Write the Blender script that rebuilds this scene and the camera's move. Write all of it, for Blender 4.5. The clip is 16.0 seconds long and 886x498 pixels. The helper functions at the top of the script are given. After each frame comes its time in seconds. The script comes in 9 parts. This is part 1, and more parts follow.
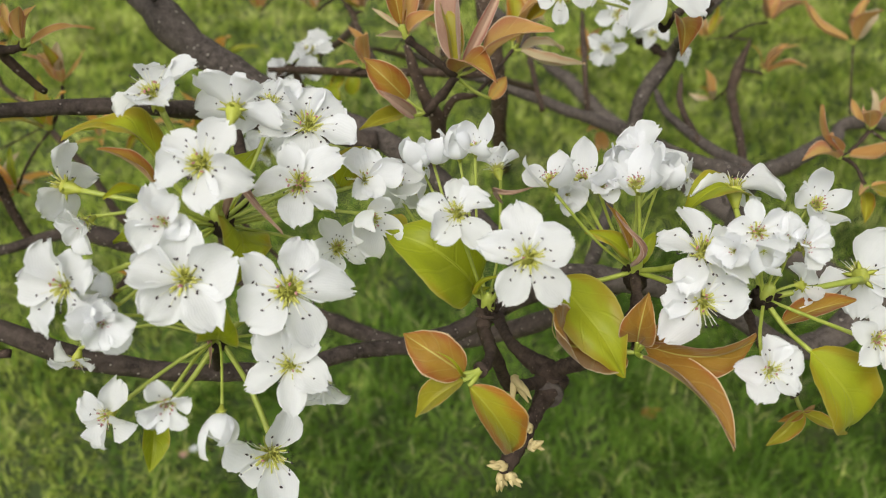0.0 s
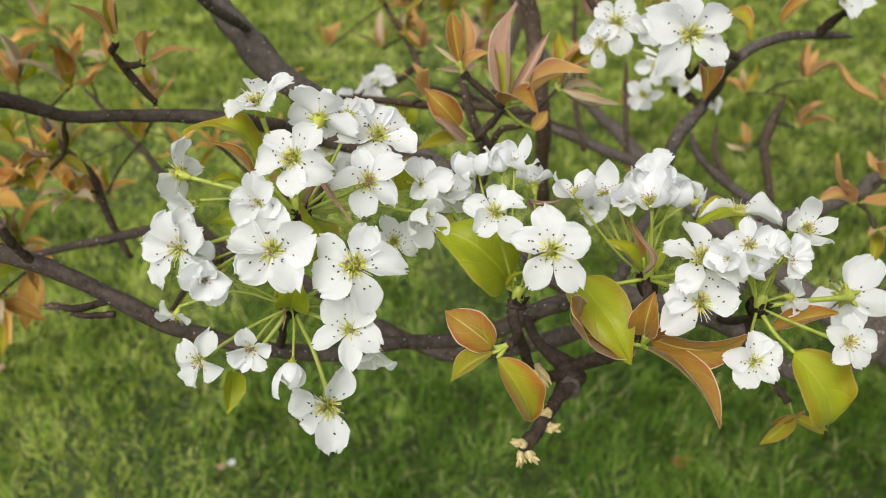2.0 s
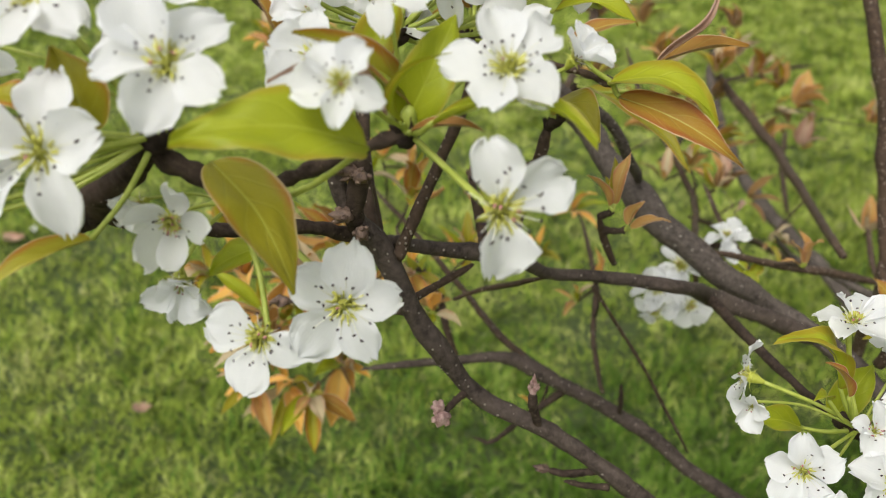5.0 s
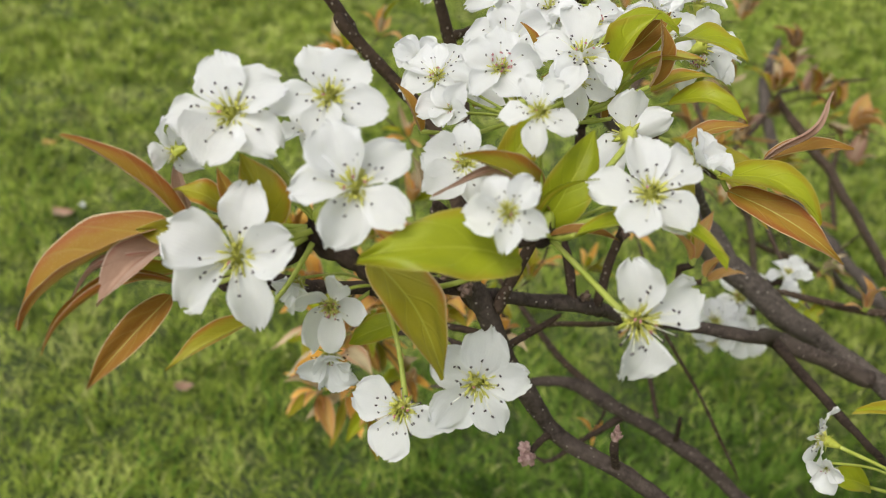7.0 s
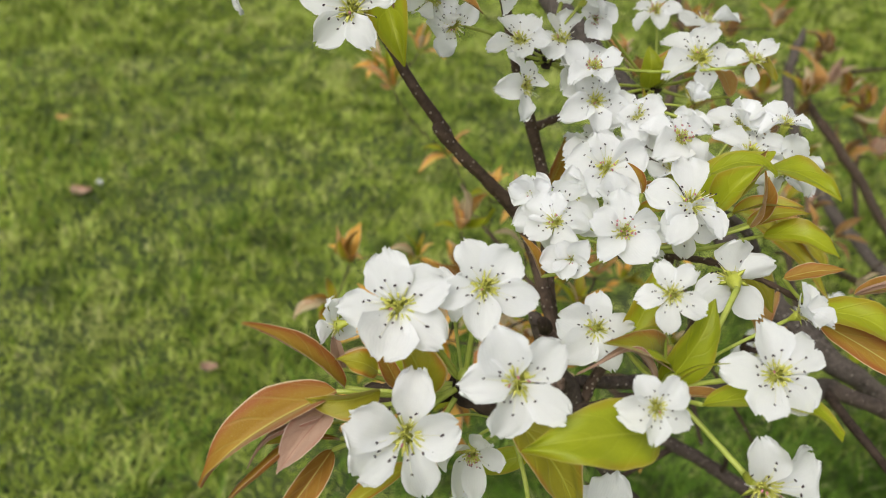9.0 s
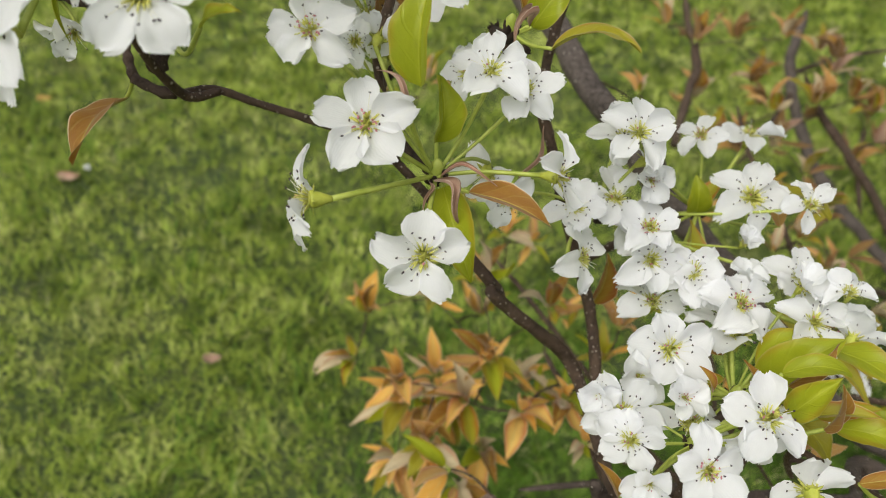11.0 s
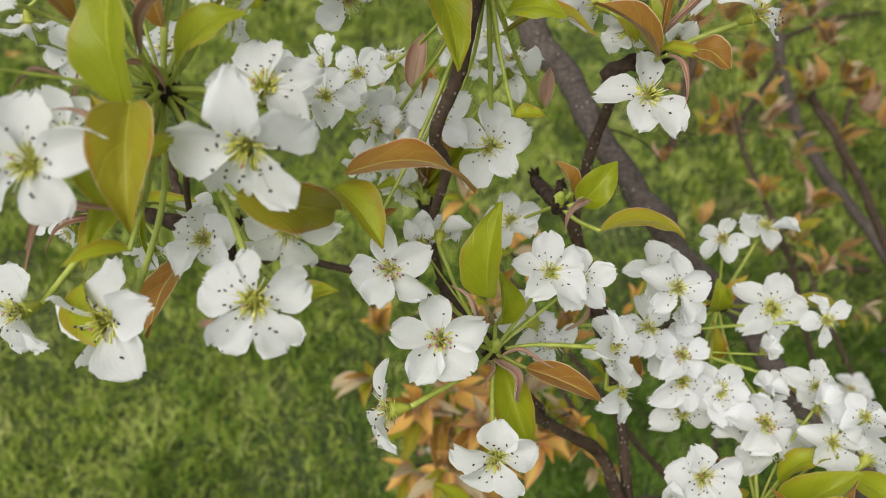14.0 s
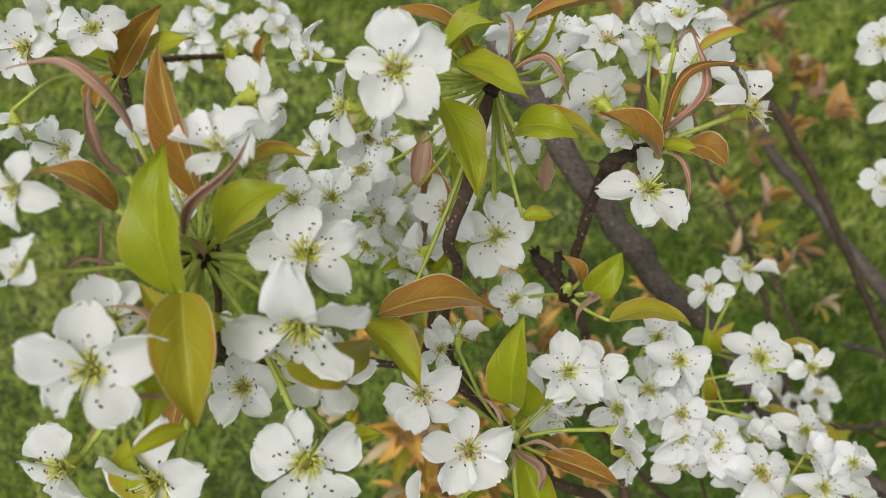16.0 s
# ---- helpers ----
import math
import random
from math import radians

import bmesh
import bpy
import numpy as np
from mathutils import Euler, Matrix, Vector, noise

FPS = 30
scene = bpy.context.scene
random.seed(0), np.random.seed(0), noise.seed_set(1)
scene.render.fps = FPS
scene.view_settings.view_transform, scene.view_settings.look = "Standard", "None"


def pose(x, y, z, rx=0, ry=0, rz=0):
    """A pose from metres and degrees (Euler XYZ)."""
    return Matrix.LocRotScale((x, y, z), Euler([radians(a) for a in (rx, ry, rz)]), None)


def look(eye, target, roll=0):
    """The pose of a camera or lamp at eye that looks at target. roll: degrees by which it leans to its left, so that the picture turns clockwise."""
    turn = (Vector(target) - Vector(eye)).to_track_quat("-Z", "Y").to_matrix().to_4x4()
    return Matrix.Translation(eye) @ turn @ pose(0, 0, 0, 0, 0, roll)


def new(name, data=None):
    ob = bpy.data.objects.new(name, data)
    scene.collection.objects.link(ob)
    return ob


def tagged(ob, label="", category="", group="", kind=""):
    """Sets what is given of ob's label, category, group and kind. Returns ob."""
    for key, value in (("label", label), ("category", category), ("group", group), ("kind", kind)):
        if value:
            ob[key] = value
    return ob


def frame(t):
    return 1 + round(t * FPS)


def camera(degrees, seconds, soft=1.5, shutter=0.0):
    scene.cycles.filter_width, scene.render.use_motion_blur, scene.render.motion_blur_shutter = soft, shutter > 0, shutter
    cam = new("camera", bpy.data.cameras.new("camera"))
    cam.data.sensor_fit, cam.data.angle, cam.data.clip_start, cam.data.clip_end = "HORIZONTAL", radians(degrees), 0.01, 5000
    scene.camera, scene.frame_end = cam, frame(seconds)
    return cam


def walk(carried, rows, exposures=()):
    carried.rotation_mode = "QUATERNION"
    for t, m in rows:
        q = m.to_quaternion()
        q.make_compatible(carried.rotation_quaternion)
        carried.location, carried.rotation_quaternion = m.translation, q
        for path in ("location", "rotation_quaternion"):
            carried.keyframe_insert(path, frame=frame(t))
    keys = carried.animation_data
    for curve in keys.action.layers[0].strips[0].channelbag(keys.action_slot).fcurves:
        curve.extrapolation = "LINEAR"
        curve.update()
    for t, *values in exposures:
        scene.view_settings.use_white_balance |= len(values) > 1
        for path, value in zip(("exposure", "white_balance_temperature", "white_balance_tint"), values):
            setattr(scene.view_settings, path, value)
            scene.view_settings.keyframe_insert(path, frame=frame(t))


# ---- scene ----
cam = camera(58.9, 16.0, 1.0)
PATH = [
    (0, (-0.003, 0.013, 1.145), (-0.015, 1.557, -0.126), -0.8),
    (0.5, (-0.003, 0.009, 1.145), (-0.038, 1.562, -0.114), -0.8),
    (1, (-0.003, 0.002, 1.148), (-0.065, 1.566, -0.096), -0.5),
    (1.5, (-0.004, -0.012, 1.154), (-0.096, 1.572, -0.063), -0.1),
    (2, (-0.001, -0.033, 1.16), (-0.125, 1.576, -0.022), 0.4),
    (2.5, (-0.019, -0.053, 1.164), (-0.178, 1.583, 0.024), 0.9),
    (3, (-0.06, -0.06, 1.169), (-0.255, 1.601, 0.071), 1.4),
    (3.5, (-0.099, -0.055, 1.173), (-0.325, 1.622, 0.108), 2.1),
    (4, (-0.138, -0.051, 1.176), (-0.398, 1.635, 0.132), 3.0),
    (4.5, (-0.165, -0.047, 1.184), (-0.458, 1.638, 0.146), 3.7),
    (5, (-0.182, -0.037, 1.194), (-0.501, 1.639, 0.151), 4.1),
    (5.2, (-0.187, -0.037, 1.196), (-0.52, 1.637, 0.152), 4.4),
    (7.3, (-0.216, -0.051, 1.238), (-0.593, 1.574, 0.135), 5.3),
    (7.5, (-0.22, -0.054, 1.246), (-0.593, 1.564, 0.13), 5.3),
    (8, (-0.228, -0.058, 1.257), (-0.598, 1.546, 0.12), 5.3),
    (8.5, (-0.239, -0.056, 1.27), (-0.601, 1.53, 0.106), 5.1),
    (9, (-0.256, -0.043, 1.283), (-0.617, 1.532, 0.105), 5.2),
    (9.2, (-0.266, -0.033, 1.292), (-0.6, 1.529, 0.087), 5.8),
    (11.3, (-0.303, 0.015, 1.357), (-0.598, 1.494, 0.043), 4.2),
    (11.5, (-0.304, 0.021, 1.364), (-0.599, 1.477, 0.025), 4.4),
    (12, (-0.313, 0.029, 1.38), (-0.594, 1.464, 0.015), 4.2),
    (12.5, (-0.321, 0.032, 1.394), (-0.591, 1.456, 0.015), 4.3),
    (13, (-0.327, 0.039, 1.405), (-0.582, 1.446, 0.007), 4.1),
    (13.5, (-0.336, 0.039, 1.414), (-0.571, 1.437, 0.004), 4.4),
    (14, (-0.344, 0.045, 1.424), (-0.551, 1.429, -0.004), 4.5),
    (14.5, (-0.353, 0.051, 1.433), (-0.525, 1.423, -0.013), 4.8),
    (15, (-0.359, 0.059, 1.436), (-0.498, 1.429, -0.014), 4.9),
    (15.5, (-0.367, 0.064, 1.449), (-0.467, 1.425, -0.014), 5.3),
    (16, (-0.373, 0.069, 1.46), (-0.447, 1.422, -0.01), 5.3),
]
cam.data.dof.use_dof = True
cam.data.dof.focus_distance, cam.data.dof.aperture_fstop = 0.26, 14.5
walk(cam, [(t, look(eye, target, roll)) for t, eye, target, roll in PATH], [(0.0, 0.42), (2.0, 0.53), (3.5, 0.66), (5.0, 0.57), (8.0, 0.40), (12.0, 0.38), (14.0, 0.27), (16.0, 0.23)])

# ---- light: a bright overcast day ----
world = bpy.data.worlds.new("overcast")
scene.world = world
world.use_nodes = True
wn = world.node_tree.nodes
sky = wn.new("ShaderNodeTexSky")
sky.sky_type, sky.sun_disc = "NISHITA", False
sky.sun_elevation, sky.sun_rotation = radians(56), radians(204)
sky.air_density, sky.dust_density, sky.ozone_density = 1.0, 4.0, 1.0
soft = wn.new("ShaderNodeHueSaturation")
soft.inputs["Saturation"].default_value = 0.25
world.node_tree.links.new(sky.outputs[0], soft.inputs["Color"])
world.node_tree.links.new(soft.outputs[0], wn["Background"].inputs["Color"])
wn["Background"].inputs["Strength"].default_value = 0.124
sun = new("sun", bpy.data.lights.new("sun", "SUN"))
sun.data.energy, sun.data.angle, sun.data.color = 1.5, radians(38), (1.0, 0.97, 0.92)
sun.matrix_basis = look((-0.9, -1.6, 3.5), (0, 0.4, 0.5))


# ---- materials ----
def material(name):
    m = bpy.data.materials.new(name)
    m.use_nodes = True
    nt = m.node_tree
    return m, nt, nt.nodes["Principled BSDF"], nt.nodes["Material Output"]


def node(nt, kind, **inputs):
    n = nt.nodes.new(kind)
    for key, value in inputs.items():
        n.inputs[key.replace("_", " ")].default_value = value
    return n


def ramp(nt, source, stops):
    r = nt.nodes.new("ShaderNodeValToRGB")
    e = r.color_ramp.elements
    e[0].position, e[0].color = stops[0][0], (*stops[0][1], 1)
    e[1].position, e[1].color = stops[-1][0], (*stops[-1][1], 1)
    for p, c in stops[1:-1]:
        e.new(p).color = (*c, 1)
    nt.links.new(source, r.inputs[0])
    return r.outputs[0]


def mixed(nt, factor, a, b, blend="MIX"):
    n = nt.nodes.new("ShaderNodeMix")
    n.data_type, n.blend_type = "RGBA", blend
    for socket, value in ((n.inputs[0], factor), (n.inputs[6], a), (n.inputs[7], b)):
        if isinstance(value, bpy.types.NodeSocket):
            nt.links.new(value, socket)
        else:
            socket.default_value = value if isinstance(value, (int, float)) else (*value, 1)
    return n.outputs[2]


def maths(nt, op, a, b=0.0):
    n = nt.nodes.new("ShaderNodeMath")
    n.operation = op
    for socket, value in zip(n.inputs, (a, b)):
        if isinstance(value, bpy.types.NodeSocket):
            nt.links.new(value, socket)
        else:
            socket.default_value = value
    return n.outputs[0]


def bumped(nt, bsdf, height, strength, distance=0.001):
    b = node(nt, "ShaderNodeBump", Strength=strength, Distance=distance)
    nt.links.new(height, b.inputs["Height"])
    nt.links.new(b.outputs[0], bsdf.inputs["Normal"])
    return b.outputs[0]


def thin(nt, bsdf, out, colour, share, normal=None):
    """Lets part of the light pass through a thin blade."""
    t = nt.nodes.new("ShaderNodeBsdfTranslucent")
    if isinstance(colour, bpy.types.NodeSocket):
        nt.links.new(colour, t.inputs[0])
    else:
        t.inputs[0].default_value = (*colour, 1)
    if normal:
        nt.links.new(normal, t.inputs["Normal"])
    m = node(nt, "ShaderNodeMixShader", Fac=share)
    nt.links.new(bsdf.outputs[0], m.inputs[1])
    nt.links.new(t.outputs[0], m.inputs[2])
    nt.links.new(m.outputs[0], out.inputs[0])


def petal_material():
    m, nt, b, out = material("white_petal")
    uv = nt.nodes.new("ShaderNodeUVMap")
    split = nt.nodes.new("ShaderNodeSeparateXYZ")
    nt.links.new(uv.outputs[0], split.inputs[0])
    rnd = nt.nodes.new("ShaderNodeObjectInfo").outputs["Random"]
    n = node(nt, "ShaderNodeTexNoise", Scale=7.0, Detail=4.0)
    nt.links.new(uv.outputs[0], n.inputs["Vector"])
    base = ramp(nt, n.outputs[0], [(0.3, (0.845, 0.85, 0.86)), (0.7, (0.895, 0.90, 0.905))])
    base = mixed(nt, maths(nt, "MULTIPLY", rnd, 0.2), base, (0.80, 0.78, 0.74))
    claw = ramp(nt, split.outputs[0], [(0.0, (1, 1, 1)), (0.17, (0, 0, 0))])
    base = mixed(nt, maths(nt, "MULTIPLY", claw, 0.55), base, (0.66, 0.70, 0.34))
    nt.links.new(base, b.inputs["Base Color"])
    b.inputs["Roughness"].default_value = 0.55
    b.inputs["Specular IOR Level"].default_value = 0.3
    veins = nt.nodes.new("ShaderNodeTexWave")
    veins.bands_direction = "Y"
    for key, value in (("Scale", 5.0), ("Distortion", 7.0), ("Detail", 3.0)):
        veins.inputs[key].default_value = value
    nt.links.new(uv.outputs[0], veins.inputs["Vector"])
    base = mixed(nt, maths(nt, "MULTIPLY", ramp(nt, veins.outputs["Fac"], [(0.55, (0, 0, 0)), (0.95, (1, 1, 1))]), 0.10), base, (0.68, 0.69, 0.68))
    nt.links.new(base, b.inputs["Base Color"])
    nb = bumped(nt, b, veins.outputs["Fac"], 0.10, 0.0003)
    thin(nt, b, out, (0.90, 0.91, 0.915), 0.52, nb)
    return m


def leaf_material(name, dark, light, edge, vein, margin, gloss, through_share, down):
    m, nt, b, out = material(name)
    uv = nt.nodes.new("ShaderNodeUVMap")
    split = nt.nodes.new("ShaderNodeSeparateXYZ")
    nt.links.new(uv.outputs[0], split.inputs[0])
    across = maths(nt, "ABSOLUTE", maths(nt, "SUBTRACT", maths(nt, "MULTIPLY", split.outputs[1], 2.0), 1.0))
    rnd = nt.nodes.new("ShaderNodeObjectInfo").outputs["Random"]
    n = node(nt, "ShaderNodeTexNoise", Scale=3.2, Detail=6.0, Roughness=0.6)
    nt.links.new(uv.outputs[0], n.inputs["Vector"])
    grain = node(nt, "ShaderNodeTexNoise", Scale=55.0, Detail=3.0, Roughness=0.7)
    nt.links.new(uv.outputs[0], grain.inputs["Vector"])
    tone = maths(nt, "ADD", maths(nt, "ADD", maths(nt, "MULTIPLY", n.outputs[0], 0.55), maths(nt, "MULTIPLY", grain.outputs[0], 0.3)), maths(nt, "MULTIPLY", rnd, 0.35))
    base = ramp(nt, tone, [(0.28, dark), (0.85, light)])
    flush = maths(nt, "ADD", across, maths(nt, "MULTIPLY", maths(nt, "SUBTRACT", n.outputs[0], 0.5), 1.1))
    flush = maths(nt, "ADD", flush, maths(nt, "MULTIPLY", maths(nt, "SUBTRACT", rnd, 0.5), 0.5))
    base = mixed(nt, ramp(nt, flush, [(0.62, (0, 0, 0)), (1.05, (1, 1, 1))]), base, edge)
    side = nt.nodes.new("ShaderNodeTexWave")
    side.wave_type, side.bands_direction = "BANDS", "DIAGONAL"
    for key, value in (("Scale", 2.6), ("Distortion", 1.2), ("Detail", 1.0)):
        side.inputs[key].default_value = value
    fold = nt.nodes.new("ShaderNodeCombineXYZ")
    nt.links.new(split.outputs[0], fold.inputs[0])
    nt.links.new(maths(nt, "MULTIPLY", across, -0.35), fold.inputs[1])
    nt.links.new(fold.outputs[0], side.inputs["Vector"])
    lines = ramp(nt, side.outputs["Fac"], [(0.93, (0, 0, 0)), (0.99, (1, 1, 1))])
    base = mixed(nt, maths(nt, "MULTIPLY", lines, 0.10), base, vein)
    rib = ramp(nt, across, [(0.02, (1, 1, 1)), (0.055, (0, 0, 0))])
    base = mixed(nt, maths(nt, "MULTIPLY", rib, 0.4 + down * 0.7), base, vein)
    fuzz = node(nt, "ShaderNodeTexNoise", Scale=90.0, Detail=2.0)
    nt.links.new(uv.outputs[0], fuzz.inputs["Vector"])
    rim = ramp(nt, maths(nt, "ADD", across, maths(nt, "MULTIPLY", maths(nt, "SUBTRACT", fuzz.outputs[0], 0.5), 0.10)), [(0.93, (0, 0, 0)), (0.985, (1, 1, 1))])
    base = mixed(nt, maths(nt, "MULTIPLY", rim, min(0.3 + down * 1.1, 0.85)), base, margin)
    hairs = ramp(nt, fuzz.outputs[0], [(0.58, (0, 0, 0)), (0.75, (1, 1, 1))])
    base = mixed(nt, maths(nt, "MULTIPLY", hairs, down * 0.35), base, margin)
    b.inputs["Sheen Weight"].default_value = down * 0.5
    b.inputs["Sheen Roughness"].default_value = 0.4
    nt.links.new(base, b.inputs["Base Color"])
    b.inputs["Roughness"].default_value = gloss
    b.inputs["Specular IOR Level"].default_value = 0.25
    fine = node(nt, "ShaderNodeTexNoise", Scale=40.0, Detail=4.0)
    nt.links.new(uv.outputs[0], fine.inputs["Vector"])
    height = maths(nt, "SUBTRACT", maths(nt, "MULTIPLY", fine.outputs[0], 0.35), maths(nt, "ADD", lines, rib))
    nb = bumped(nt, b, height, 0.3, 0.0004)
    thin(nt, b, out, base, through_share, nb)
    return m


def plain(name, colour, other, scale, rough, metres=0.0008, strength=0.4):
    """A matt surface that varies at two scales between two colours."""
    m, nt, b, out = material(name)
    where = nt.nodes.new("ShaderNodeTexCoord").outputs["Object"]
    n = node(nt, "ShaderNodeTexNoise", Scale=scale, Detail=6.0, Roughness=0.65)
    nt.links.new(where, n.inputs["Vector"])
    nt.links.new(ramp(nt, n.outputs[0], [(0.3, colour), (0.72, other)]), b.inputs["Base Color"])
    b.inputs["Roughness"].default_value = rough
    bumped(nt, b, n.outputs[0], strength, metres)
    return m


def bark_material(name, dark, light, dot, dots, dot_size, rough=0.7):
    m, nt, b, out = material(name)
    where = nt.nodes.new("ShaderNodeTexCoord").outputs["Object"]
    n = node(nt, "ShaderNodeTexNoise", Scale=330.0, Detail=8.0, Roughness=0.72)
    big = node(nt, "ShaderNodeTexNoise", Scale=60.0, Detail=4.0)
    for k in (n, big):
        nt.links.new(where, k.inputs["Vector"])
    base = ramp(nt, n.outputs[0], [(0.3, dark), (0.72, light)])
    base = mixed(nt, ramp(nt, big.outputs[0], [(0.45, (0, 0, 0)), (0.75, (0.6, 0.6, 0.6))]), base, light)
    v = node(nt, "ShaderNodeTexVoronoi", Scale=dots, Randomness=1.0)
    nt.links.new(where, v.inputs["Vector"])
    spot = ramp(nt, v.outputs["Distance"], [(dot_size * 0.6, (1, 1, 1)), (dot_size, (0, 0, 0))])
    base = mixed(nt, maths(nt, "MULTIPLY", spot, 0.85), base, dot)
    nt.links.new(base, b.inputs["Base Color"])
    b.inputs["Roughness"].default_value = rough
    b.inputs["Specular IOR Level"].default_value = 0.18
    bumped(nt, b, maths(nt, "ADD", n.outputs[0], maths(nt, "MULTIPLY", spot, 0.8)), 0.9, 0.0016)
    return m


def grass_material(name, dark, middle, light, straw):
    """Blades that differ one by one and in patches."""
    m, nt, b, out = material(name)
    geo = nt.nodes.new("ShaderNodeNewGeometry")
    where = nt.nodes.new("ShaderNodeTexCoord").outputs["Object"]
    patch = node(nt, "ShaderNodeTexNoise", Scale=8.0, Detail=3.5, Roughness=0.62)
    nt.links.new(where, patch.inputs["Vector"])
    spread = ramp(nt, patch.outputs[0], [(0.27, (0, 0, 0)), (0.73, (1, 1, 1))])
    tone = maths(nt, "ADD", maths(nt, "MULTIPLY", spread, 0.70), maths(nt, "MULTIPLY", geo.outputs["Random Per Island"], 0.27))
    base = ramp(nt, tone, [(0.08, dark), (0.5, middle), (0.95, light)])
    worn = node(nt, "ShaderNodeTexNoise", Scale=3.1, Detail=5.0, Roughness=0.65)
    nt.links.new(where, worn.inputs["Vector"])
    base = mixed(nt, ramp(nt, worn.outputs[0], [(0.56, (0, 0, 0)), (0.74, (straw, straw, straw))]), base, (0.56, 0.52, 0.25))
    dry = ramp(nt, geo.outputs["Random Per Island"], [(0.94, (0, 0, 0)), (0.96, (1, 1, 1))])
    base = mixed(nt, maths(nt, "MULTIPLY", dry, 0.55), base, (0.50, 0.45, 0.22))
    nt.links.new(base, b.inputs["Base Color"])
    b.inputs["Roughness"].default_value = 0.65
    b.inputs["Specular IOR Level"].default_value = 0.12
    thin(nt, b, out, base, 0.22)
    return m


def soil_material():
    m, nt, b, out = material("lawn_soil")
    where = nt.nodes.new("ShaderNodeTexCoord").outputs["Object"]
    n = node(nt, "ShaderNodeTexNoise", Scale=9.0, Detail=8.0, Roughness=0.7)
    f = node(nt, "ShaderNodeTexNoise", Scale=160.0, Detail=5.0, Roughness=0.7)
    for k in (n, f):
        nt.links.new(where, k.inputs["Vector"])
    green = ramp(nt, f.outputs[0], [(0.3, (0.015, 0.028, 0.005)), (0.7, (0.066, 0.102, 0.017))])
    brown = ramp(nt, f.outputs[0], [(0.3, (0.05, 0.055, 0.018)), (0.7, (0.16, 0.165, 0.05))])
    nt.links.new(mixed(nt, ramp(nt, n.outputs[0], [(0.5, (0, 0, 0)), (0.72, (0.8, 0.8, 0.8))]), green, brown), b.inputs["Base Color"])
    b.inputs["Roughness"].default_value = 0.9
    bumped(nt, b, f.outputs[0], 0.8, 0.01)
    return m


PETAL = petal_material()
LEAF = {
    "green": leaf_material("green_leaf", (0.235, 0.285, 0.010), (0.40, 0.43, 0.022), (0.33, 0.27, 0.015), (0.46, 0.48, 0.05), (0.48, 0.42, 0.14), 0.36, 0.38, 0.10),
    "olive": leaf_material("olive_bronze_leaf", (0.24, 0.21, 0.012), (0.37, 0.34, 0.020), (0.36, 0.15, 0.016), (0.42, 0.42, 0.06), (0.60, 0.50, 0.30), 0.42, 0.30, 0.30),
    "bronze": leaf_material("bronze_leaf", (0.22, 0.085, 0.012), (0.36, 0.215, 0.022), (0.29, 0.095, 0.018), (0.50, 0.46, 0.12), (0.74, 0.62, 0.40), 0.55, 0.28, 0.45),
    "orange": leaf_material("ochre_young_leaf", (0.48, 0.22, 0.060), (0.62, 0.41, 0.13), (0.52, 0.22, 0.10), (0.58, 0.46, 0.20), (0.78, 0.64, 0.44), 0.65, 0.38, 0.5),
    "amber": leaf_material("amber_young_leaf", (0.76, 0.36, 0.042), (0.88, 0.60, 0.17), (0.72, 0.30, 0.11), (0.68, 0.54, 0.20), (0.90, 0.80, 0.60), 0.6, 0.42, 0.4),
    "russet": leaf_material("russet_young_leaf", (0.17, 0.080, 0.024), (0.30, 0.185, 0.060), (0.24, 0.095, 0.035), (0.34, 0.28, 0.11), (0.52, 0.42, 0.28), 0.6, 0.28, 0.5),
    "cream": leaf_material("pale_downy_leaf", (0.40, 0.30, 0.17), (0.62, 0.53, 0.33), (0.50, 0.28, 0.16), (0.50, 0.44, 0.26), (0.76, 0.66, 0.50), 0.85, 0.30, 0.6),
    "pink": leaf_material("downy_pink_leaf", (0.29, 0.16, 0.11), (0.54, 0.38, 0.27), (0.34, 0.15, 0.10), (0.30, 0.16, 0.11), (0.72, 0.60, 0.48), 0.8, 0.2, 0.6),
}
CALYX = plain("calyx_green", (0.27, 0.30, 0.025), (0.44, 0.46, 0.07), 300.0, 0.5)
STALK = plain("stalk_green", (0.24, 0.30, 0.03), (0.40, 0.44, 0.09), 220.0, 0.5)
DISC = plain("flower_disc", (0.28, 0.30, 0.03), (0.62, 0.60, 0.12), 600.0, 0.5)
FILAMENT = plain("filament", (0.80, 0.79, 0.62), (0.88, 0.88, 0.80), 500.0, 0.5)
STYLE = plain("pale_tuft", (0.42, 0.44, 0.05), (0.76, 0.72, 0.20), 700.0, 0.5)
ANTHER = plain("dark_anther", (0.022, 0.014, 0.020), (0.07, 0.04, 0.05), 900.0, 0.8)
ANTHER_PINK = plain("pink_anther", (0.36, 0.10, 0.13), (0.56, 0.27, 0.28), 900.0, 0.7)
LIMB = bark_material("limb_bark", (0.020, 0.015, 0.012), (0.165, 0.136, 0.114), (0.36, 0.32, 0.27), 170.0, 0.17)
BRANCH = bark_material("branch_bark", (0.015, 0.010, 0.008), (0.135, 0.104, 0.084), (0.42, 0.37, 0.31), 260.0, 0.17, 0.6)
TWIG = bark_material("twig_bark", (0.022, 0.014, 0.009), (0.115, 0.076, 0.051), (0.40, 0.34, 0.27), 340.0, 0.24, 0.5)
SPUR = bark_material("spur_bark", (0.010, 0.007, 0.005), (0.095, 0.066, 0.048), (0.22, 0.16, 0.12), 400.0, 0.14, 0.85)
BUD_PINK = plain("pink_bud", (0.20, 0.10, 0.085), (0.56, 0.40, 0.36), 420.0, 0.7)
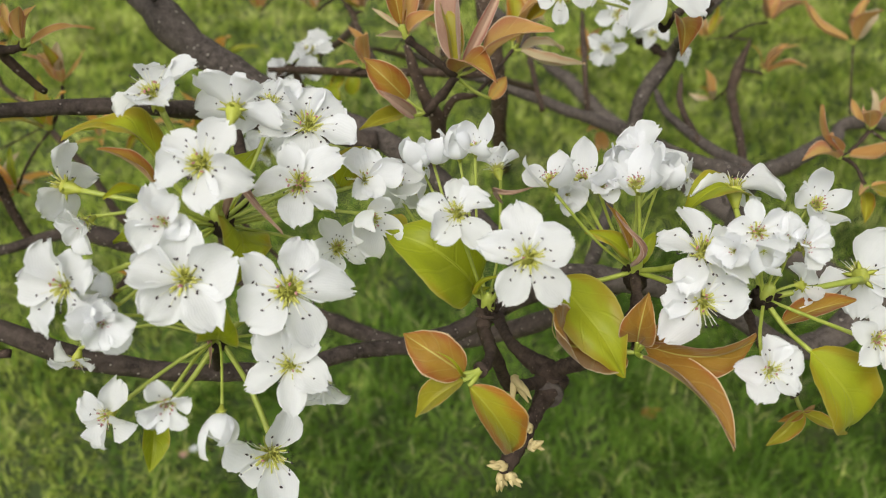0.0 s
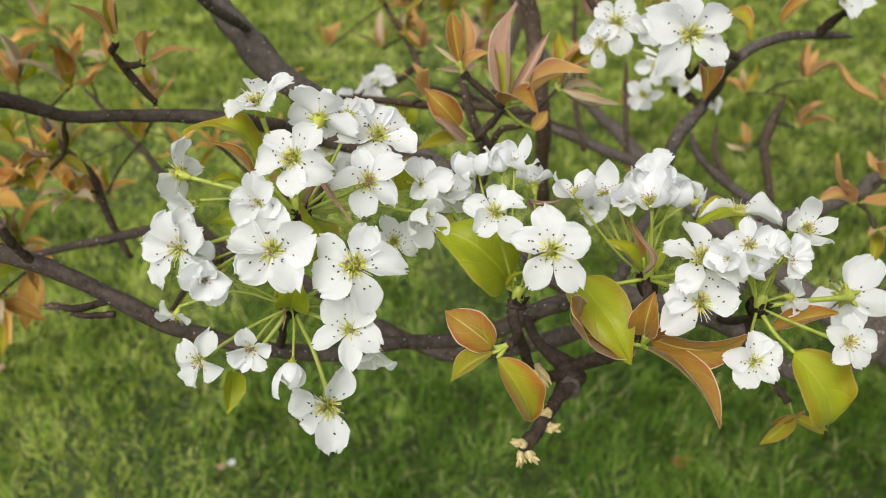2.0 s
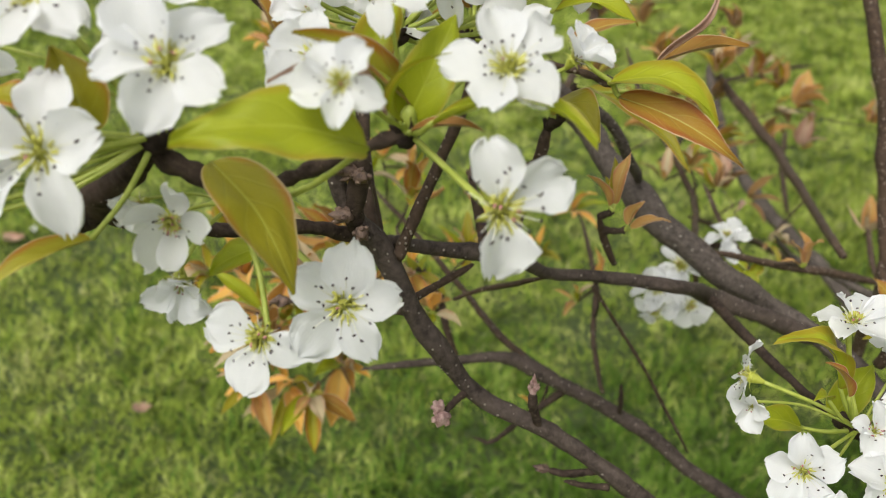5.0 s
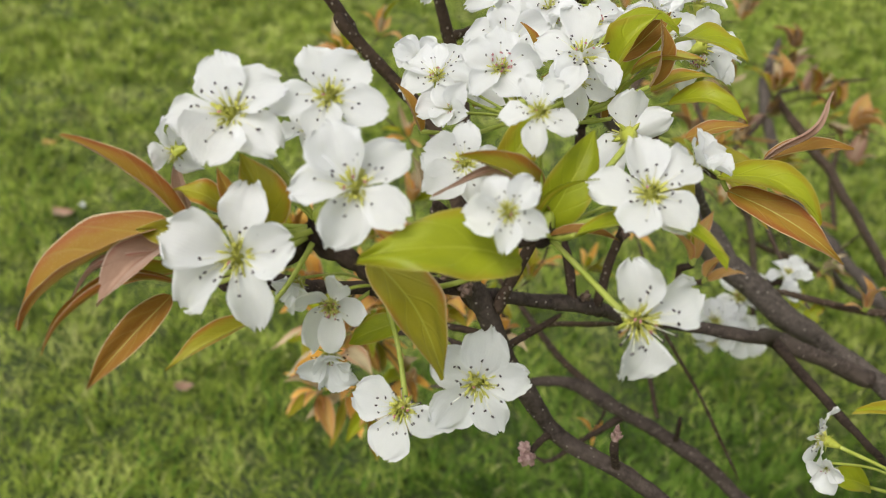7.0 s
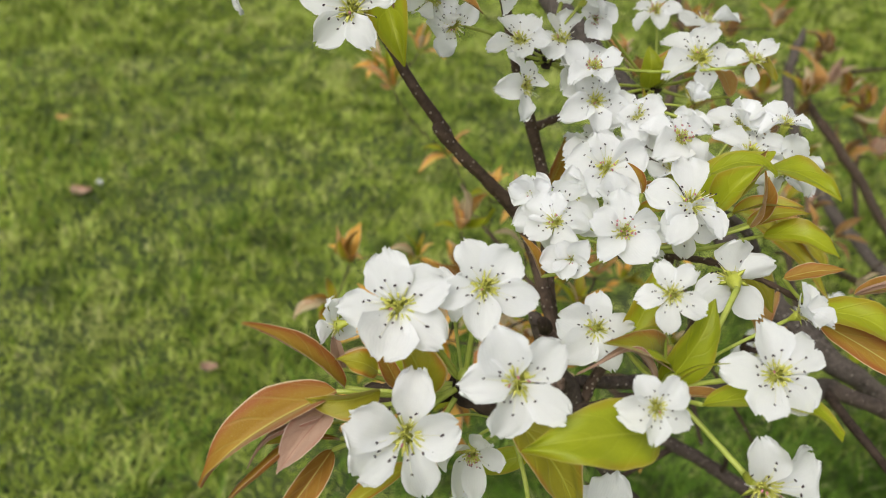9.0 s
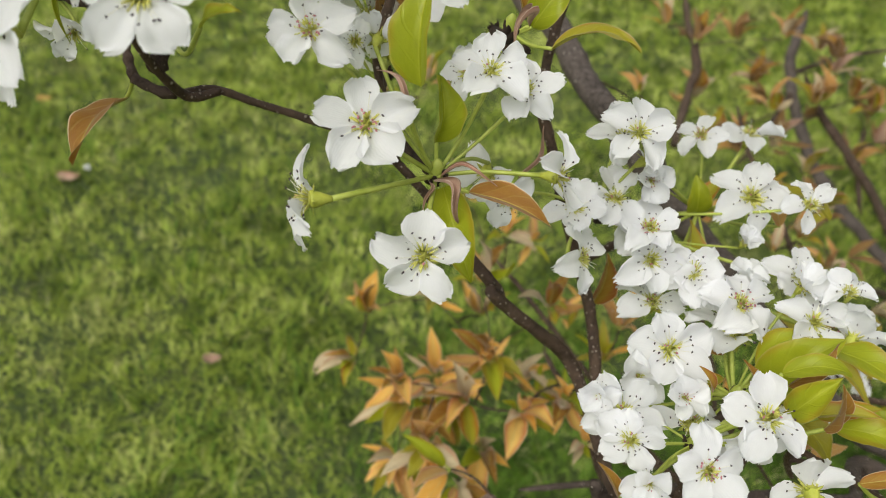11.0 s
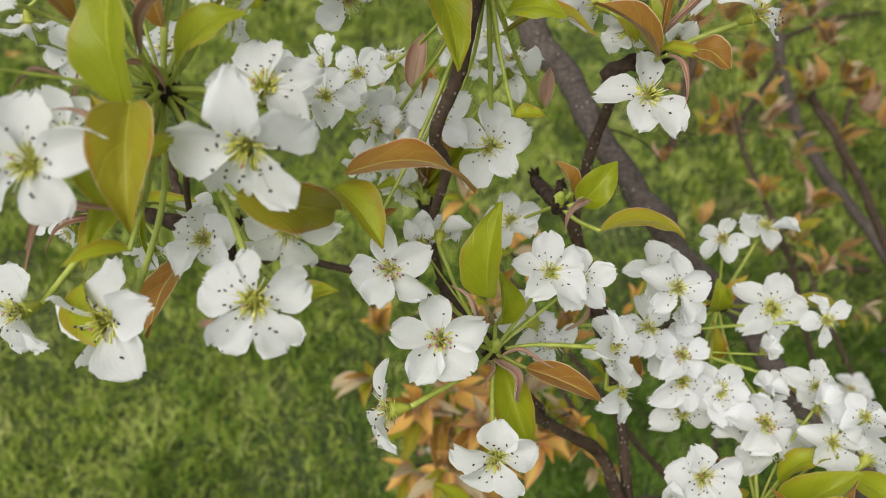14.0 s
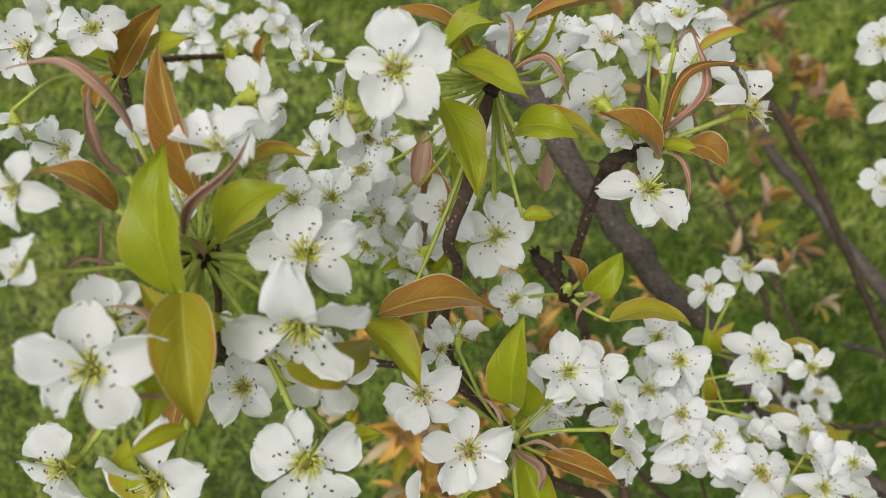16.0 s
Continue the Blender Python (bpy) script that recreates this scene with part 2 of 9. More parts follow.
BUD_BROWN = plain("brown_bud", (0.040, 0.022, 0.016), (0.20, 0.13, 0.09), 420.0, 0.7)
SCALE = plain("bud_scale", (0.40, 0.30, 0.12), (0.62, 0.52, 0.26), 250.0, 0.7)
GRASS = grass_material("lawn_grass", (0.044, 0.078, 0.011), (0.285, 0.368, 0.050), (0.66, 0.69, 0.22), 0.6)
# darker blade colours that stand in for the shade under the tree
SHADE_TUFT = grass_material("shade_tuft_grass", (0.020, 0.050, 0.006), (0.105, 0.195, 0.020), (0.26, 0.36, 0.07), 0.15)
SOIL = soil_material()
TURF = plain("outer_turf", (0.052, 0.072, 0.006), (0.120, 0.142, 0.014), 14.0, 1.0, 0.006, 0.6)


# ---- helpers for meshes and parts ----
WORLD = {}


def mesh_of(name, verts, faces, mats, slots=None, uvs=None, smooth=True):
    me = bpy.data.meshes.new(name)
    me.from_pydata([tuple(v) for v in verts], [], faces)
    for m in mats:
        me.materials.append(m)
    if slots:
        me.polygons.foreach_set("material_index", slots)
    if smooth:
        me.polygons.foreach_set("use_smooth", [True] * len(me.polygons))
    if uvs is not None:
        layer = me.uv_layers.new(name="UVMap")
        flat = np.array(uvs)[np.array([l.vertex_index for l in me.loops])]
        layer.data.foreach_set("uv", flat.ravel())
    me.update()
    return me


def thing(name, place, label, category, group="", kind=""):
    ob = tagged(new(name), label, category, group, kind)
    WORLD[ob] = Matrix.Translation(place)
    ob.matrix_basis = WORLD[ob]
    return ob


def part(name, me, parent, label="", m=None):
    ob = new(name, me)
    WORLD[ob] = m or Matrix.Identity(4)
    ob.parent = parent
    ob.matrix_parent_inverse = WORLD[parent].inverted()
    ob.matrix_basis = WORLD[ob]
    return tagged(ob, label)


def spline(points, steps):
    """A smooth line through rows of numbers (place and radius)."""
    p = [np.array(q, float) for q in points]
    p = [2 * p[0] - p[1]] + p + [2 * p[-1] - p[-2]]
    line = []
    for i in range(1, len(p) - 2):
        for k in range(steps):
            t = k / steps
            line.append(0.5 * (2 * p[i] + (p[i + 1] - p[i - 1]) * t + (2 * p[i - 1] - 5 * p[i] + 4 * p[i + 1] - p[i + 2]) * t * t
                               + (3 * p[i] - p[i - 1] - 3 * p[i + 1] + p[i + 2]) * t ** 3))
    line.append(p[-2])
    return line


def tube(rows, sides, rough=0.0, seed=0.0, cap=True):
    """Vertices and faces of a tube along rows of (x, y, z, radius)."""
    verts, faces = [], []
    rows = [np.array(r, float) for r in rows]
    n = len(rows)
    side = None
    for i, r in enumerate(rows):
        along = Vector(rows[min(i + 1, n - 1)][:3] - rows[max(i - 1, 0)][:3])
        along = along.normalized() if along.length > 1e-9 else Vector((0, 0, 1))
        if side is None:
            side = along.orthogonal().normalized()
        side = (side - along * side.dot(along)).normalized()
        other = along.cross(side)
        c = Vector(r[:3])
        for k in range(sides):
            a = 2 * math.pi * k / sides
            d = side * math.cos(a) + other * math.sin(a)
            w = 1.0
            if rough:
                w += rough * noise.noise((c + d * r[3]) * (0.55 / max(r[3], 1e-4)) + Vector((seed, 0, 0)))
            verts.append(c + d * r[3] * w)
        if i:
            for k in range(sides):
                a, b = (i - 1) * sides + k, (i - 1) * sides + (k + 1) % sides
                faces.append((a, b, b + sides, a + sides))
    if cap:
        for i, flip in ((0, True), (n - 1, False)):
            ring = [i * sides + k for k in range(sides)]
            faces.append(tuple(reversed(ring)) if flip else tuple(ring))
    return verts, faces


class Build:
    """Gathers pieces of one mesh with a material each."""

    def __init__(self):
        self.v, self.f, self.s = [], [], []

    def add(self, verts, faces, slot=0):
        o = len(self.v)
        self.v += [tuple(v) for v in verts]
        self.f += [tuple(i + o for i in q) for q in faces]
        self.s += [slot] * len(faces)

    def mesh(self, name, mats):
        return mesh_of(name, self.v, self.f, mats, self.s)


def ball(c, axis, long, wide, sides=6, rings=4):
    axis = Vector(axis).normalized()
    rows = []
    for i in range(rings + 1):
        a = math.pi * i / rings
        q = Vector(c) - axis * math.cos(a) * long
        rows.append((*q, max(math.sin(a), 0.08) * wide))
    return tube(rows, sides)


# ---- flowers ----
def petal_mesh(seed, curl, cup, bend, fold=0.0):
    """A broad round petal on a narrow claw, with a frayed rim."""
    rnd = random.Random(seed)
    nu, nv = 13, 15
    wide = rnd.uniform(0.335, 0.462)
    notch, skew, peak = rnd.uniform(0.0, 0.10) * (seed % 2), rnd.uniform(-0.09, 0.09), rnd.uniform(0.54, 0.68)
    fray = rnd.uniform(0.012, 0.030)
    twist = rnd.uniform(-0.16, 0.16)
    verts, uvs, faces = [], [], []
    for i in range(nu):
        u = 1 - (1 - i / (nu - 1)) ** 1.45
        if u <= peak:
            w = 0.045 + (wide - 0.045) * math.sin(math.pi / 2 * u / peak) ** 1.25
        else:
            w = wide * math.sqrt(max(1 - ((u - peak) / (1.02 - peak)) ** 2.3, 0.0))
        for j in range(nv):
            v = math.sin(math.pi / 2 * (2 * j / (nv - 1) - 1) * 0.92) / math.sin(math.pi / 2 * 0.92)
            rim = j in (0, nv - 1) or i == nu - 1
            tip = (1 - v * v) * 0.035 * u ** 4 - notch * math.exp(-(v / 0.35) ** 2) * u ** 8
            x = 0.07 + 0.90 * u + tip
            e = v * v
            y = v * w * (1 + 0.10 * noise.noise(Vector((u * 4.0, v * 1.0, seed * 5.1)))) + skew * u * u
            ruffle = 0.13 * noise.noise(Vector((u * 3.2, v * 2.0, seed * 3.7))) * (0.2 + e) * (0.25 + u)
            z = cup * e * w * 1.5 + curl * math.sin(u * 2.2) * 0.5 - bend * u * u + ruffle + fold * abs(v) * w
            z += 0.016 * noise.noise(Vector((u * 7.5, v * 5.0, seed * 2.3))) + twist * v * w * u * u
            z += 0.10 * noise.noise(Vector((v * 3.1, seed * 4.3, 2.0))) * u ** 6
            x += 0.11 * noise.noise(Vector((seed * 1.3, v * 2.2, 5.0))) * u ** 4 + 0.075 * noise.noise(Vector((seed * 2.9, v * 6.5, 1.0))) * u ** 5
            if rim and u > 0.35:
                x += fray * rnd.uniform(-1, 1) * u
                y += math.copysign(fray * rnd.uniform(-0.6, 1), v) * e
                z += 0.03 * rnd.uniform(-1, 1)
            verts.append((x, y, z))
            uvs.append((u, 0.5 + 0.5 * v))
    for i in range(nu - 1):
        for j in range(nv - 1):
            a = i * nv + j
            faces.append((a, a + nv, a + nv + 1, a + 1))
    return mesh_of("petal", verts, faces, [PETAL], uvs=uvs)


def ball_petal(seed, closed, span=0.88):
    """A petal of a round bud, wrapped over its neighbour."""
    nu, nv = 9, 7
    verts, uvs, faces = [], [], []
    for i in range(nu):
        u = i / (nu - 1)
        for j in range(nv):
            v = 2 * j / (nv - 1) - 1
            polar = math.pi * (0.97 - u * closed * (1 - 0.17 * v * v))
            reach = (0.60 if closed > 0.8 else 0.66) + 0.05 * v + 0.04 * noise.noise(Vector((u * 3, v * 2, seed * 1.7)))
            turn = v * (span - 0.12 * u ** 3) * (1.0 if closed > 0.8 else math.sqrt(max(1 - max(u - 0.55, 0.0) ** 2 / 0.26, 0.0)))
            edge = 0.10 * abs(v) ** 2 * u ** 2 + (0.07 * u ** 4 if closed < 0.8 else 0.0)
            r = reach * math.sin(polar)
            verts.append(((r + edge) * math.cos(turn), (r + edge) * math.sin(turn), 0.56 - reach * math.cos(math.pi - polar) * 0.95))
            uvs.append((u, 0.5 + 0.5 * v))
    for i in range(nu - 1):
        for j in range(nv - 1):
            a = i * nv + j
            faces.append((a, a + nv, a + nv + 1, a + 1))
    return mesh_of("petal", verts, faces, [PETAL], uvs=uvs)


PETALS = {
    "open": [petal_mesh(k, 0.08 + 0.08 * (k % 3), 0.05 + 0.13 * (k % 4), 0.02 + 0.10 * (k % 5), 0.25 * (k % 6 == 4)) for k in range(16)],
    "cup": [petal_mesh(20 + k, 0.30, 0.42, -0.02 + 0.05 * (k % 3)) for k in range(4)],
    "spoon": [ball_petal(50 + k, 0.70 + 0.05 * k, 0.72) for k in range(3)],
    "ball": [ball_petal(40 + k, 0.93) for k in range(3)],
}


def stamen_mesh(seed, rosy, spread):
    """The centre of a flower: green disc, a pale tuft of styles and filaments, and the anthers on long threads."""
    rnd = random.Random(seed)
    b = Build()
    b.add(*tube([(0, 0, -0.03, 0.10), (0, 0, 0.03, 0.19), (0, 0, 0.06, 0.16), (0, 0, 0.02, 0.02)], 10), 0)
    for k in range(5):
        a = 2 * math.pi * k / 5 + rnd.uniform(-0.3, 0.3)
        top = Vector((math.cos(a) * 0.10, math.sin(a) * 0.10, 0.26 + rnd.uniform(-0.05, 0.05)))
        b.add(*tube([(math.cos(a) * 0.03, math.sin(a) * 0.03, 0.02, 0.015), (*(top * 0.6), 0.012), (*top, 0.015)], 4), 0)
    for k in range(42):
        a = 2 * math.pi * k / 42 + rnd.uniform(-0.2, 0.2)
        top = Vector((math.cos(a), math.sin(a), 0)) * rnd.uniform(0.17, 0.34) + Vector((0, 0, rnd.uniform(0.10, 0.22)))
        b.add(*tube([(math.cos(a) * 0.14, math.sin(a) * 0.14, 0.03, 0.028), (*(top * 0.7), 0.021), (*top, 0.016)], 3), 4)
    young = 14 if rosy else rnd.randrange(1, 5)
    for k in range(young):
        a = rnd.uniform(0, 2 * math.pi)
        top = Vector((math.cos(a), math.sin(a), 0)) * rnd.uniform(0.06, 0.32 if rosy else 0.22) + Vector((0, 0, rnd.uniform(0.18, 0.32)))
        b.add(*ball(top, (rnd.uniform(-1, 1), rnd.uniform(-1, 1), 0.4), rnd.uniform(0.030, 0.046), rnd.uniform(0.019, 0.027), 5, 4), 3)
    count = 9 if rosy else 21
    for k in range(count):
        a = 2 * math.pi * k / count + rnd.uniform(-0.16, 0.16)
        lean = radians(rnd.uniform(*spread))
        long = rnd.uniform(0.24, 0.54)
        d = Vector((math.cos(a) * math.sin(lean), math.sin(a) * math.sin(lean), math.cos(lean)))
        foot = Vector((math.cos(a) * 0.13, math.sin(a) * 0.13, 0.02))
        mid = foot + d * long * 0.55 + Vector((0, 0, 0.05))
        top = foot + d * long
        b.add(*tube([(*foot, 0.011), (*mid, 0.008), (*top, 0.006)], 3), 1)
        turn = Vector((rnd.uniform(-1, 1), rnd.uniform(-1, 1), rnd.uniform(-0.3, 0.5)))
        b.add(*ball(top, turn, rnd.uniform(0.027, 0.039), rnd.uniform(0.016, 0.022), 5, 4), 2)
    return b.mesh("flower_centre", [DISC, FILAMENT, ANTHER, ANTHER_PINK, STYLE])


STAMENS = {
    "dark": [stamen_mesh(60 + k, False, (34, 72)) for k in range(5)],
    "pink": [stamen_mesh(70 + k, True, (15, 60)) for k in range(3)],
}
KINDS = {
    "open": ("open", 13, 13, "dark", 5), "wide": ("open", 3, 9, "dark", 5), "cup": ("cup", 30, 9, "dark", 5), "rosy": ("cup", 26, 9, "pink", 5),
    "rosy_open": ("open", 14, 9, "pink", 5), "half": ("spoon", -12, 13, "pink", 5), "bud": ("ball", 0, 3, None, 5), "worn": ("open", 10, 16, "dark", 4),
    "three": ("open", 8, 8, "dark", 3), "ragged": ("open", 6, 26, "dark", 5), "droop": ("open", 10, 8, "dark", 3), "turned": ("open", 6, 12, "dark", 4),
}
BASES, LINES = {}, []


def frame_of(place, up, spin=0.0, size=1.0):
    up = Vector(up).normalized()
    x = Vector((0, 0, 1)).cross(up)
    x = x.normalized() if x.length > 0.05 else Vector((1, 0, 0))
    y = up.cross(x)
    m = Matrix((x, y, up)).transposed().to_4x4()
    return Matrix.Translation(place) @ m @ Matrix.Rotation(radians(spin), 4, "Z") @ Matrix.Scale(size, 4)


def flower(cluster, place, up, size, kind="open", spin=0.0, seed=0):
    """A pear flower: stalk and calyx, with petals and stamens."""
    rnd = random.Random(seed * 7 + 1)
    petal_kind, lift, vary, anthers, count = KINDS[kind]
    place, up = Vector(place), Vector(up).normalized()
    start = BASES[cluster]
    foot = place - up * size * 0.42
    reach = (foot - start).length
    b = Build()
    a, c, d = start, start.lerp(foot, 0.55) - up * reach * 0.12 + Vector((0, 0, 0.03 * reach)), foot
    thick = size * rnd.uniform(0.050, 0.062)
    rows = spline([(*a, thick * 0.95), (*c, thick), (*d, thick * 1.15)], 6)
    b.add(*tube(rows, 7), 0)
    cone = [(*(place + up * size * h), size * r) for h, r in ((-0.44, 0.058), (-0.32, 0.095), (-0.20, 0.140), (-0.08, 0.175), (-0.02, 0.180), (0.0, 0.13))]
    b.add(*tube(cone, 10), 1)
    turn = frame_of(place, up, spin, size)
    for k in range(5):
        q = Matrix.Rotation(radians(72 * k + 36), 4, "Z")
        droop = rnd.uniform(-0.10, 0.04)
        pts = [(0.10, -0.055, -0.05), (0.10, 0.055, -0.05), (0.24, -0.05, -0.05 + droop * 0.4), (0.24, 0.05, -0.05 + droop * 0.4), (0.36, 0.0, -0.05 + droop),
               (0.10, 0.0, -0.085), (0.24, 0.0, -0.075 + droop * 0.4)]
        b.add([turn @ q @ Vector(p) for p in pts], [(0, 2, 3, 1), (2, 4, 3), (0, 5, 6, 2), (5, 1, 3, 6), (6, 4, 2), (3, 4, 6)], 1)
    ob = part("flower", b.mesh("flower", [STALK, CALYX]), cluster)
    for k in range(count):
        data = PETALS[petal_kind][rnd.randrange(len(PETALS[petal_kind]))]
        at = {"three": (0, 85, 180), "droop": (0, -77, 163), "turned": (0, -70, 165, 220)}[kind][k] if kind in ("three", "droop", "turned") else 72 * k
        m = turn @ Matrix.Rotation(radians(at + rnd.uniform(-7, 7)), 4, "Z") @ Matrix.Rotation(-radians(lift + rnd.uniform(-vary, vary)), 4, "Y")
        m = m @ Matrix.Rotation(radians(rnd.uniform(-1, 1) * (34 if kind in ("worn", "ragged", "turned") else 21)), 4, "X") @ Matrix.Diagonal((rnd.uniform(0.88, 1.10), rnd.uniform(0.82, 1.10), rnd.uniform(0.7, 1.5), 1.0))
        part("petal", data, ob, "", m @ Matrix.Translation((0, 0, 0.012 * (k % 2))))
    if anthers:
        part("flower_centre", STAMENS[anthers][rnd.randrange(len(STAMENS[anthers]))], ob, "pink unopened anthers" if anthers == "pink" else "", turn)
    return ob


# ---- leaves ----
def leaf_mesh(colour, seed, arch, fold, roll, wave):
    rnd = random.Random(seed)
    nu, nv = 25, 9
    hook = rnd.uniform(-0.5, 2.5)
    verts, uvs, faces = [], [], []
    for i in range(nu):
        u = (i / (nu - 1)) ** 1.15
        if u < 0.42:
            w = 0.5 * math.sqrt(max(1 - ((0.42 - u) / 0.42) ** 2.2, 0.0))
        else:
            w = 0.5 * (1 - ((u - 0.42) / 0.58) ** 1.9) ** 1.05 if u < 0.999 else 0.0
        w = max(w * (1 + 0.06 * noise.noise(Vector((u * 5, seed * 1.9, 0)))), 0.014)
        tooth = 0.020 * ((i % 2) - 0.5) + rnd.uniform(-0.006, 0.008)
        for j in range(nv):
            v = 2 * j / (nv - 1) - 1
            a = abs(v)
            y, z = v * w, 0.0
            if roll:
                turn = roll * a
                y = math.copysign(math.sin(turn) / roll * w, v)
                z = (1 - math.cos(turn)) / roll * w
            z += fold * a * w
            z += wave * noise.noise(Vector((u * 3.4, v * 1.3 + (3 if v > 0 else 0), seed * 2.1))) * (0.25 + a) * (0.3 + u)
            y += math.copysign(tooth * (a > 0.99), v)
            y += 0.7 * math.sin(1.5 * math.pi * u + seed) * u * (1 - u) * 2 * (roll > 0)
            verts.append((u, y, z + arch * math.sin(math.pi * u) - hook * max(u - 0.7, 0.0) ** 2))
            uvs.append((u, 0.5 + 0.5 * v))
    for i in range(nu - 1):
        for j in range(nv - 1):
            a = i * nv + j
            faces.append((a, a + nv, a + nv + 1, a + 1))
    slots = [0] * len(faces)
    rows = [(i / 8, 0.7 * math.sin(1.5 * math.pi * i / 8 + seed) * i / 8 * (1 - i / 8) * 2 * (roll > 0), arch * math.sin(math.pi * i / 8) - 0.012, 0.020 * (1 - i / 9)) for i in range(9)]
    rv, rf = tube(rows, 5)
    o = len(verts)
    verts += rv
    uvs += [(0.5, 0.5)] * len(rv)
    faces += [tuple(k + o for k in q) for q in rf]
    return mesh_of("leaf", verts, faces, [LEAF[colour]], slots + [0] * len(rf), uvs)


SHAPES = {"flat": (0.32, 0.38, 0.0, 0.19), "arched": (0.52, 0.42, 0.0, 0.19), "folded": (0.30, 0.95, 0.0, 0.15), "rolled": (1.4, 0.1, 2.5, 0.10), "cupped": (-0.45, 0.55, 0.0, 0.17)}
LEAVES = {}


def leaf(owner, foot, tip, face, width, colour="green", shape="flat", seed=0):
    """A leaf from its foot to its tip, whose upper side looks along face; width is across, as a share of its length."""
    if shape == "rolled":
        width *= 1.6
    key = (colour, shape, seed % 3)
    if key not in LEAVES:
        LEAVES[key] = leaf_mesh(colour, 100 + seed % 3 * 7 + len(LEAVES), *SHAPES[shape])
    foot, tip = Vector(foot), Vector(tip)
    x = tip - foot
    long = x.length
    x.normalize()
    z = Vector(face)
    z = z - x * z.dot(x)
    z = z.normalized() if z.length > 1e-3 else x.orthogonal().normalized()
    y = z.cross(x)
    m = Matrix.Translation(foot) @ Matrix((x, y, z)).transposed().to_4x4() @ Matrix.Diagonal((long, long * width, long * width, 1))
    return part("leaf", LEAVES[key], owner, "", m)


def leaf_stalk(owner, foot, colour=None):
    a = BASES[owner]
    b = Vector(foot)
    mid = a.lerp(b, 0.5) + Vector((0, 0, -0.08 * (b - a).length))
    rows = spline([(*a, 0.0009), (*mid, 0.0008), (*b, 0.0007)], 4)
    v, f = tube(rows, 6)
    return part("leaf_stalk", mesh_of("leaf_stalk", v, f, [colour or STALK]), owner)


# ---- branches ----
def branch(owner, rows, bark, name="branch", label="", sides=12, rough=0.16, seed=0.0):
    line = spline(rows, 8 if len(rows) > 2 else 12)
    for i, r in enumerate(line):
        q = Vector(r[:3])
        size = r[3]
        node_here = max(0.0, noise.noise(q * 28 + Vector((seed * 3.1, 3, 0))) - 0.2)
        r[3] *= 0.96 + 0.08 * noise.noise(q * 70 + Vector((seed, 3, 0))) + 0.35 * node_here
        if 0 < i < len(line) - 1:
            for k in range(3):
                r[k] += size * 0.5 * noise.noise(q * 34 + Vector((seed + 11.0 * k, 0, 7)))
    for i, k in enumerate((0.35, 0.66, 0.82, 0.92)):
        line[-1 - i][3] *= k
    v, f = tube(line, sides, rough, seed)
    LINES.append(line)
    return part(name, mesh_of(name, v, f, [bark]), owner, label)


def nearest(p):
    p = np.array(p, float)
    best = min((r for line in LINES for r in line), key=lambda r: float(((r[:3] - p) ** 2).sum()))
    return Vector(best[:3])


def spur(owner, base, thick=0.0028, seed=0):
    """A short ringed fruiting spur from the nearest branch to the base."""
    base = Vector(base)
    root = nearest(base)
    long = (base - root).length
    if long < 0.002:
        return None
    rnd = random.Random(seed)
    thick *= min(1.0, 0.45 + 0.55 * 0.02 / long)
    steps = max(6, int(long / 0.0022))
    sag = Vector((rnd.uniform(-1, 1), rnd.uniform(-1, 1), rnd.uniform(-0.5, 1))) * long * 0.08
    rows = []
    for i in range(steps + 1):
        t = i / steps
        p = root.lerp(base, t) + sag * math.sin(math.pi * t)
        r = thick * (1.15 - 0.35 * t) * (1 + 0.20 * math.sin(i * 2.2 + seed) + 0.12 * rnd.uniform(-1, 1))
        if t > 0.8:
            r *= 1 + 0.5 * (t - 0.8) / 0.2
        rows.append((*p, r))
    v, f = tube(rows, 9, 0.25, seed)
    LINES.append([np.array(r) for r in rows[len(rows) // 2:]])
    return part("spur", mesh_of("spur", v, f, [SPUR if long < 0.05 else TWIG]), owner, "dark ringed spur bark")


def scale_mesh(bark, wide):
    rows = [(0, 0, -0.3, 0.25 * wide), (0.05, 0, 0.2, 0.34 * wide), (0.06, 0, 0.7, 0.24 * wide), (-0.04, 0, 1.2, 0.05 * wide)]
    v, f = tube(rows, 6)
    return mesh_of("bud_scale", v, f, [bark])


SCALES = [scale_mesh(SPUR, 1.0), scale_mesh(SCALE, 0.62)]


def bud_scales(owner, base, up, seed=0, count=5, size=0.006):
    rnd = random.Random(seed)
    m = frame_of(base, up, rnd.uniform(0, 360), size)
    for k in range(count):
        q = m @ Matrix.Rotation(2 * math.pi * k / count + rnd.uniform(-0.3, 0.3), 4, "Z") @ Matrix.Rotation(radians(rnd.uniform(10, 60)), 4, "Y")
        part("bud_scale", SCALES[seed % 2], owner, "", q)


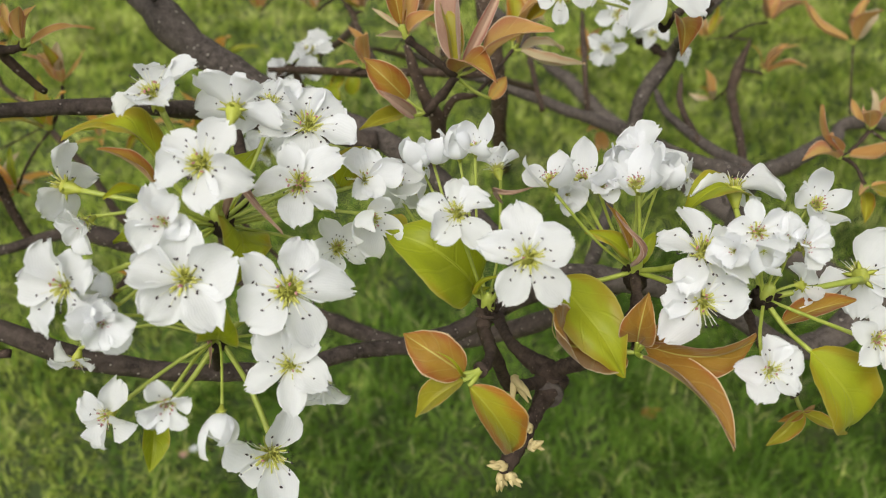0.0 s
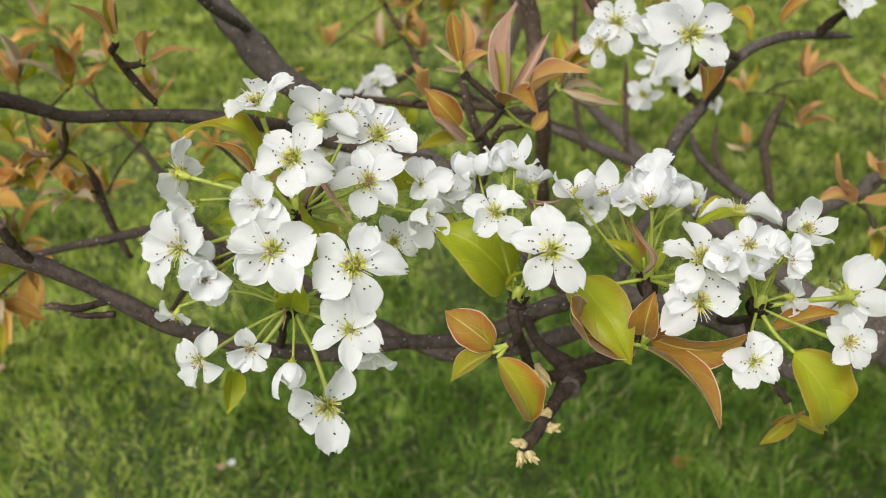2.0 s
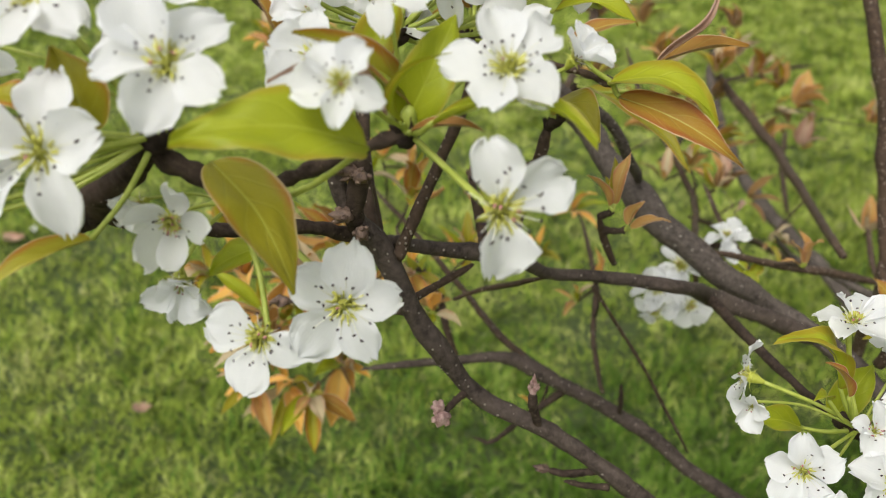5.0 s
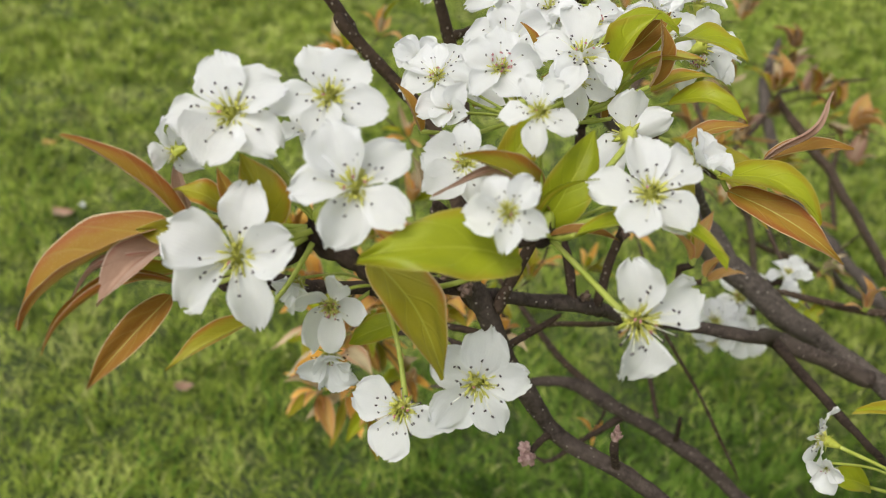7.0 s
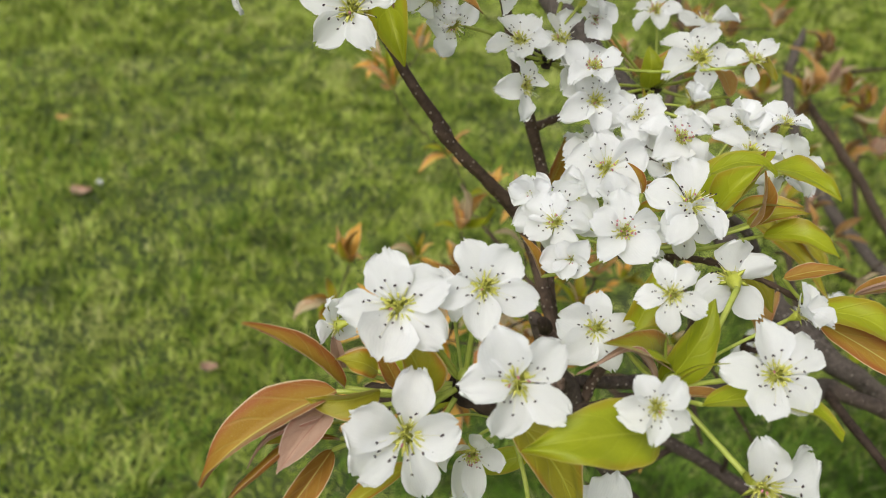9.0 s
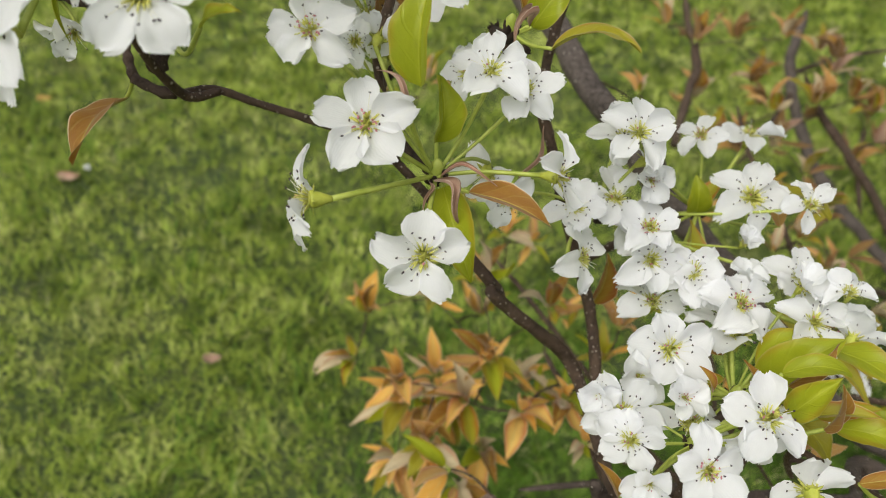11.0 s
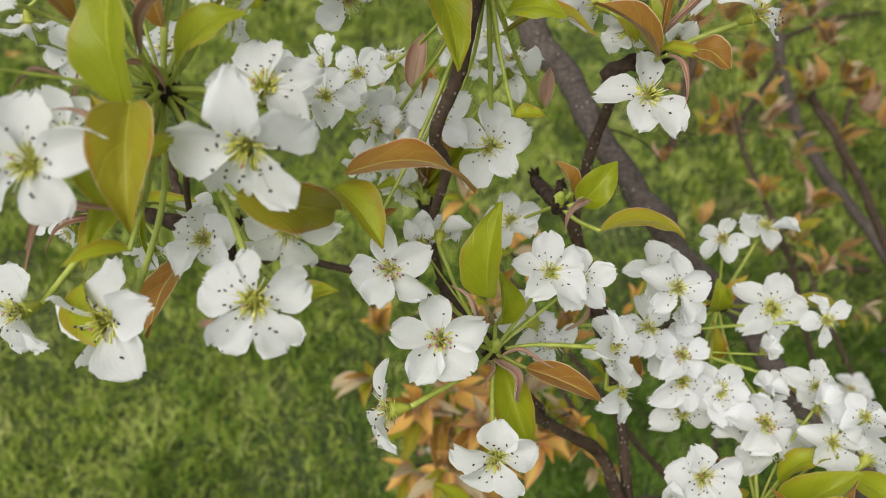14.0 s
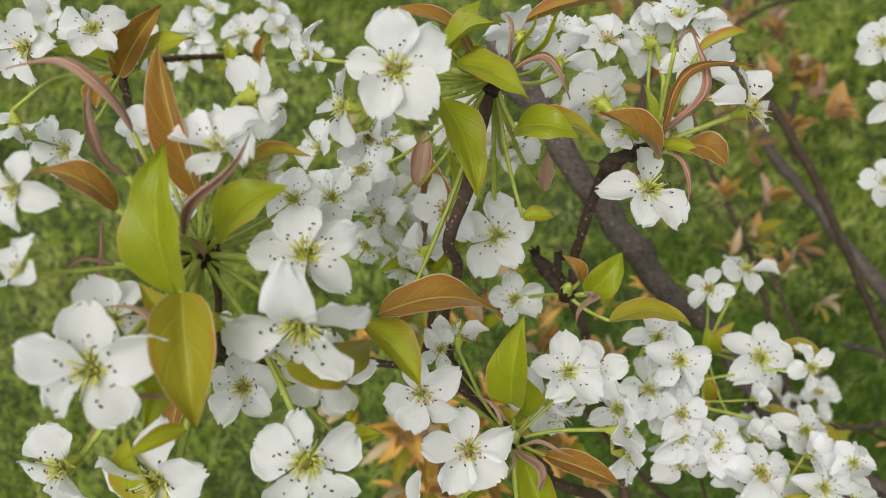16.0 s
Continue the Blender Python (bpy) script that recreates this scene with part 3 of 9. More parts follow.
def resting_bud(owner, place, up, long, wide, coat, seed=0, label=""):
    """A closed bud of overlapping scales at a twig's end or side."""
    up = Vector(up).normalized()
    place = Vector(place)
    b = Build()
    rows = [(*(place + up * long * h), wide * r) for h, r in ((-0.15, 0.30), (0.0, 0.42), (0.10, 0.52), (0.14, 0.46), (0.32, 0.54), (0.36, 0.46), (0.56, 0.44), (0.60, 0.36), (0.80, 0.22), (1.0, 0.03))]
    b.add(*tube(rows, 8, 0.25, seed), 0)
    rnd = random.Random(seed)
    turn = frame_of(place, up, rnd.uniform(0, 360))
    for k in range(5):
        q = turn @ Matrix.Rotation(2.4 * k, 4, "Z") @ Matrix.Translation((wide * 0.40, 0, long * (0.02 + 0.11 * k))) @ Matrix.Rotation(radians(rnd.uniform(8, 38)), 4, "Y")
        v, f = tube([(0, 0, -0.1 * long, 0.16 * wide), (0, 0, 0.15 * long, 0.24 * wide), (-0.02 * wide, 0, 0.34 * long, 0.04 * wide)], 6)
        b.add([q @ Vector(p) for p in v], f, 0)
    return part("bud", b.mesh("bud", [coat]), owner, label)


def crown(owner, boughs, clumps, seed):
    """Blossom and young leaves in uneven clumps along the boughs, added unseen for shade."""
    rng = np.random.default_rng(seed)
    rows = np.array([r for line in boughs for r in line[len(line) // 4:]])
    verts, faces, slots = [], [], []
    for k in range(clumps):
        c = rows[rng.integers(len(rows))][:3] + rng.normal(0, 1, 3) * (0.20, 0.13, 0.08)
        for j in range(22):
            white = j < 13
            p = c + rng.normal(0, 0.032, 3)
            d = rng.normal(0, 1, 3)
            d /= np.linalg.norm(d)
            e = np.cross(d, rng.normal(0, 1, 3))
            e /= np.linalg.norm(e)
            n = np.cross(d, e)
            long, wide = (rng.uniform(0.020, 0.030), 0.011) if white else (rng.uniform(0.030, 0.048), 0.010)
            o = len(verts)
            verts += [p, p + d * long * 0.5 + e * wide, p + d * long * 0.5 - n * wide * 0.4, p + d * long * 0.5 - e * wide, p + d * long]
            faces += [(o, o + 1, o + 2), (o, o + 2, o + 3), (o + 1, o + 4, o + 2), (o + 2, o + 4, o + 3)]
            slots += [0 if white else 1 + j % 2] * 4
    uvs = [(0.5, 0.5)] * len(verts)
    return part("crown", mesh_of("crown", verts, faces, [PETAL, LEAF["green"], LEAF["bronze"]], slots, uvs), owner, "loose white blossom and young leaves, added out of view for shade")


GROUP = "blossom clusters on the pear tree"


def blossom_cluster(base, label, seed=0, thick=0.0030):
    c = thing("blossom_cluster", base, label, "blossom", GROUP)
    BASES[c] = Vector(base)
    spur(c, base, thick, seed)
    bud_scales(c, base, (0.1, -0.3, 1), seed // 2 * 2, 4, 0.0046)
    axis = [(*(Vector(base) + Vector((0.05, -0.15, 1.0)) * 0.001 * h), r) for h, r in ((-1.0, 0.0022), (1.0, 0.0026), (3.0, 0.0023), (5.0, 0.0021), (6.5, 0.0013), (7.2, 0.0004))]
    part("axis", mesh_of("axis", *tube(axis, 9, 0.2, seed), [STALK]), c, "short green stem of the truss")
    bud_scales(c, Vector(base) - Vector((0, 0, 0.0025)), (0.1, -0.3, 1), seed // 2 * 2 + 4, 7, 0.0052)
    return c


def leaf_tuft(base, toward, count, size, colours, label, seed=0, spread=60, thick=0.0016):
    """Young leaves that fan out from the end of a shoot."""
    rnd = random.Random(seed)
    c = thing("leaf_tuft", base, label, "leaves", "leaf tufts on the pear tree")
    BASES[c] = Vector(base)
    spur(c, base, thick, seed)
    toward = Vector(toward).normalized()
    m = frame_of((0, 0, 0), toward)
    count, spread = int(count * (1.45 if "amber" in colours else 1.1)), spread * 0.78
    slim = 0.05 if "amber" in colours else 0.0
    for k in range(count):
        a = 2.4 * k + rnd.uniform(-0.4, 0.4)
        lean = radians(spread * (0.15 + 0.85 * (k / max(count - 1, 1)) ** 0.8) + rnd.uniform(-14, 14))
        d = m.to_3x3() @ Vector((math.cos(a) * math.sin(lean), math.sin(a) * math.sin(lean), math.cos(lean)))
        long = size * rnd.uniform(0.42, 0.98)
        foot = Vector(base) + d * size * 0.12
        tip = foot + d * long + Vector((0, 0, -0.10 * long * math.sin(lean)))
        up = toward * 0.4 - d * toward.dot(d) + Vector((0, 0, 1.0))
        shape = rnd.choice(("flat", "flat", "folded", "flat", "folded", "cupped"))
        leaf(c, foot, tip, up, rnd.uniform(0.24, 0.42) - slim + (0.08 if "bronze" in colours else 0.0), rnd.choice(colours), shape, rnd.randrange(3))
        leaf_stalk(c, foot)
    return c


# ---- ground ----
GROUND = -0.05


def lawn():
    me = bpy.data.meshes.new("ground")
    bm = bmesh.new()
    n = 121
    span = [-400, -60, -25, -12] + [-9 + 18 * k / (n - 1) for k in range(n)] + [12, 25, 60, 400]
    rows = [[bm.verts.new((x - 0.4, y + 1.6, GROUND + (0.015 * noise.noise(Vector((x * 1.4, y * 1.4, 0))) if abs(x) < 5 and abs(y) < 5 else 0))) for x in span] for y in span]
    for a, b in zip(rows, rows[1:]):
        for k in range(len(span) - 1):
            bm.faces.new((a[k], a[k + 1], b[k + 1], b[k]))
    bm.faces.ensure_lookup_table()
    for f in bm.faces:
        c = f.calc_center_median()
        # dark soil deepens gaps between blades in the camera's wedge; lighter turf outside
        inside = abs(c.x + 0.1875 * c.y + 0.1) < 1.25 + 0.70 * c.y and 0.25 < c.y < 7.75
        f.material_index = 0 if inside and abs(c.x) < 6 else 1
    bm.to_mesh(me)
    bm.free()
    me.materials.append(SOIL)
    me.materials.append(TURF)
    tagged(new("ground", me), "mown green lawn with thin brown patches under the tree", "lawn", "", "structure")


def grass_blades(count):
    rng = np.random.default_rng(4)
    x = rng.uniform(-6.0, 4.0, count * 2)
    y = 0.25 + 7.5 * rng.uniform(0, 1, count * 2) ** 1.7
    reach = 0.55 + 0.70 * y
    keep = (np.abs(x + 0.25 * y * 0.75 + 0.1) < reach + 0.7)
    x, y = x[keep][:count], y[keep][:count]
    near = len(x)
    xo, yo = rng.uniform(-9, 9, 130000), rng.uniform(-6, 12, 130000)
    out = (np.abs(xo + 0.1875 * yo + 0.1) > 1.25 + 0.70 * yo) | (yo < 0.25) | (yo > 7.75)
    x, y = np.concatenate([x, xo[out]]), np.concatenate([y, yo[out]])
    n = len(x)
    clump = (np.sin(x * 23 + 2 * np.sin(y * 16)) * np.sin(y * 21 + 1.5 * np.sin(x * 14)) + np.sin(x * 9 + 2 * np.sin(y * 6)) * np.sin(y * 8.7 + 1.5 * np.sin(x * 5))) * 0.25 + 0.5
    long = (0.022 + 0.046 * clump ** 1.4) * rng.uniform(0.55, 1.35, n) * (0.9 + 0.1 * np.clip(y, 0, 8))
    wide = rng.uniform(0.0010, 0.0024, n) * (0.8 + 0.26 * np.clip(y, 0, 8))
    # longer, darker blades gather under the tree, its shade put into their colour
    shade_share = 1.25 * np.exp(-np.abs((x - 0.28) / 0.82) ** 3 - np.abs((y - 0.85) / 0.60) ** 3) + 0.5 * (clump - 0.5) * np.clip(1.9 - 0.55 * y, 0.3, 1.0)
    in_shade = rng.uniform(0, 1, n) < np.clip(shade_share, 0.04, 0.93)
    long *= 0.9 + 0.45 * in_shade
    long[near:] *= 1.8
    wide[near:] *= 4.0
    sweep = 2.6 * np.sin(x * 13 + 3 * np.sin(y * 9)) + 2.6 * np.sin(y * 15 + 3 * np.sin(x * 10 + 1))
    a = sweep + rng.normal(0, 1.3, n)
    b = a + rng.normal(0, 0.5, n) + np.pi / 2
    lean = rng.uniform(0.45, 1.5, n)
    foot = np.stack([x, y, np.full(n, GROUND - 0.004) + 0.015 * 0], 1)
    side = np.stack([np.cos(a), np.sin(a), np.zeros(n)], 1) * wide[:, None]
    ahead = np.stack([np.cos(b) * np.sin(lean * 0.6), np.sin(b) * np.sin(lean * 0.6), np.cos(lean * 0.6)], 1)
    fall = np.stack([np.cos(b) * np.sin(lean * 1.35), np.sin(b) * np.sin(lean * 1.35), np.cos(lean * 1.35)], 1)
    mid = foot + ahead * (long * 0.55)[:, None]
    tip = mid + fall * (long * 0.55)[:, None]
    v = np.stack([foot - side, foot + side, mid - side * 0.8, mid + side * 0.8, tip], 1).reshape(-1, 3)
    o = np.arange(n)[:, None] * 5
    loops = np.concatenate([o + np.array([[0, 1, 3, 2]]), o + np.array([[2, 3, 4]])], 1).ravel()
    starts = (np.arange(n)[:, None] * 7 + np.array([[0, 4]])).ravel()
    me = bpy.data.meshes.new("grass")
    me.vertices.add(n * 5)
    me.vertices.foreach_set("co", v.astype(np.float32).ravel())
    me.loops.add(n * 7)
    me.loops.foreach_set("vertex_index", loops.astype(np.int32))
    me.polygons.add(n * 2)
    me.polygons.foreach_set("loop_start", starts.astype(np.int32))
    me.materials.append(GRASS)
    me.materials.append(SHADE_TUFT)
    me.polygons.foreach_set("material_index", np.repeat(in_shade.astype(np.int32), 2))
    me.update(calc_edges=True)
    tagged(new("grass", me), "short green lawn grass, with tufts coloured darker for shade under the tree", "grass", "", "stuff")


lawn()
grass_blades(480000)

# ---- the tree: limbs and twigs ----
tree = thing("pear_tree", (0.95, 0.55, GROUND), "low spreading pear tree with dark grey-brown bark in blossom", "tree")
# the trunk and the limb that leaves it
branch(tree, [
    (0.9500, 0.5500, -0.0700, 0.0750),
    (0.9300, 0.5400, 0.2500, 0.0620),
    (0.8600, 0.5200, 0.6000, 0.0550),
    (0.7000, 0.4700, 0.8200, 0.0420),
    (0.4500, 0.4100, 0.9000, 0.0300),
    (0.2700, 0.3500, 0.9050, 0.0220)], LIMB, "trunk", "", 16, 0.12, 1.0)
# leader and boughs added overhead, out of view, to shade the lawn
branch(tree, [
    (0.9300, 0.5400, 0.2500, 0.0560),
    (1.0000, 0.5200, 0.7000, 0.0480),
    (1.0800, 0.5000, 1.1000, 0.0420),
    (1.0000, 0.4600, 1.5000, 0.0360),
    (0.7500, 0.5200, 1.8500, 0.0280),
    (0.4000, 0.6000, 2.0500, 0.0200),
    (0.0000, 0.6400, 2.1500, 0.0120),
    (-0.4200, 0.6200, 2.1200, 0.0060)], LIMB, "branch", "unseen leader added to carry the shading boughs", 14, 0.16, 2.0)
branch(tree, [
    (1.0000, 0.4600, 1.5000, 0.0280),
    (0.8500, 0.6200, 1.7500, 0.0220),
    (0.5000, 0.8000, 1.9500, 0.0150),
    (0.2500, 0.9800, 2.0500, 0.0090),
    (-0.1000, 1.0200, 2.0500, 0.0050)], LIMB, "branch", "unseen bough added for shade", 12, 0.16, 3.0)
branch(tree, [
    (1.0800, 0.5000, 1.1000, 0.0260),
    (1.1500, 0.7500, 1.4500, 0.0220),
    (1.1000, 1.0000, 1.8000, 0.0160),
    (0.8000, 1.2500, 2.0000, 0.0100),
    (0.5000, 1.4000, 2.0500, 0.0050)], LIMB, "branch", "unseen bough added for shade", 12, 0.16, 4.0)
branch(tree, [
    (0.9000, 0.4500, 1.6500, 0.0220),
    (0.6500, 0.4800, 1.9800, 0.0160),
    (0.3000, 0.4600, 2.1500, 0.0100),
    (-0.1000, 0.4600, 2.2000, 0.0050)], LIMB, "branch", "unseen bough added for shade", 12, 0.16, 5.0)
branch(tree, [
    (1.0600, 0.4900, 1.2000, 0.0260),
    (1.3500, 0.4500, 1.5000, 0.0200),
    (1.6500, 0.5000, 1.7500, 0.0130),
    (1.9000, 0.6000, 1.8500, 0.0060)], LIMB, "branch", "unseen bough added for shade", 12, 0.16, 6.0)
# unseen canopy over these boughs, added to block light from the lawn
crown(tree, LINES[1:], 600, 9)
# limbs
branch(tree, [
    (0.2700, 0.3500, 0.9050, 0.0210),
    (0.1789, 0.2803, 0.8622, 0.0066),
    (0.1187, 0.2843, 0.8912, 0.0057),
    (0.0663, 0.2831, 0.9060, 0.0053),
    (0.0341, 0.2975, 0.9002, 0.0055),
    (-0.0005, 0.3394, 0.9121, 0.0057),
    (-0.0298, 0.3632, 0.9255, 0.0061),
    (-0.0628, 0.3783, 0.9363, 0.0064),
    (-0.1012, 0.3727, 0.9591, 0.0081),
    (-0.1511, 0.4041, 0.9817, 0.0087),
    (-0.1904, 0.4389, 1.0072, 0.0082),
    (-0.2500, 0.4408, 1.0616, 0.0099),
    (-0.2923, 0.4630, 1.0978, 0.0091),
    (-0.3351, 0.5258, 1.1155, 0.0096),
    (-0.3584, 0.5489, 1.1299, 0.0114),
    (-0.3756, 0.5770, 1.1483, 0.0116)], LIMB, "branch", "thick grey-brown limb with pale specks", 16, 0.16, 7.0)
branch(tree, [
    (0.0663, 0.2828, 0.9056, 0.0047),
    (0.0391, 0.2721, 0.9087, 0.0048),
    (0.0185, 0.2629, 0.9055, 0.0047),
    (-0.0014, 0.2526, 0.9011, 0.0042),
    (-0.0208, 0.2454, 0.9004, 0.0038),
    (-0.0443, 0.2405, 0.9025, 0.0035),
    (-0.0766, 0.2322, 0.9005, 0.0035),
    (-0.1085, 0.2160, 0.9170, 0.0037),
    (-0.1389, 0.2040, 0.9420, 0.0038),
    (-0.1773, 0.2027, 0.9664, 0.0038),
    (-0.2123, 0.2057, 0.9792, 0.0040),
    (-0.2382, 0.2025, 1.0166, 0.0043),
    (-0.2534, 0.2032, 1.0403, 0.0049),
    (-0.2625, 0.1999, 1.0552, 0.0038),
    (-0.2691, 0.1994, 1.0745, 0.0034),
    (-0.2727, 0.1971, 1.0812, 0.0025)], BRANCH, "branch", "grey-brown limb with pale specks", 12, 0.16, 8.0)
branch(tree, [
    (-0.0400, 0.3640, 0.9290, 0.0056),
    (-0.0789, 0.3545, 0.9445, 0.0052),
    (-0.1060, 0.3459, 0.9556, 0.0051),
    (-0.1281, 0.2919, 0.9912, 0.0035),
    (-0.1684, 0.2785, 0.9973, 0.0030),
    (-0.1918, 0.2664, 1.0021, 0.0030),
    (-0.2056, 0.2444, 1.0194, 0.0035),
    (-0.2183, 0.2347, 1.0256, 0.0038),
    (-0.2384, 0.2197, 1.0343, 0.0030),
    (-0.2536, 0.2043, 1.0421, 0.0036)], BRANCH, "branch", "smooth brown side branch", 12, 0.16, 9.0)
branch(tree, [
    (0.0750, 0.2860, 0.8980, 0.0050),
    (0.0350, 0.3050, 0.8500, 0.0052),
    (-0.0300, 0.3330, 0.8100, 0.0052),
    (-0.0814, 0.3476, 0.8208, 0.0050),
    (-0.1214, 0.3535, 0.8430, 0.0050),
    (-0.1603, 0.3561, 0.8596, 0.0047),
    (-0.1948, 0.3571, 0.8722, 0.0050),
    (-0.2239, 0.3538, 0.8761, 0.0035),
    (-0.2652, 0.3417, 0.8699, 0.0027),
    (-0.2996, 0.3318, 0.8651, 0.0018)], BRANCH, "branch", "thin grey side branch", 12, 0.16, 10.0)
branch(tree, [
    (-0.1822, 0.3830, 0.8477, 0.0031),
    (-0.2220, 0.4294, 0.8355, 0.0030),
    (-0.2586, 0.4821, 0.8324, 0.0028),
    (-0.3156, 0.5410, 0.8433, 0.0026),
    (-0.3784, 0.5996, 0.8550, 0.0021)], TWIG, "twig", "thin brown twig", 8, 0.16, 11.0)
branch(tree, [
    (-0.2378, 0.3634, 0.8476, 0.0023),
    (-0.2545, 0.3772, 0.8728, 0.0027),
    (-0.2651, 0.3903, 0.8956, 0.0028),
    (-0.2866, 0.3985, 0.9131, 0.0023),
    (-0.3017, 0.4147, 0.9230, 0.0019)], TWIG, "twig", "thin brown twig", 8, 0.16, 12.0)
branch(tree, [
    (-0.2408, 0.3164, 0.9431, 0.0011),
    (-0.2231, 0.3058, 0.9602, 0.0015),
    (-0.1915, 0.2652, 1.0000, 0.0016)], TWIG, "twig", "thin brown twig", 8, 0.16, 13.0)
branch(tree, [
    (-0.2384, 0.2085, 1.0167, 0.0016),
    (-0.2297, 0.2177, 1.0200, 0.0016),
    (-0.2202, 0.2321, 1.0218, 0.0017)], TWIG, "twig", "thin brown twig", 8, 0.16, 14.0)
branch(tree, [
    (-0.2161, 0.2360, 1.0271, 0.0021),
    (-0.2204, 0.2425, 1.0382, 0.0023),
    (-0.2262, 0.2494, 1.0503, 0.0019)], TWIG, "twig", "short upright twig", 9, 0.16, 15.0)
branch(tree, [
    (-0.2064, 0.2414, 1.0242, 0.0023),
    (-0.2046, 0.2494, 1.0459, 0.0021),
    (-0.2007, 0.2549, 1.0630, 0.0025),
    (-0.1992, 0.2571, 1.0756, 0.0026)], TWIG, "twig", "upright twig", 9, 0.16, 16.0)
branch(tree, [
    (-0.1984, 0.3383, 1.0624, 0.0026),
    (-0.1844, 0.3560, 1.0498, 0.0032),
    (-0.1715, 0.3622, 1.0381, 0.0030),
    (-0.1584, 0.3737, 1.0158, 0.0032),
    (-0.1481, 0.4075, 0.9863, 0.0032)], LIMB, "twig", "thin side branch along the limb", 9, 0.16, 17.0)
branch(tree, [
    (-0.1611, 0.2917, 0.9978, 0.0015),
    (-0.1682, 0.2882, 1.0125, 0.0019),
    (-0.1722, 0.2840, 1.0256, 0.0015)], TWIG, "twig", "short twig with young leaves", 8, 0.16, 18.0)
branch(tree, [
    (-0.2444, 0.2030, 1.0381, 0.0025),
    (-0.2435, 0.2085, 1.0445, 0.0026),
    (-0.2350, 0.2145, 1.0686, 0.0023),
    (-0.2255, 0.2211, 1.0980, 0.0021),
    (-0.2265, 0.2265, 1.1150, 0.0020)], TWIG, "twig", "straight brown shoot with white specks", 10, 0.16, 62.0)
branch(tree, [
    (-0.2549, 0.2060, 1.0380, 0.0032),
    (-0.2700, 0.2300, 1.0640, 0.0030),
    (-0.2900, 0.2524, 1.0874, 0.0029),
    (-0.3098, 0.2472, 1.1111, 0.0028),
    (-0.3272, 0.2401, 1.1316, 0.0027),
    (-0.3244, 0.2458, 1.1267, 0.0028),
    (-0.3395, 0.2463, 1.1449, 0.0024),
    (-0.3595, 0.2507, 1.1655, 0.0019),
    (-0.3733, 0.2534, 1.1769, 0.0017),
    (-0.3903, 0.2525, 1.1854, 0.0016),
    (-0.4072, 0.2491, 1.1911, 0.0016),
    (-0.4260, 0.2458, 1.1959, 0.0016),
    (-0.4401, 0.2428, 1.2000, 0.0017),
    (-0.4510, 0.2351, 1.2001, 0.0022)], TWIG, "branch", "long brown shoot with white specks", 12, 0.16, 19.0)
branch(tree, [
    (-0.2540, 0.2120, 1.0310, 0.0028),
    (-0.2690, 0.2380, 1.0600, 0.0031),
    (-0.2835, 0.2773, 1.0928, 0.0029),
    (-0.2981, 0.2891, 1.1228, 0.0027),
    (-0.3093, 0.2931, 1.1513, 0.0024),
    (-0.3185, 0.2985, 1.1735, 0.0025),
    (-0.3289, 0.3010, 1.1930, 0.0026),
    (-0.3373, 0.2984, 1.2066, 0.0025),
    (-0.3461, 0.2974, 1.2147, 0.0025)], TWIG, "branch", "upright brown shoot with white specks", 12, 0.16, 20.0)
branch(tree, [
    (-0.3185, 0.2985, 1.1735, 0.0021),
    (-0.3252, 0.3181, 1.1882, 0.0021),
    (-0.3241, 0.3249, 1.2097, 0.0025),
    (-0.3202, 0.3354, 1.2347, 0.0024),
    (-0.3273, 0.3016, 1.2638, 0.0024)], TWIG, "twig", "upright brown shoot", 9, 0.16, 21.0)
branch(tree, [
    (-0.3715, 0.2529, 1.1760, 0.0015),
    (-0.3795, 0.2524, 1.2182, 0.0017),
    (-0.3775, 0.2614, 1.2419, 0.0022),
    (-0.3813, 0.2570, 1.2594, 0.0022),
    (-0.3780, 0.2698, 1.2752, 0.0025),
    (-0.3762, 0.2821, 1.2919, 0.0022),
    (-0.3743, 0.2860, 1.3035, 0.0026)], TWIG, "branch", "brown shoot with white specks", 12, 0.16, 22.0)
branch(tree, [
    (-0.4379, 0.2429, 1.1997, 0.0016),
    (-0.4477, 0.2320, 1.2035, 0.0019),
    (-0.4485, 0.2071, 1.2463, 0.0011),
    (-0.4437, 0.2041, 1.2819, 0.0011),
    (-0.4440, 0.2057, 1.2970, 0.0017)], TWIG, "branch", "dark shoot", 12, 0.16, 23.0)
branch(tree, [
    (-0.2668, 0.1986, 1.0729, 0.0019),
    (-0.2665, 0.1881, 1.0845, 0.0028),
    (-0.2684, 0.1814, 1.0931, 0.0024)], SPUR, "twig", "dark knobbly spur", 10, 0.3, 24.0)
branch(tree, [
    (-0.2549, 0.2118, 1.0321, 0.0032),
    (-0.2606, 0.1997, 1.0528, 0.0041),
    (-0.2585, 0.1987, 1.0697, 0.0037),
    (-0.2577, 0.1985, 1.0787, 0.0030)], SPUR, "twig", "dark knobbly spur", 10, 0.3, 25.0)
branch(tree, [
    (-0.2570, 0.2104, 1.0402, 0.0036),
    (-0.2720, 0.1900, 1.0520, 0.0026),
    (-0.2900, 0.1680, 1.0600, 0.0024),
    (-0.3060, 0.1490, 1.0690, 0.0030),
    (-0.3150, 0.1370, 1.0790, 0.0042),
    (-0.3110, 0.1310, 1.0860, 0.0046),
    (-0.3020, 0.1265, 1.0950, 0.0040),
    (-0.2920, 0.1220, 1.1050, 0.0032),
    (-0.2850, 0.1195, 1.1130, 0.0026)], SPUR, "twig", "dark knobbly spur", 12, 0.42, 26.0)
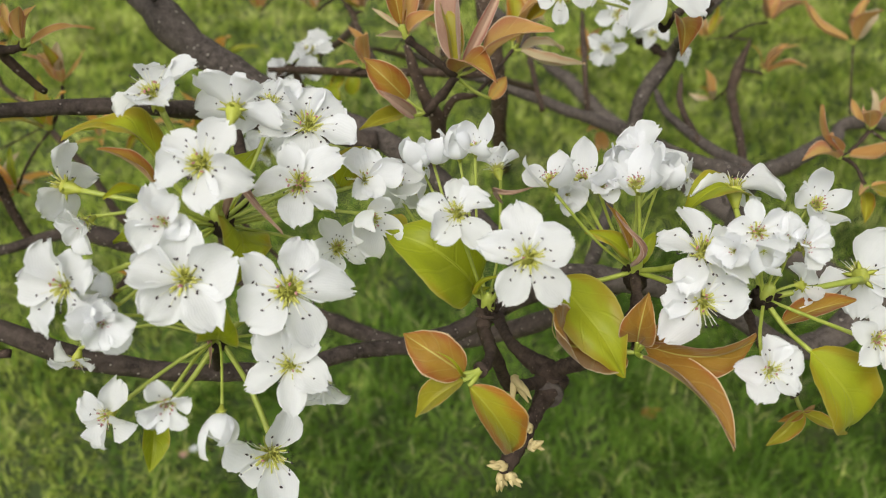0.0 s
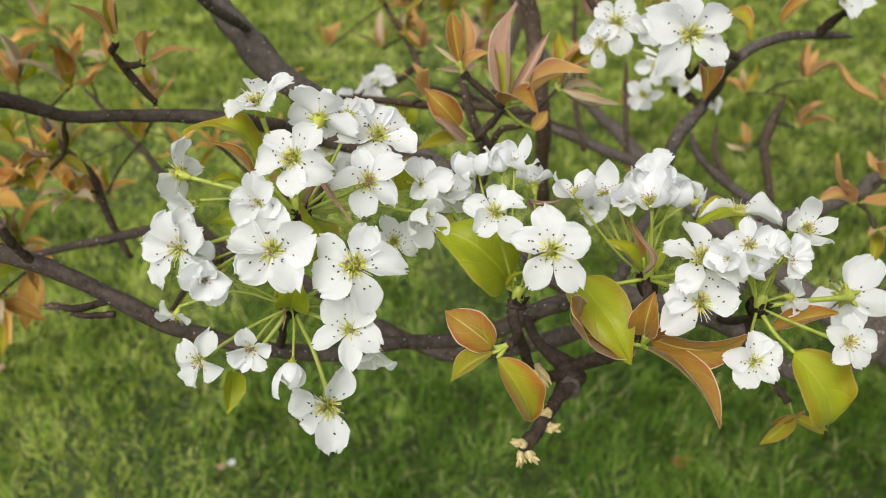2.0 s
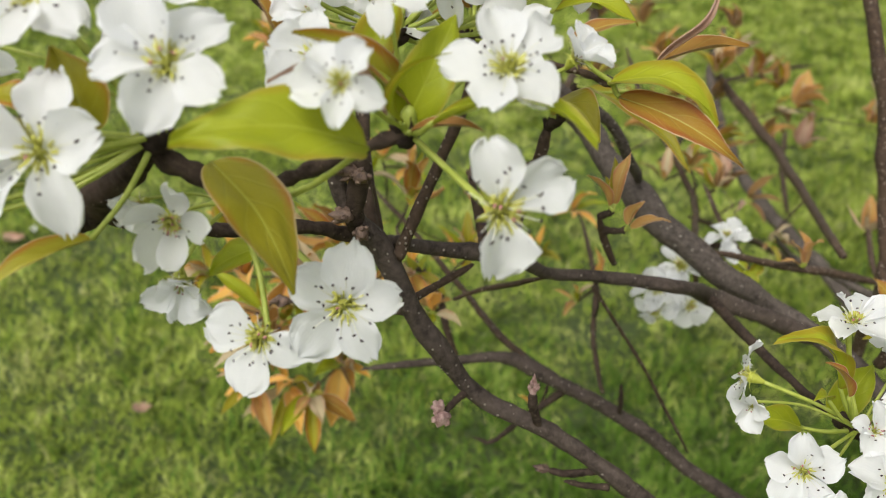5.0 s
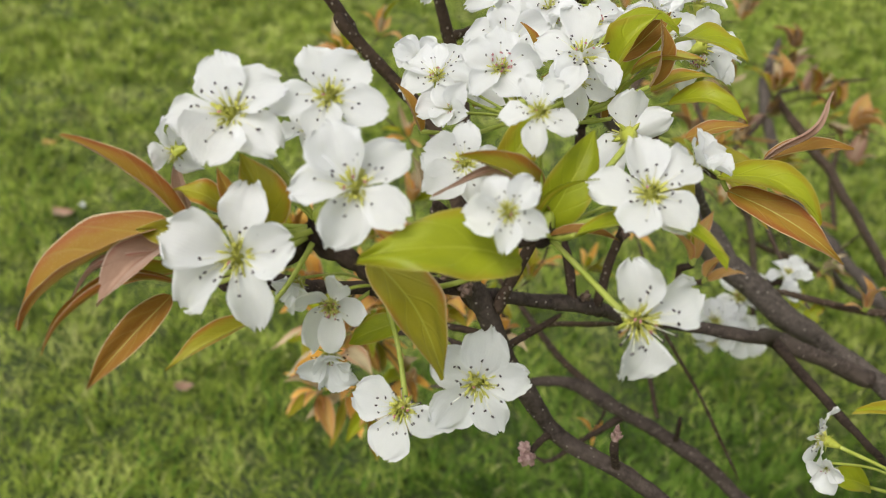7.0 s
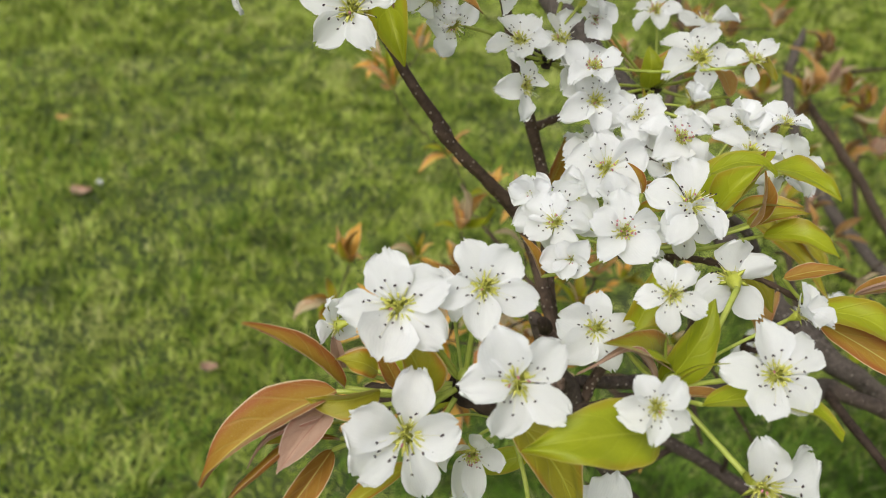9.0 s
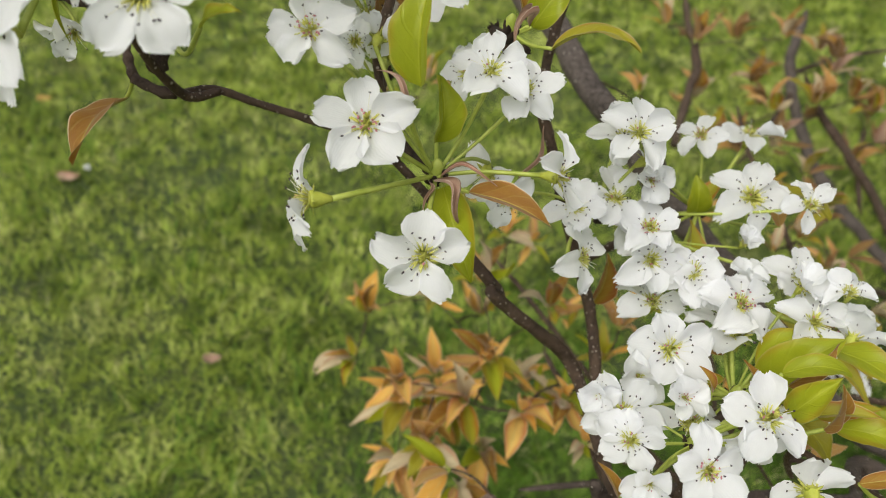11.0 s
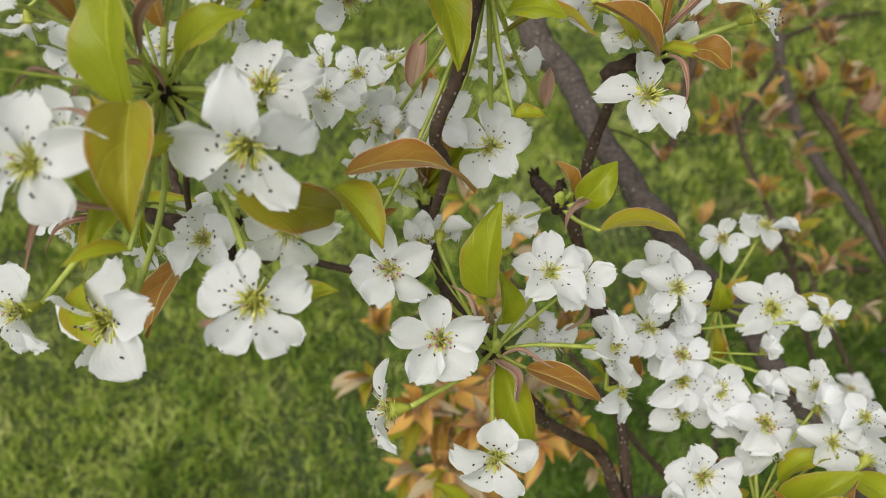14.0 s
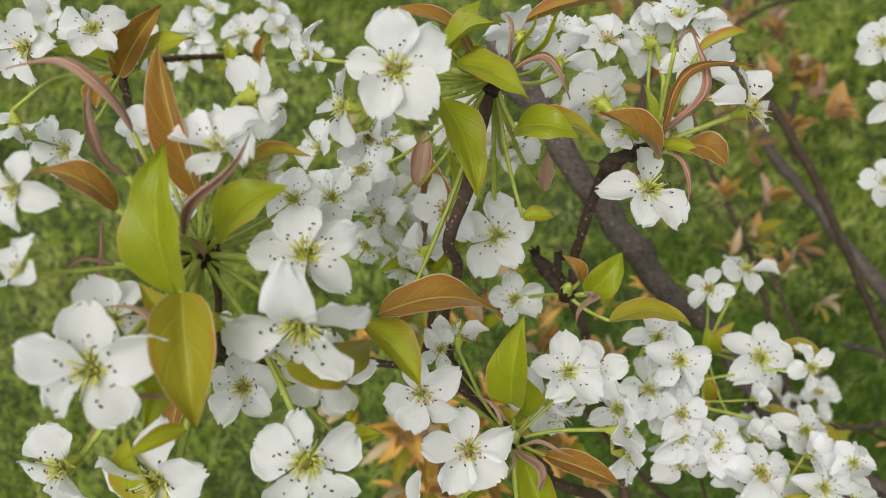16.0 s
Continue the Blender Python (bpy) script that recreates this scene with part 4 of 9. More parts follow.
branch(tree, [
    (-0.3150, 0.1370, 1.0790, 0.0040),
    (-0.3205, 0.1345, 1.0775, 0.0044),
    (-0.3250, 0.1330, 1.0765, 0.0030)], SPUR, "twig", "dark knobbly spur", 10, 0.42, 63.0)
branch(tree, [
    (-0.2393, 0.2037, 1.0132, 0.0020),
    (-0.2830, 0.2414, 0.9841, 0.0021),
    (-0.3119, 0.2522, 0.9697, 0.0017)], SPUR, "twig", "dark knobbly twig", 9, 0.3, 27.0)
branch(tree, [
    (-0.2502, 0.2010, 1.0262, 0.0015),
    (-0.2658, 0.1994, 1.0270, 0.0015),
    (-0.2834, 0.1967, 1.0265, 0.0013)], TWIG, "twig", "thin twig", 8, 0.16, 28.0)
branch(tree, [
    (-0.2123, 0.2057, 0.9792, 0.0021),
    (-0.2172, 0.1985, 0.9777, 0.0015),
    (-0.2200, 0.1914, 0.9766, 0.0018)], SPUR, "twig", "short spur", 8, 0.3, 29.0)
branch(tree, [
    (-0.1513, 0.1959, 0.9502, 0.0017),
    (-0.1609, 0.1944, 0.9499, 0.0013),
    (-0.1693, 0.1938, 0.9507, 0.0012)], SPUR, "twig", "short spur", 8, 0.3, 30.0)
# the knobbly spur with its hanging shoot
branch(tree, [
    (0.0182, 0.2570, 0.9062, 0.0027),
    (0.0229, 0.2276, 0.9177, 0.0023),
    (0.0327, 0.2145, 0.9191, 0.0048),
    (0.0352, 0.2113, 0.9152, 0.0059),
    (0.0300, 0.1995, 0.9140, 0.0030),
    (0.0250, 0.1905, 0.9115, 0.0031),
    (0.0195, 0.1835, 0.9080, 0.0032),
    (0.0150, 0.1795, 0.9040, 0.0033)], SPUR, "twig", "knobbly grey spur", 12, 0.30, 31.0)
knot_way = Vector((0.02, -0.80, 0.40)).normalized()
knot = [(*(Vector((0.0352, 0.2075, 0.9140)) + knot_way * h), r) for h, r in ((0.0, 0.0052), (0.0022, 0.0050), (0.0034, 0.0042), (0.0030, 0.0030), (0.0020, 0.0020), (0.0026, 0.0011), (0.0012, 0.0003))]
part("knot", mesh_of("knot", *tube(knot, 14, 0.22, 3.0), [LIMB]), tree, "ringed knot of a cut side shoot")
branch(tree, [
    (0.0337, 0.2124, 0.9166, 0.0031),
    (0.0193, 0.1983, 0.9293, 0.0024),
    (0.0131, 0.1900, 0.9508, 0.0023),
    (0.0086, 0.1889, 0.9653, 0.0023),
    (0.0086, 0.1922, 0.9692, 0.0031)], SPUR, "twig", "dark ringed spur", 10, 0.25, 32.0)
branch(tree, [
    (0.0359, 0.2138, 0.9182, 0.0037),
    (0.0438, 0.2084, 0.9288, 0.0030),
    (0.0516, 0.2055, 0.9378, 0.0029),
    (0.0617, 0.2103, 0.9513, 0.0026),
    (0.0616, 0.2141, 0.9638, 0.0022)], SPUR, "twig", "dark ringed spur", 10, 0.25, 33.0)
branch(tree, [
    (-0.0979, 0.2309, 0.9039, 0.0024),
    (-0.0835, 0.1988, 0.9466, 0.0017),
    (-0.0736, 0.1809, 0.9720, 0.0015)], SPUR, "twig", "dark spur", 9, 0.25, 34.0)
branch(tree, [
    (-0.1060, 0.3459, 0.9556, 0.0034),
    (-0.0789, 0.2599, 0.9737, 0.0020),
    (-0.0736, 0.2119, 0.9940, 0.0015)], SPUR, "twig", "dark spur", 9, 0.25, 35.0)
branch(tree, [
    (0.1187, 0.2843, 0.8912, 0.0027),
    (0.1070, 0.2236, 0.9435, 0.0018),
    (0.0993, 0.1994, 0.9692, 0.0014)], SPUR, "twig", "dark spur", 9, 0.25, 36.0)
# branches behind
branch(tree, [
    (0.2122, 0.4652, 0.8342, 0.0072),
    (0.1933, 0.4666, 0.8381, 0.0062),
    (0.1578, 0.4804, 0.8437, 0.0054),
    (0.1182, 0.5071, 0.8504, 0.0050),
    (0.0897, 0.5303, 0.8511, 0.0048),
    (0.0497, 0.5552, 0.8554, 0.0038),
    (0.0212, 0.5590, 0.8635, 0.0033),
    (-0.0072, 0.5531, 0.8754, 0.0026),
    (-0.0336, 0.5245, 0.9070, 0.0018)], LIMB, "branch", "grey limb behind the blossom", 12, 0.16, 37.0)
branch(tree, [
    (0.6200, 0.6200, 0.7400, 0.0170),
    (0.3364, 0.5546, 0.8245, 0.0058),
    (0.2905, 0.5264, 0.8247, 0.0063),
    (0.2470, 0.4915, 0.8325, 0.0067),
    (0.2122, 0.4659, 0.8352, 0.0072),
    (0.1802, 0.4295, 0.8397, 0.0071)], LIMB, "branch", "grey limb behind the blossom", 12, 0.16, 38.0)
branch(tree, [
    (0.2078, 0.4685, 0.8392, 0.0048),
    (0.1817, 0.4944, 0.8433, 0.0043),
    (0.1634, 0.5322, 0.8460, 0.0033),
    (0.1580, 0.5632, 0.8549, 0.0027)], LIMB, "twig", "thin grey branch", 9, 0.16, 39.0)
branch(tree, [
    (0.2036, 0.4682, 0.8392, 0.0032),
    (0.2118, 0.5234, 0.8459, 0.0035),
    (0.2245, 0.5762, 0.8486, 0.0041),
    (0.2421, 0.6066, 0.8712, 0.0023)], TWIG, "twig", "thin twig", 8, 0.16, 40.0)
branch(tree, [
    (0.1772, 0.4955, 0.8454, 0.0022),
    (0.1762, 0.5461, 0.8467, 0.0028),
    (0.1828, 0.5784, 0.8561, 0.0018)], TWIG, "twig", "thin twig", 8, 0.16, 41.0)
branch(tree, [
    (0.1082, 0.4312, 0.8652, 0.0038),
    (0.1133, 0.4396, 0.8912, 0.0043),
    (0.1193, 0.4486, 0.9098, 0.0046),
    (0.1373, 0.4616, 0.9334, 0.0043),
    (0.1275, 0.3970, 0.9822, 0.0035),
    (0.1431, 0.4057, 0.9924, 0.0030),
    (0.1698, 0.4210, 0.9932, 0.0028),
    (0.2042, 0.4333, 0.9885, 0.0028)], LIMB, "branch", "arching brown branch", 12, 0.16, 42.0)
branch(tree, [
    (0.1082, 0.4312, 0.8652, 0.0035),
    (0.0780, 0.3412, 0.8821, 0.0037),
    (0.0629, 0.2911, 0.9001, 0.0037)], LIMB, "branch", "brown branch", 12, 0.16, 43.0)
branch(tree, [
    (0.2298, 0.5119, 0.8048, 0.0060),
    (0.1872, 0.4240, 0.8243, 0.0061),
    (0.1258, 0.3109, 0.8762, 0.0052)], LIMB, "branch", "brown branch", 12, 0.16, 44.0)
branch(tree, [
    (-0.0089, 0.3428, 0.9321, 0.0036),
    (-0.0079, 0.3413, 0.9538, 0.0039),
    (-0.0149, 0.3463, 0.9678, 0.0030),
    (-0.0214, 0.3607, 0.9853, 0.0023)], TWIG, "twig", "dark upright twig", 9, 0.16, 45.0)
branch(tree, [
    (-0.0072, 0.3413, 0.9460, 0.0016),
    (-0.0003, 0.3429, 0.9635, 0.0018),
    (0.0104, 0.3445, 0.9654, 0.0016)], TWIG, "twig", "dark twig", 8, 0.16, 46.0)
branch(tree, [
    (0.0369, 0.4814, 0.8325, 0.0052),
    (0.0280, 0.4646, 0.9192, 0.0060),
    (0.0197, 0.4920, 0.9660, 0.0060),
    (0.0042, 0.5099, 1.0187, 0.0056),
    (-0.0152, 0.5258, 1.0693, 0.0048),
    (-0.0264, 0.5433, 1.1009, 0.0045)], TWIG, "twig", "straight grey shoot", 10, 0.16, 47.0)
branch(tree, [
    (-0.0387, 0.5009, 0.8726, 0.0017),
    (-0.0631, 0.5754, 0.8847, 0.0022),
    (-0.0804, 0.6141, 0.9003, 0.0023)], TWIG, "twig", "thin twig", 8, 0.16, 48.0)
branch(tree, [
    (0.0680, 0.5260, 0.8549, 0.0022),
    (0.0643, 0.5855, 0.8643, 0.0027),
    (0.0622, 0.6304, 0.8873, 0.0024)], TWIG, "twig", "thin twig", 8, 0.16, 49.0)
branch(tree, [
    (0.1049, 0.5415, 0.8419, 0.0022),
    (0.1067, 0.5855, 0.8639, 0.0025),
    (0.1083, 0.6303, 0.8868, 0.0024)], TWIG, "twig", "thin twig", 8, 0.16, 50.0)
branch(tree, [
    (-0.1014, 0.4115, 0.9466, 0.0015),
    (-0.0725, 0.4150, 0.9442, 0.0025),
    (-0.0374, 0.4279, 0.9359, 0.0028),
    (0.0250, 0.4534, 0.9212, 0.0033)], TWIG, "twig", "thin brown twig", 8, 0.16, 51.0)
# far branches
branch(tree, [
    (0.9300, 0.5400, 0.2800, 0.0300),
    (0.5500, 0.7800, 0.4200, 0.0220),
    (0.3200, 0.9300, 0.5200, 0.0150),
    (0.1735, 1.0580, 0.6031, 0.0099),
    (0.1037, 1.1351, 0.6399, 0.0103),
    (0.0499, 1.1954, 0.6850, 0.0100),
    (0.0051, 1.2546, 0.7564, 0.0097),
    (-0.0054, 1.3061, 0.7982, 0.0090),
    (0.0071, 1.3706, 0.8487, 0.0083)], LIMB, "branch", "far grey limb", 12, 0.16, 52.0)
branch(tree, [
    (0.0051, 1.2546, 0.7564, 0.0055),
    (-0.0405, 1.1430, 0.7365, 0.0045),
    (-0.0819, 1.0541, 0.7248, 0.0032)], TWIG, "twig", "thin far twig", 8, 0.16, 53.0)
branch(tree, [
    (-0.0014, 1.2753, 0.7796, 0.0047),
    (0.0821, 1.3549, 0.7875, 0.0040),
    (0.1706, 1.3848, 0.8007, 0.0032)], TWIG, "twig", "thin far twig", 8, 0.16, 54.0)
branch(tree, [
    (-0.2154, 0.7325, 0.9272, 0.0045),
    (-0.2057, 0.8162, 0.9398, 0.0047),
    (-0.1979, 0.8740, 0.9550, 0.0055),
    (-0.2133, 0.9184, 0.9755, 0.0050),
    (-0.2262, 0.9426, 1.0036, 0.0039)], TWIG, "twig", "far upright twig", 8, 0.16, 55.0)
branch(tree, [
    (0.1023, 0.8545, 0.6969, 0.0050),
    (0.0161, 0.7677, 0.7699, 0.0039),
    (-0.0769, 0.6736, 0.8367, 0.0030)], TWIG, "twig", "far twig", 8, 0.16, 56.0)
branch(tree, [
    (0.1094, 1.1833, 0.7480, 0.0037),
    (0.1091, 1.1406, 0.7032, 0.0045),
    (0.1273, 1.0964, 0.6530, 0.0045)], TWIG, "twig", "far twig", 8, 0.16, 57.0)
branch(tree, [
    (-0.1017, 0.4370, 0.9291, 0.0024),
    (-0.0802, 0.6486, 0.8689, 0.0033),
    (-0.1064, 0.6968, 0.8940, 0.0029),
    (-0.1441, 0.7414, 0.9346, 0.0025),
    (-0.1627, 0.7602, 0.9683, 0.0020)], TWIG, "twig", "thin twig behind", 8, 0.16, 58.0)
branch(tree, [
    (-0.0044, 0.4607, 0.9324, 0.0027),
    (0.0134, 0.8347, 0.8604, 0.0056),
    (-0.0309, 0.9597, 0.8790, 0.0050),
    (-0.0569, 0.9790, 0.9148, 0.0031)], TWIG, "twig", "thin twig behind", 8, 0.16, 59.0)
branch(tree, [
    (-0.1448, 0.3915, 0.8345, 0.0017),
    (-0.1547, 0.4410, 0.8394, 0.0022),
    (-0.1602, 0.4987, 0.8563, 0.0024),
    (-0.1789, 0.5758, 0.8690, 0.0020)], TWIG, "twig", "thin upright twig behind", 8, 0.16, 60.0)
# ---- blossom: the trusses seen first ----
c = blossom_cluster((-0.0714, 0.1991, 1.0020), "large truss of open white pear flowers with yellow-green leaves", 61, 0.003)
flower(c, (-0.0835, 0.2074, 1.0409), (-0.0399, -0.2591, 0.9650), 0.0140, "open", 25, 62)
flower(c, (-0.0656, 0.1817, 1.0346), (0.1067, -0.7150, 0.6910), 0.0133, "open", -166, 63)
flower(c, (-0.0630, 0.2092, 1.0353), (0.0358, 0.9527, 0.3019), 0.0132, "open", 56, 64)
flower(c, (-0.0555, 0.2226, 1.0297), (0.0883, -0.0362, 0.9954), 0.0102, "open", 31, 65)
flower(c, (-0.0442, 0.2156, 1.0256), (0.2291, -0.4131, 0.8814), 0.0146, "open", 95, 66)
flower(c, (-0.0453, 0.1986, 1.0169), (0.1264, -0.7338, 0.6674), 0.0133, "rosy_open", -37, 67)
flower(c, (-0.0287, 0.2133, 1.0079), (0.3573, -0.5798, 0.7322), 0.0113, "cup", 70, 68)
flower(c, (-0.1129, 0.1989, 1.0164), (-0.9673, 0.2398, 0.0827), 0.0122, "worn", 131, 69)
flower(c, (-0.0773, 0.1768, 1.0203), (-0.0427, -0.6669, 0.7439), 0.0100, "rosy", -178, 70)
flower(c, (-0.1093, 0.1964, 1.0055), (-0.3497, -0.9290, 0.1212), 0.0091, "cup", -47, 71)
flower(c, (-0.0997, 0.1606, 1.0129), (-0.3746, -0.7263, 0.5764), 0.0132, "open", 111, 72)
flower(c, (-0.0266, 0.2016, 1.0020), (0.5508, -0.8209, 0.1512), 0.0098, "half", 47, 73)
flower(c, (-0.0387, 0.2089, 0.9844), (0.4807, -0.7013, 0.5265), 0.0100, "open", 22, 74)
flower(c, (-0.0912, 0.1620, 1.0036), (-0.2962, -0.8469, 0.4416), 0.0075, "bud", 69, 75)
flower(c, (-0.0931, 0.1664, 1.0059), (-0.4931, -0.5229, 0.6953), 0.0075, "bud", 44, 76)
leaf(c, (-0.0826, 0.1995, 1.0182), (-0.1081, 0.1991, 1.0337), (0.1074, 0.1797, 0.9778), 0.55, "green", "arched", 2)
leaf_stalk(c, (-0.0826, 0.1995, 1.0182))
leaf(c, (-0.0829, 0.1900, 1.0225), (-0.0943, 0.1882, 1.0361), (0.3395, 0.0643, 0.9384), 0.3, "bronze", "folded", 0)
leaf_stalk(c, (-0.0829, 0.1900, 1.0225))
leaf(c, (-0.0875, 0.1923, 1.0175), (-0.0952, 0.1840, 1.0231), (0.0106, -0.0965, 0.9953), 0.35, "green", "folded", 1)
leaf_stalk(c, (-0.0875, 0.1923, 1.0175))
leaf(c, (-0.0754, 0.2119, 0.9940), (-0.0634, 0.2266, 1.0116), (-0.2749, -0.6064, 0.7462), 0.5, "green", "flat", 2)
leaf_stalk(c, (-0.0754, 0.2119, 0.9940))
leaf(c, (-0.0374, 0.2188, 1.0019), (-0.0265, 0.2265, 1.0112), (0.2170, -0.3112, 0.9252), 0.6, "green", "arched", 0)
leaf_stalk(c, (-0.0374, 0.2188, 1.0019))
leaf(c, (-0.0722, 0.2057, 0.9942), (-0.0626, 0.1817, 0.9965), (0.6009, -0.6785, 0.4226), 0.7, "green", "flat", 1)
leaf_stalk(c, (-0.0722, 0.2057, 0.9942))
leaf(c, (-0.0702, 0.1995, 1.0024), (-0.0493, 0.1860, 1.0095), (0.0108, 0.1298, 0.9915), 0.22, "pink", "rolled", 2)
leaf_stalk(c, (-0.0702, 0.1995, 1.0024))
leaf(c, (-0.0862, 0.2085, 0.9899), (-0.1075, 0.2035, 0.9919), (-0.0956, -0.3160, 0.9439), 0.5, "green", "flat", 0)
leaf_stalk(c, (-0.0862, 0.2085, 0.9899))
c = blossom_cluster((-0.0717, 0.1776, 0.9759), "hanging truss of open white pear flowers and buds", 85, 0.003)
flower(c, (-0.0712, 0.1652, 1.0098), (-0.0131, -0.7044, 0.7096), 0.0146, "open", 92, 86)
flower(c, (-0.0457, 0.1681, 1.0035), (0.0865, -0.7301, 0.6778), 0.0157, "wide", 70, 87)
flower(c, (-0.0470, 0.1614, 0.9811), (0.1270, -0.6847, 0.7177), 0.0130, "open", -168, 88)
flower(c, (-0.0408, 0.1692, 0.9673), (0.0754, -0.8128, -0.5777), 0.0101, "cup", 7, 89)
flower(c, (-0.0970, 0.1513, 0.9732), (-0.2477, -0.9192, 0.3062), 0.0097, "rosy_open", 67, 90)
flower(c, (-0.0757, 0.1445, 0.9868), (0.0216, -0.9674, 0.2522), 0.0091, "rosy", 100, 91)
flower(c, (-0.0644, 0.1473, 0.9773), (0.0472, -0.9859, -0.1604), 0.0075, "bud", 4, 92)
flower(c, (-0.0553, 0.1520, 0.9540), (0.1235, -0.9008, 0.4163), 0.0156, "worn", 69, 93)
flower(c, (-0.1100, 0.1671, 0.9781), (-0.2439, -0.6836, -0.6879), 0.0081, "worn", 26, 94)
flower(c, (-0.0918, 0.1560, 1.0045), (0.4236, -0.8415, 0.3353), 0.0093, "rosy", 1, 95)
leaf(c, (-0.0915, 0.1622, 0.9573), (-0.0909, 0.1490, 0.9493), (0.5253, -0.5092, 0.6817), 0.5, "green", "folded", 0)
leaf_stalk(c, (-0.0915, 0.1622, 0.9573))
leaf(c, (-0.0754, 0.1809, 0.9720), (-0.0780, 0.1817, 0.9809), (0.0083, -0.5569, 0.8306), 0.6, "green", "flat", 1)
leaf_stalk(c, (-0.0754, 0.1809, 0.9720))
leaf(c, (-0.0722, 0.1774, 0.9756), (-0.0661, 0.1729, 0.9937), (0.2926, -0.6758, 0.6765), 0.6, "green", "flat", 2)
leaf_stalk(c, (-0.0722, 0.1774, 0.9756))
leaf(c, (-0.0719, 0.1798, 0.9706), (-0.0733, 0.1686, 0.9728), (0.0083, -0.5569, 0.8306), 0.3, "pink", "rolled", 0)
leaf_stalk(c, (-0.0719, 0.1798, 0.9706))
c = blossom_cluster((0.0094, 0.1941, 0.9715), "small truss of pear flowers with one broad leaf", 100, 0.003)
flower(c, (-0.0005, 0.1841, 1.0164), (-0.0417, -0.5621, 0.8260), 0.0111, "open", 92, 101)
flower(c, (0.0180, 0.1713, 1.0115), (0.0073, -0.6680, 0.7441), 0.0141, "open", 99, 102)
flower(c, (-0.0135, 0.2331, 0.9915), (-0.5887, -0.5276, 0.6124), 0.0106, "half", 17, 103)
flower(c, (-0.0068, 0.2245, 1.0081), (0.1102, -0.2316, 0.9666), 0.0075, "bud", 64, 104)
flower(c, (-0.0113, 0.2251, 1.0056), (-0.1899, -0.2165, 0.9576), 0.0075, "bud", 39, 105)
flower(c, (0.0008, 0.2211, 1.0118), (-0.0894, -0.1009, 0.9909), 0.0075, "bud", 14, 106)
flower(c, (0.0062, 0.2166, 1.0167), (0.1605, -0.0943, 0.9825), 0.0075, "half", 61, 107)
flower(c, (0.0145, 0.2391, 0.9936), (-0.2053, 0.8589, 0.4692), 0.0093, "cup", 36, 108)
flower(c, (-0.0196, 0.2201, 1.0027), (0.3081, -0.5088, 0.8039), 0.0081, "half", 11, 109)
leaf(c, (0.0058, 0.1979, 0.9761), (-0.0216, 0.2012, 0.9977), (0.1487, -0.5138, 0.8449), 0.76, "green", "flat", 2)
leaf_stalk(c, (0.0058, 0.1979, 0.9761))
leaf(c, (0.0109, 0.1981, 0.9764), (0.0155, 0.1929, 0.9857), (0.0083, -0.5569, 0.8306), 0.3, "green", "rolled", 0)
leaf_stalk(c, (0.0109, 0.1981, 0.9764))
leaf(c, (-0.0160, 0.2107, 0.9919), (-0.0213, 0.2130, 0.9948), (0.0104, -0.1862, 0.9825), 0.5, "olive", "flat", 1)
leaf(c, (0.0154, 0.2233, 0.9913), (0.0247, 0.2187, 1.0012), (0.0083, -0.5569, 0.8306), 0.25, "pink", "rolled", 2)
c = blossom_cluster((0.0591, 0.2105, 0.9721), "truss of pear flowers and half-open buds with bronze leaves", 114, 0.003)
flower(c, (0.0712, 0.1887, 0.9981), (0.0292, -0.4336, 0.9006), 0.0156, "open", 92, 115)
flower(c, (0.0709, 0.1801, 0.9867), (-0.1450, -0.8228, 0.5495), 0.0152, "worn", 15, 116)
flower(c, (0.0282, 0.2071, 1.0112), (-0.2638, 0.0788, 0.9613), 0.0089, "half", 27, 117)
flower(c, (0.0402, 0.2190, 1.0028), (-0.0472, 0.0684, 0.9965), 0.0103, "half", 2, 118)
flower(c, (0.0350, 0.2173, 0.9988), (0.1295, -0.8497, 0.5111), 0.0077, "cup", 49, 119)
flower(c, (0.0509, 0.2264, 1.0019), (0.1097, -0.3465, 0.9316), 0.0075, "bud", 24, 120)
flower(c, (0.0453, 0.2148, 1.0035), (0.0464, -0.5655, 0.8234), 0.0084, "cup", 71, 121)
flower(c, (0.0588, 0.2273, 1.0067), (-0.1913, -0.4839, 0.8540), 0.0109, "rosy", 46, 122)
flower(c, (0.0547, 0.2105, 1.0071), (-0.3485, -0.0052, 0.9373), 0.0095, "half", 21, 123)
flower(c, (0.0650, 0.2223, 1.0046), (0.5656, -0.4172, 0.7114), 0.0077, "cup", 68, 124)
flower(c, (0.0884, 0.2669, 0.9726), (0.9785, -0.0343, 0.2034), 0.0099, "worn", 43, 125)
flower(c, (0.0651, 0.2199, 1.0018), (0.1097, -0.3465, 0.9316), 0.0075, "bud", 18, 126)
leaf(c, (0.0579, 0.2107, 0.9755), (0.0420, 0.2097, 0.9902), (0.0102, -0.2363, 0.9716), 0.4, "green", "flat", 1)
leaf_stalk(c, (0.0579, 0.2107, 0.9755))
leaf(c, (0.0592, 0.2102, 0.9749), (0.0659, 0.2173, 0.9835), (0.0089, -0.4808, 0.8768), 0.4, "green", "flat", 2)
leaf_stalk(c, (0.0592, 0.2102, 0.9749))
leaf(c, (0.0574, 0.2102, 0.9749), (0.0507, 0.2135, 0.9947), (0.0077, -0.6324, 0.7746), 0.18, "pink", "rolled", 0)
leaf_stalk(c, (0.0574, 0.2102, 0.9749))
leaf(c, (0.0563, 0.2099, 0.9824), (0.0480, 0.2152, 0.9968), (0.2895, -0.6070, 0.7401), 0.2, "bronze", "folded", 1)
leaf_stalk(c, (0.0563, 0.2099, 0.9824))
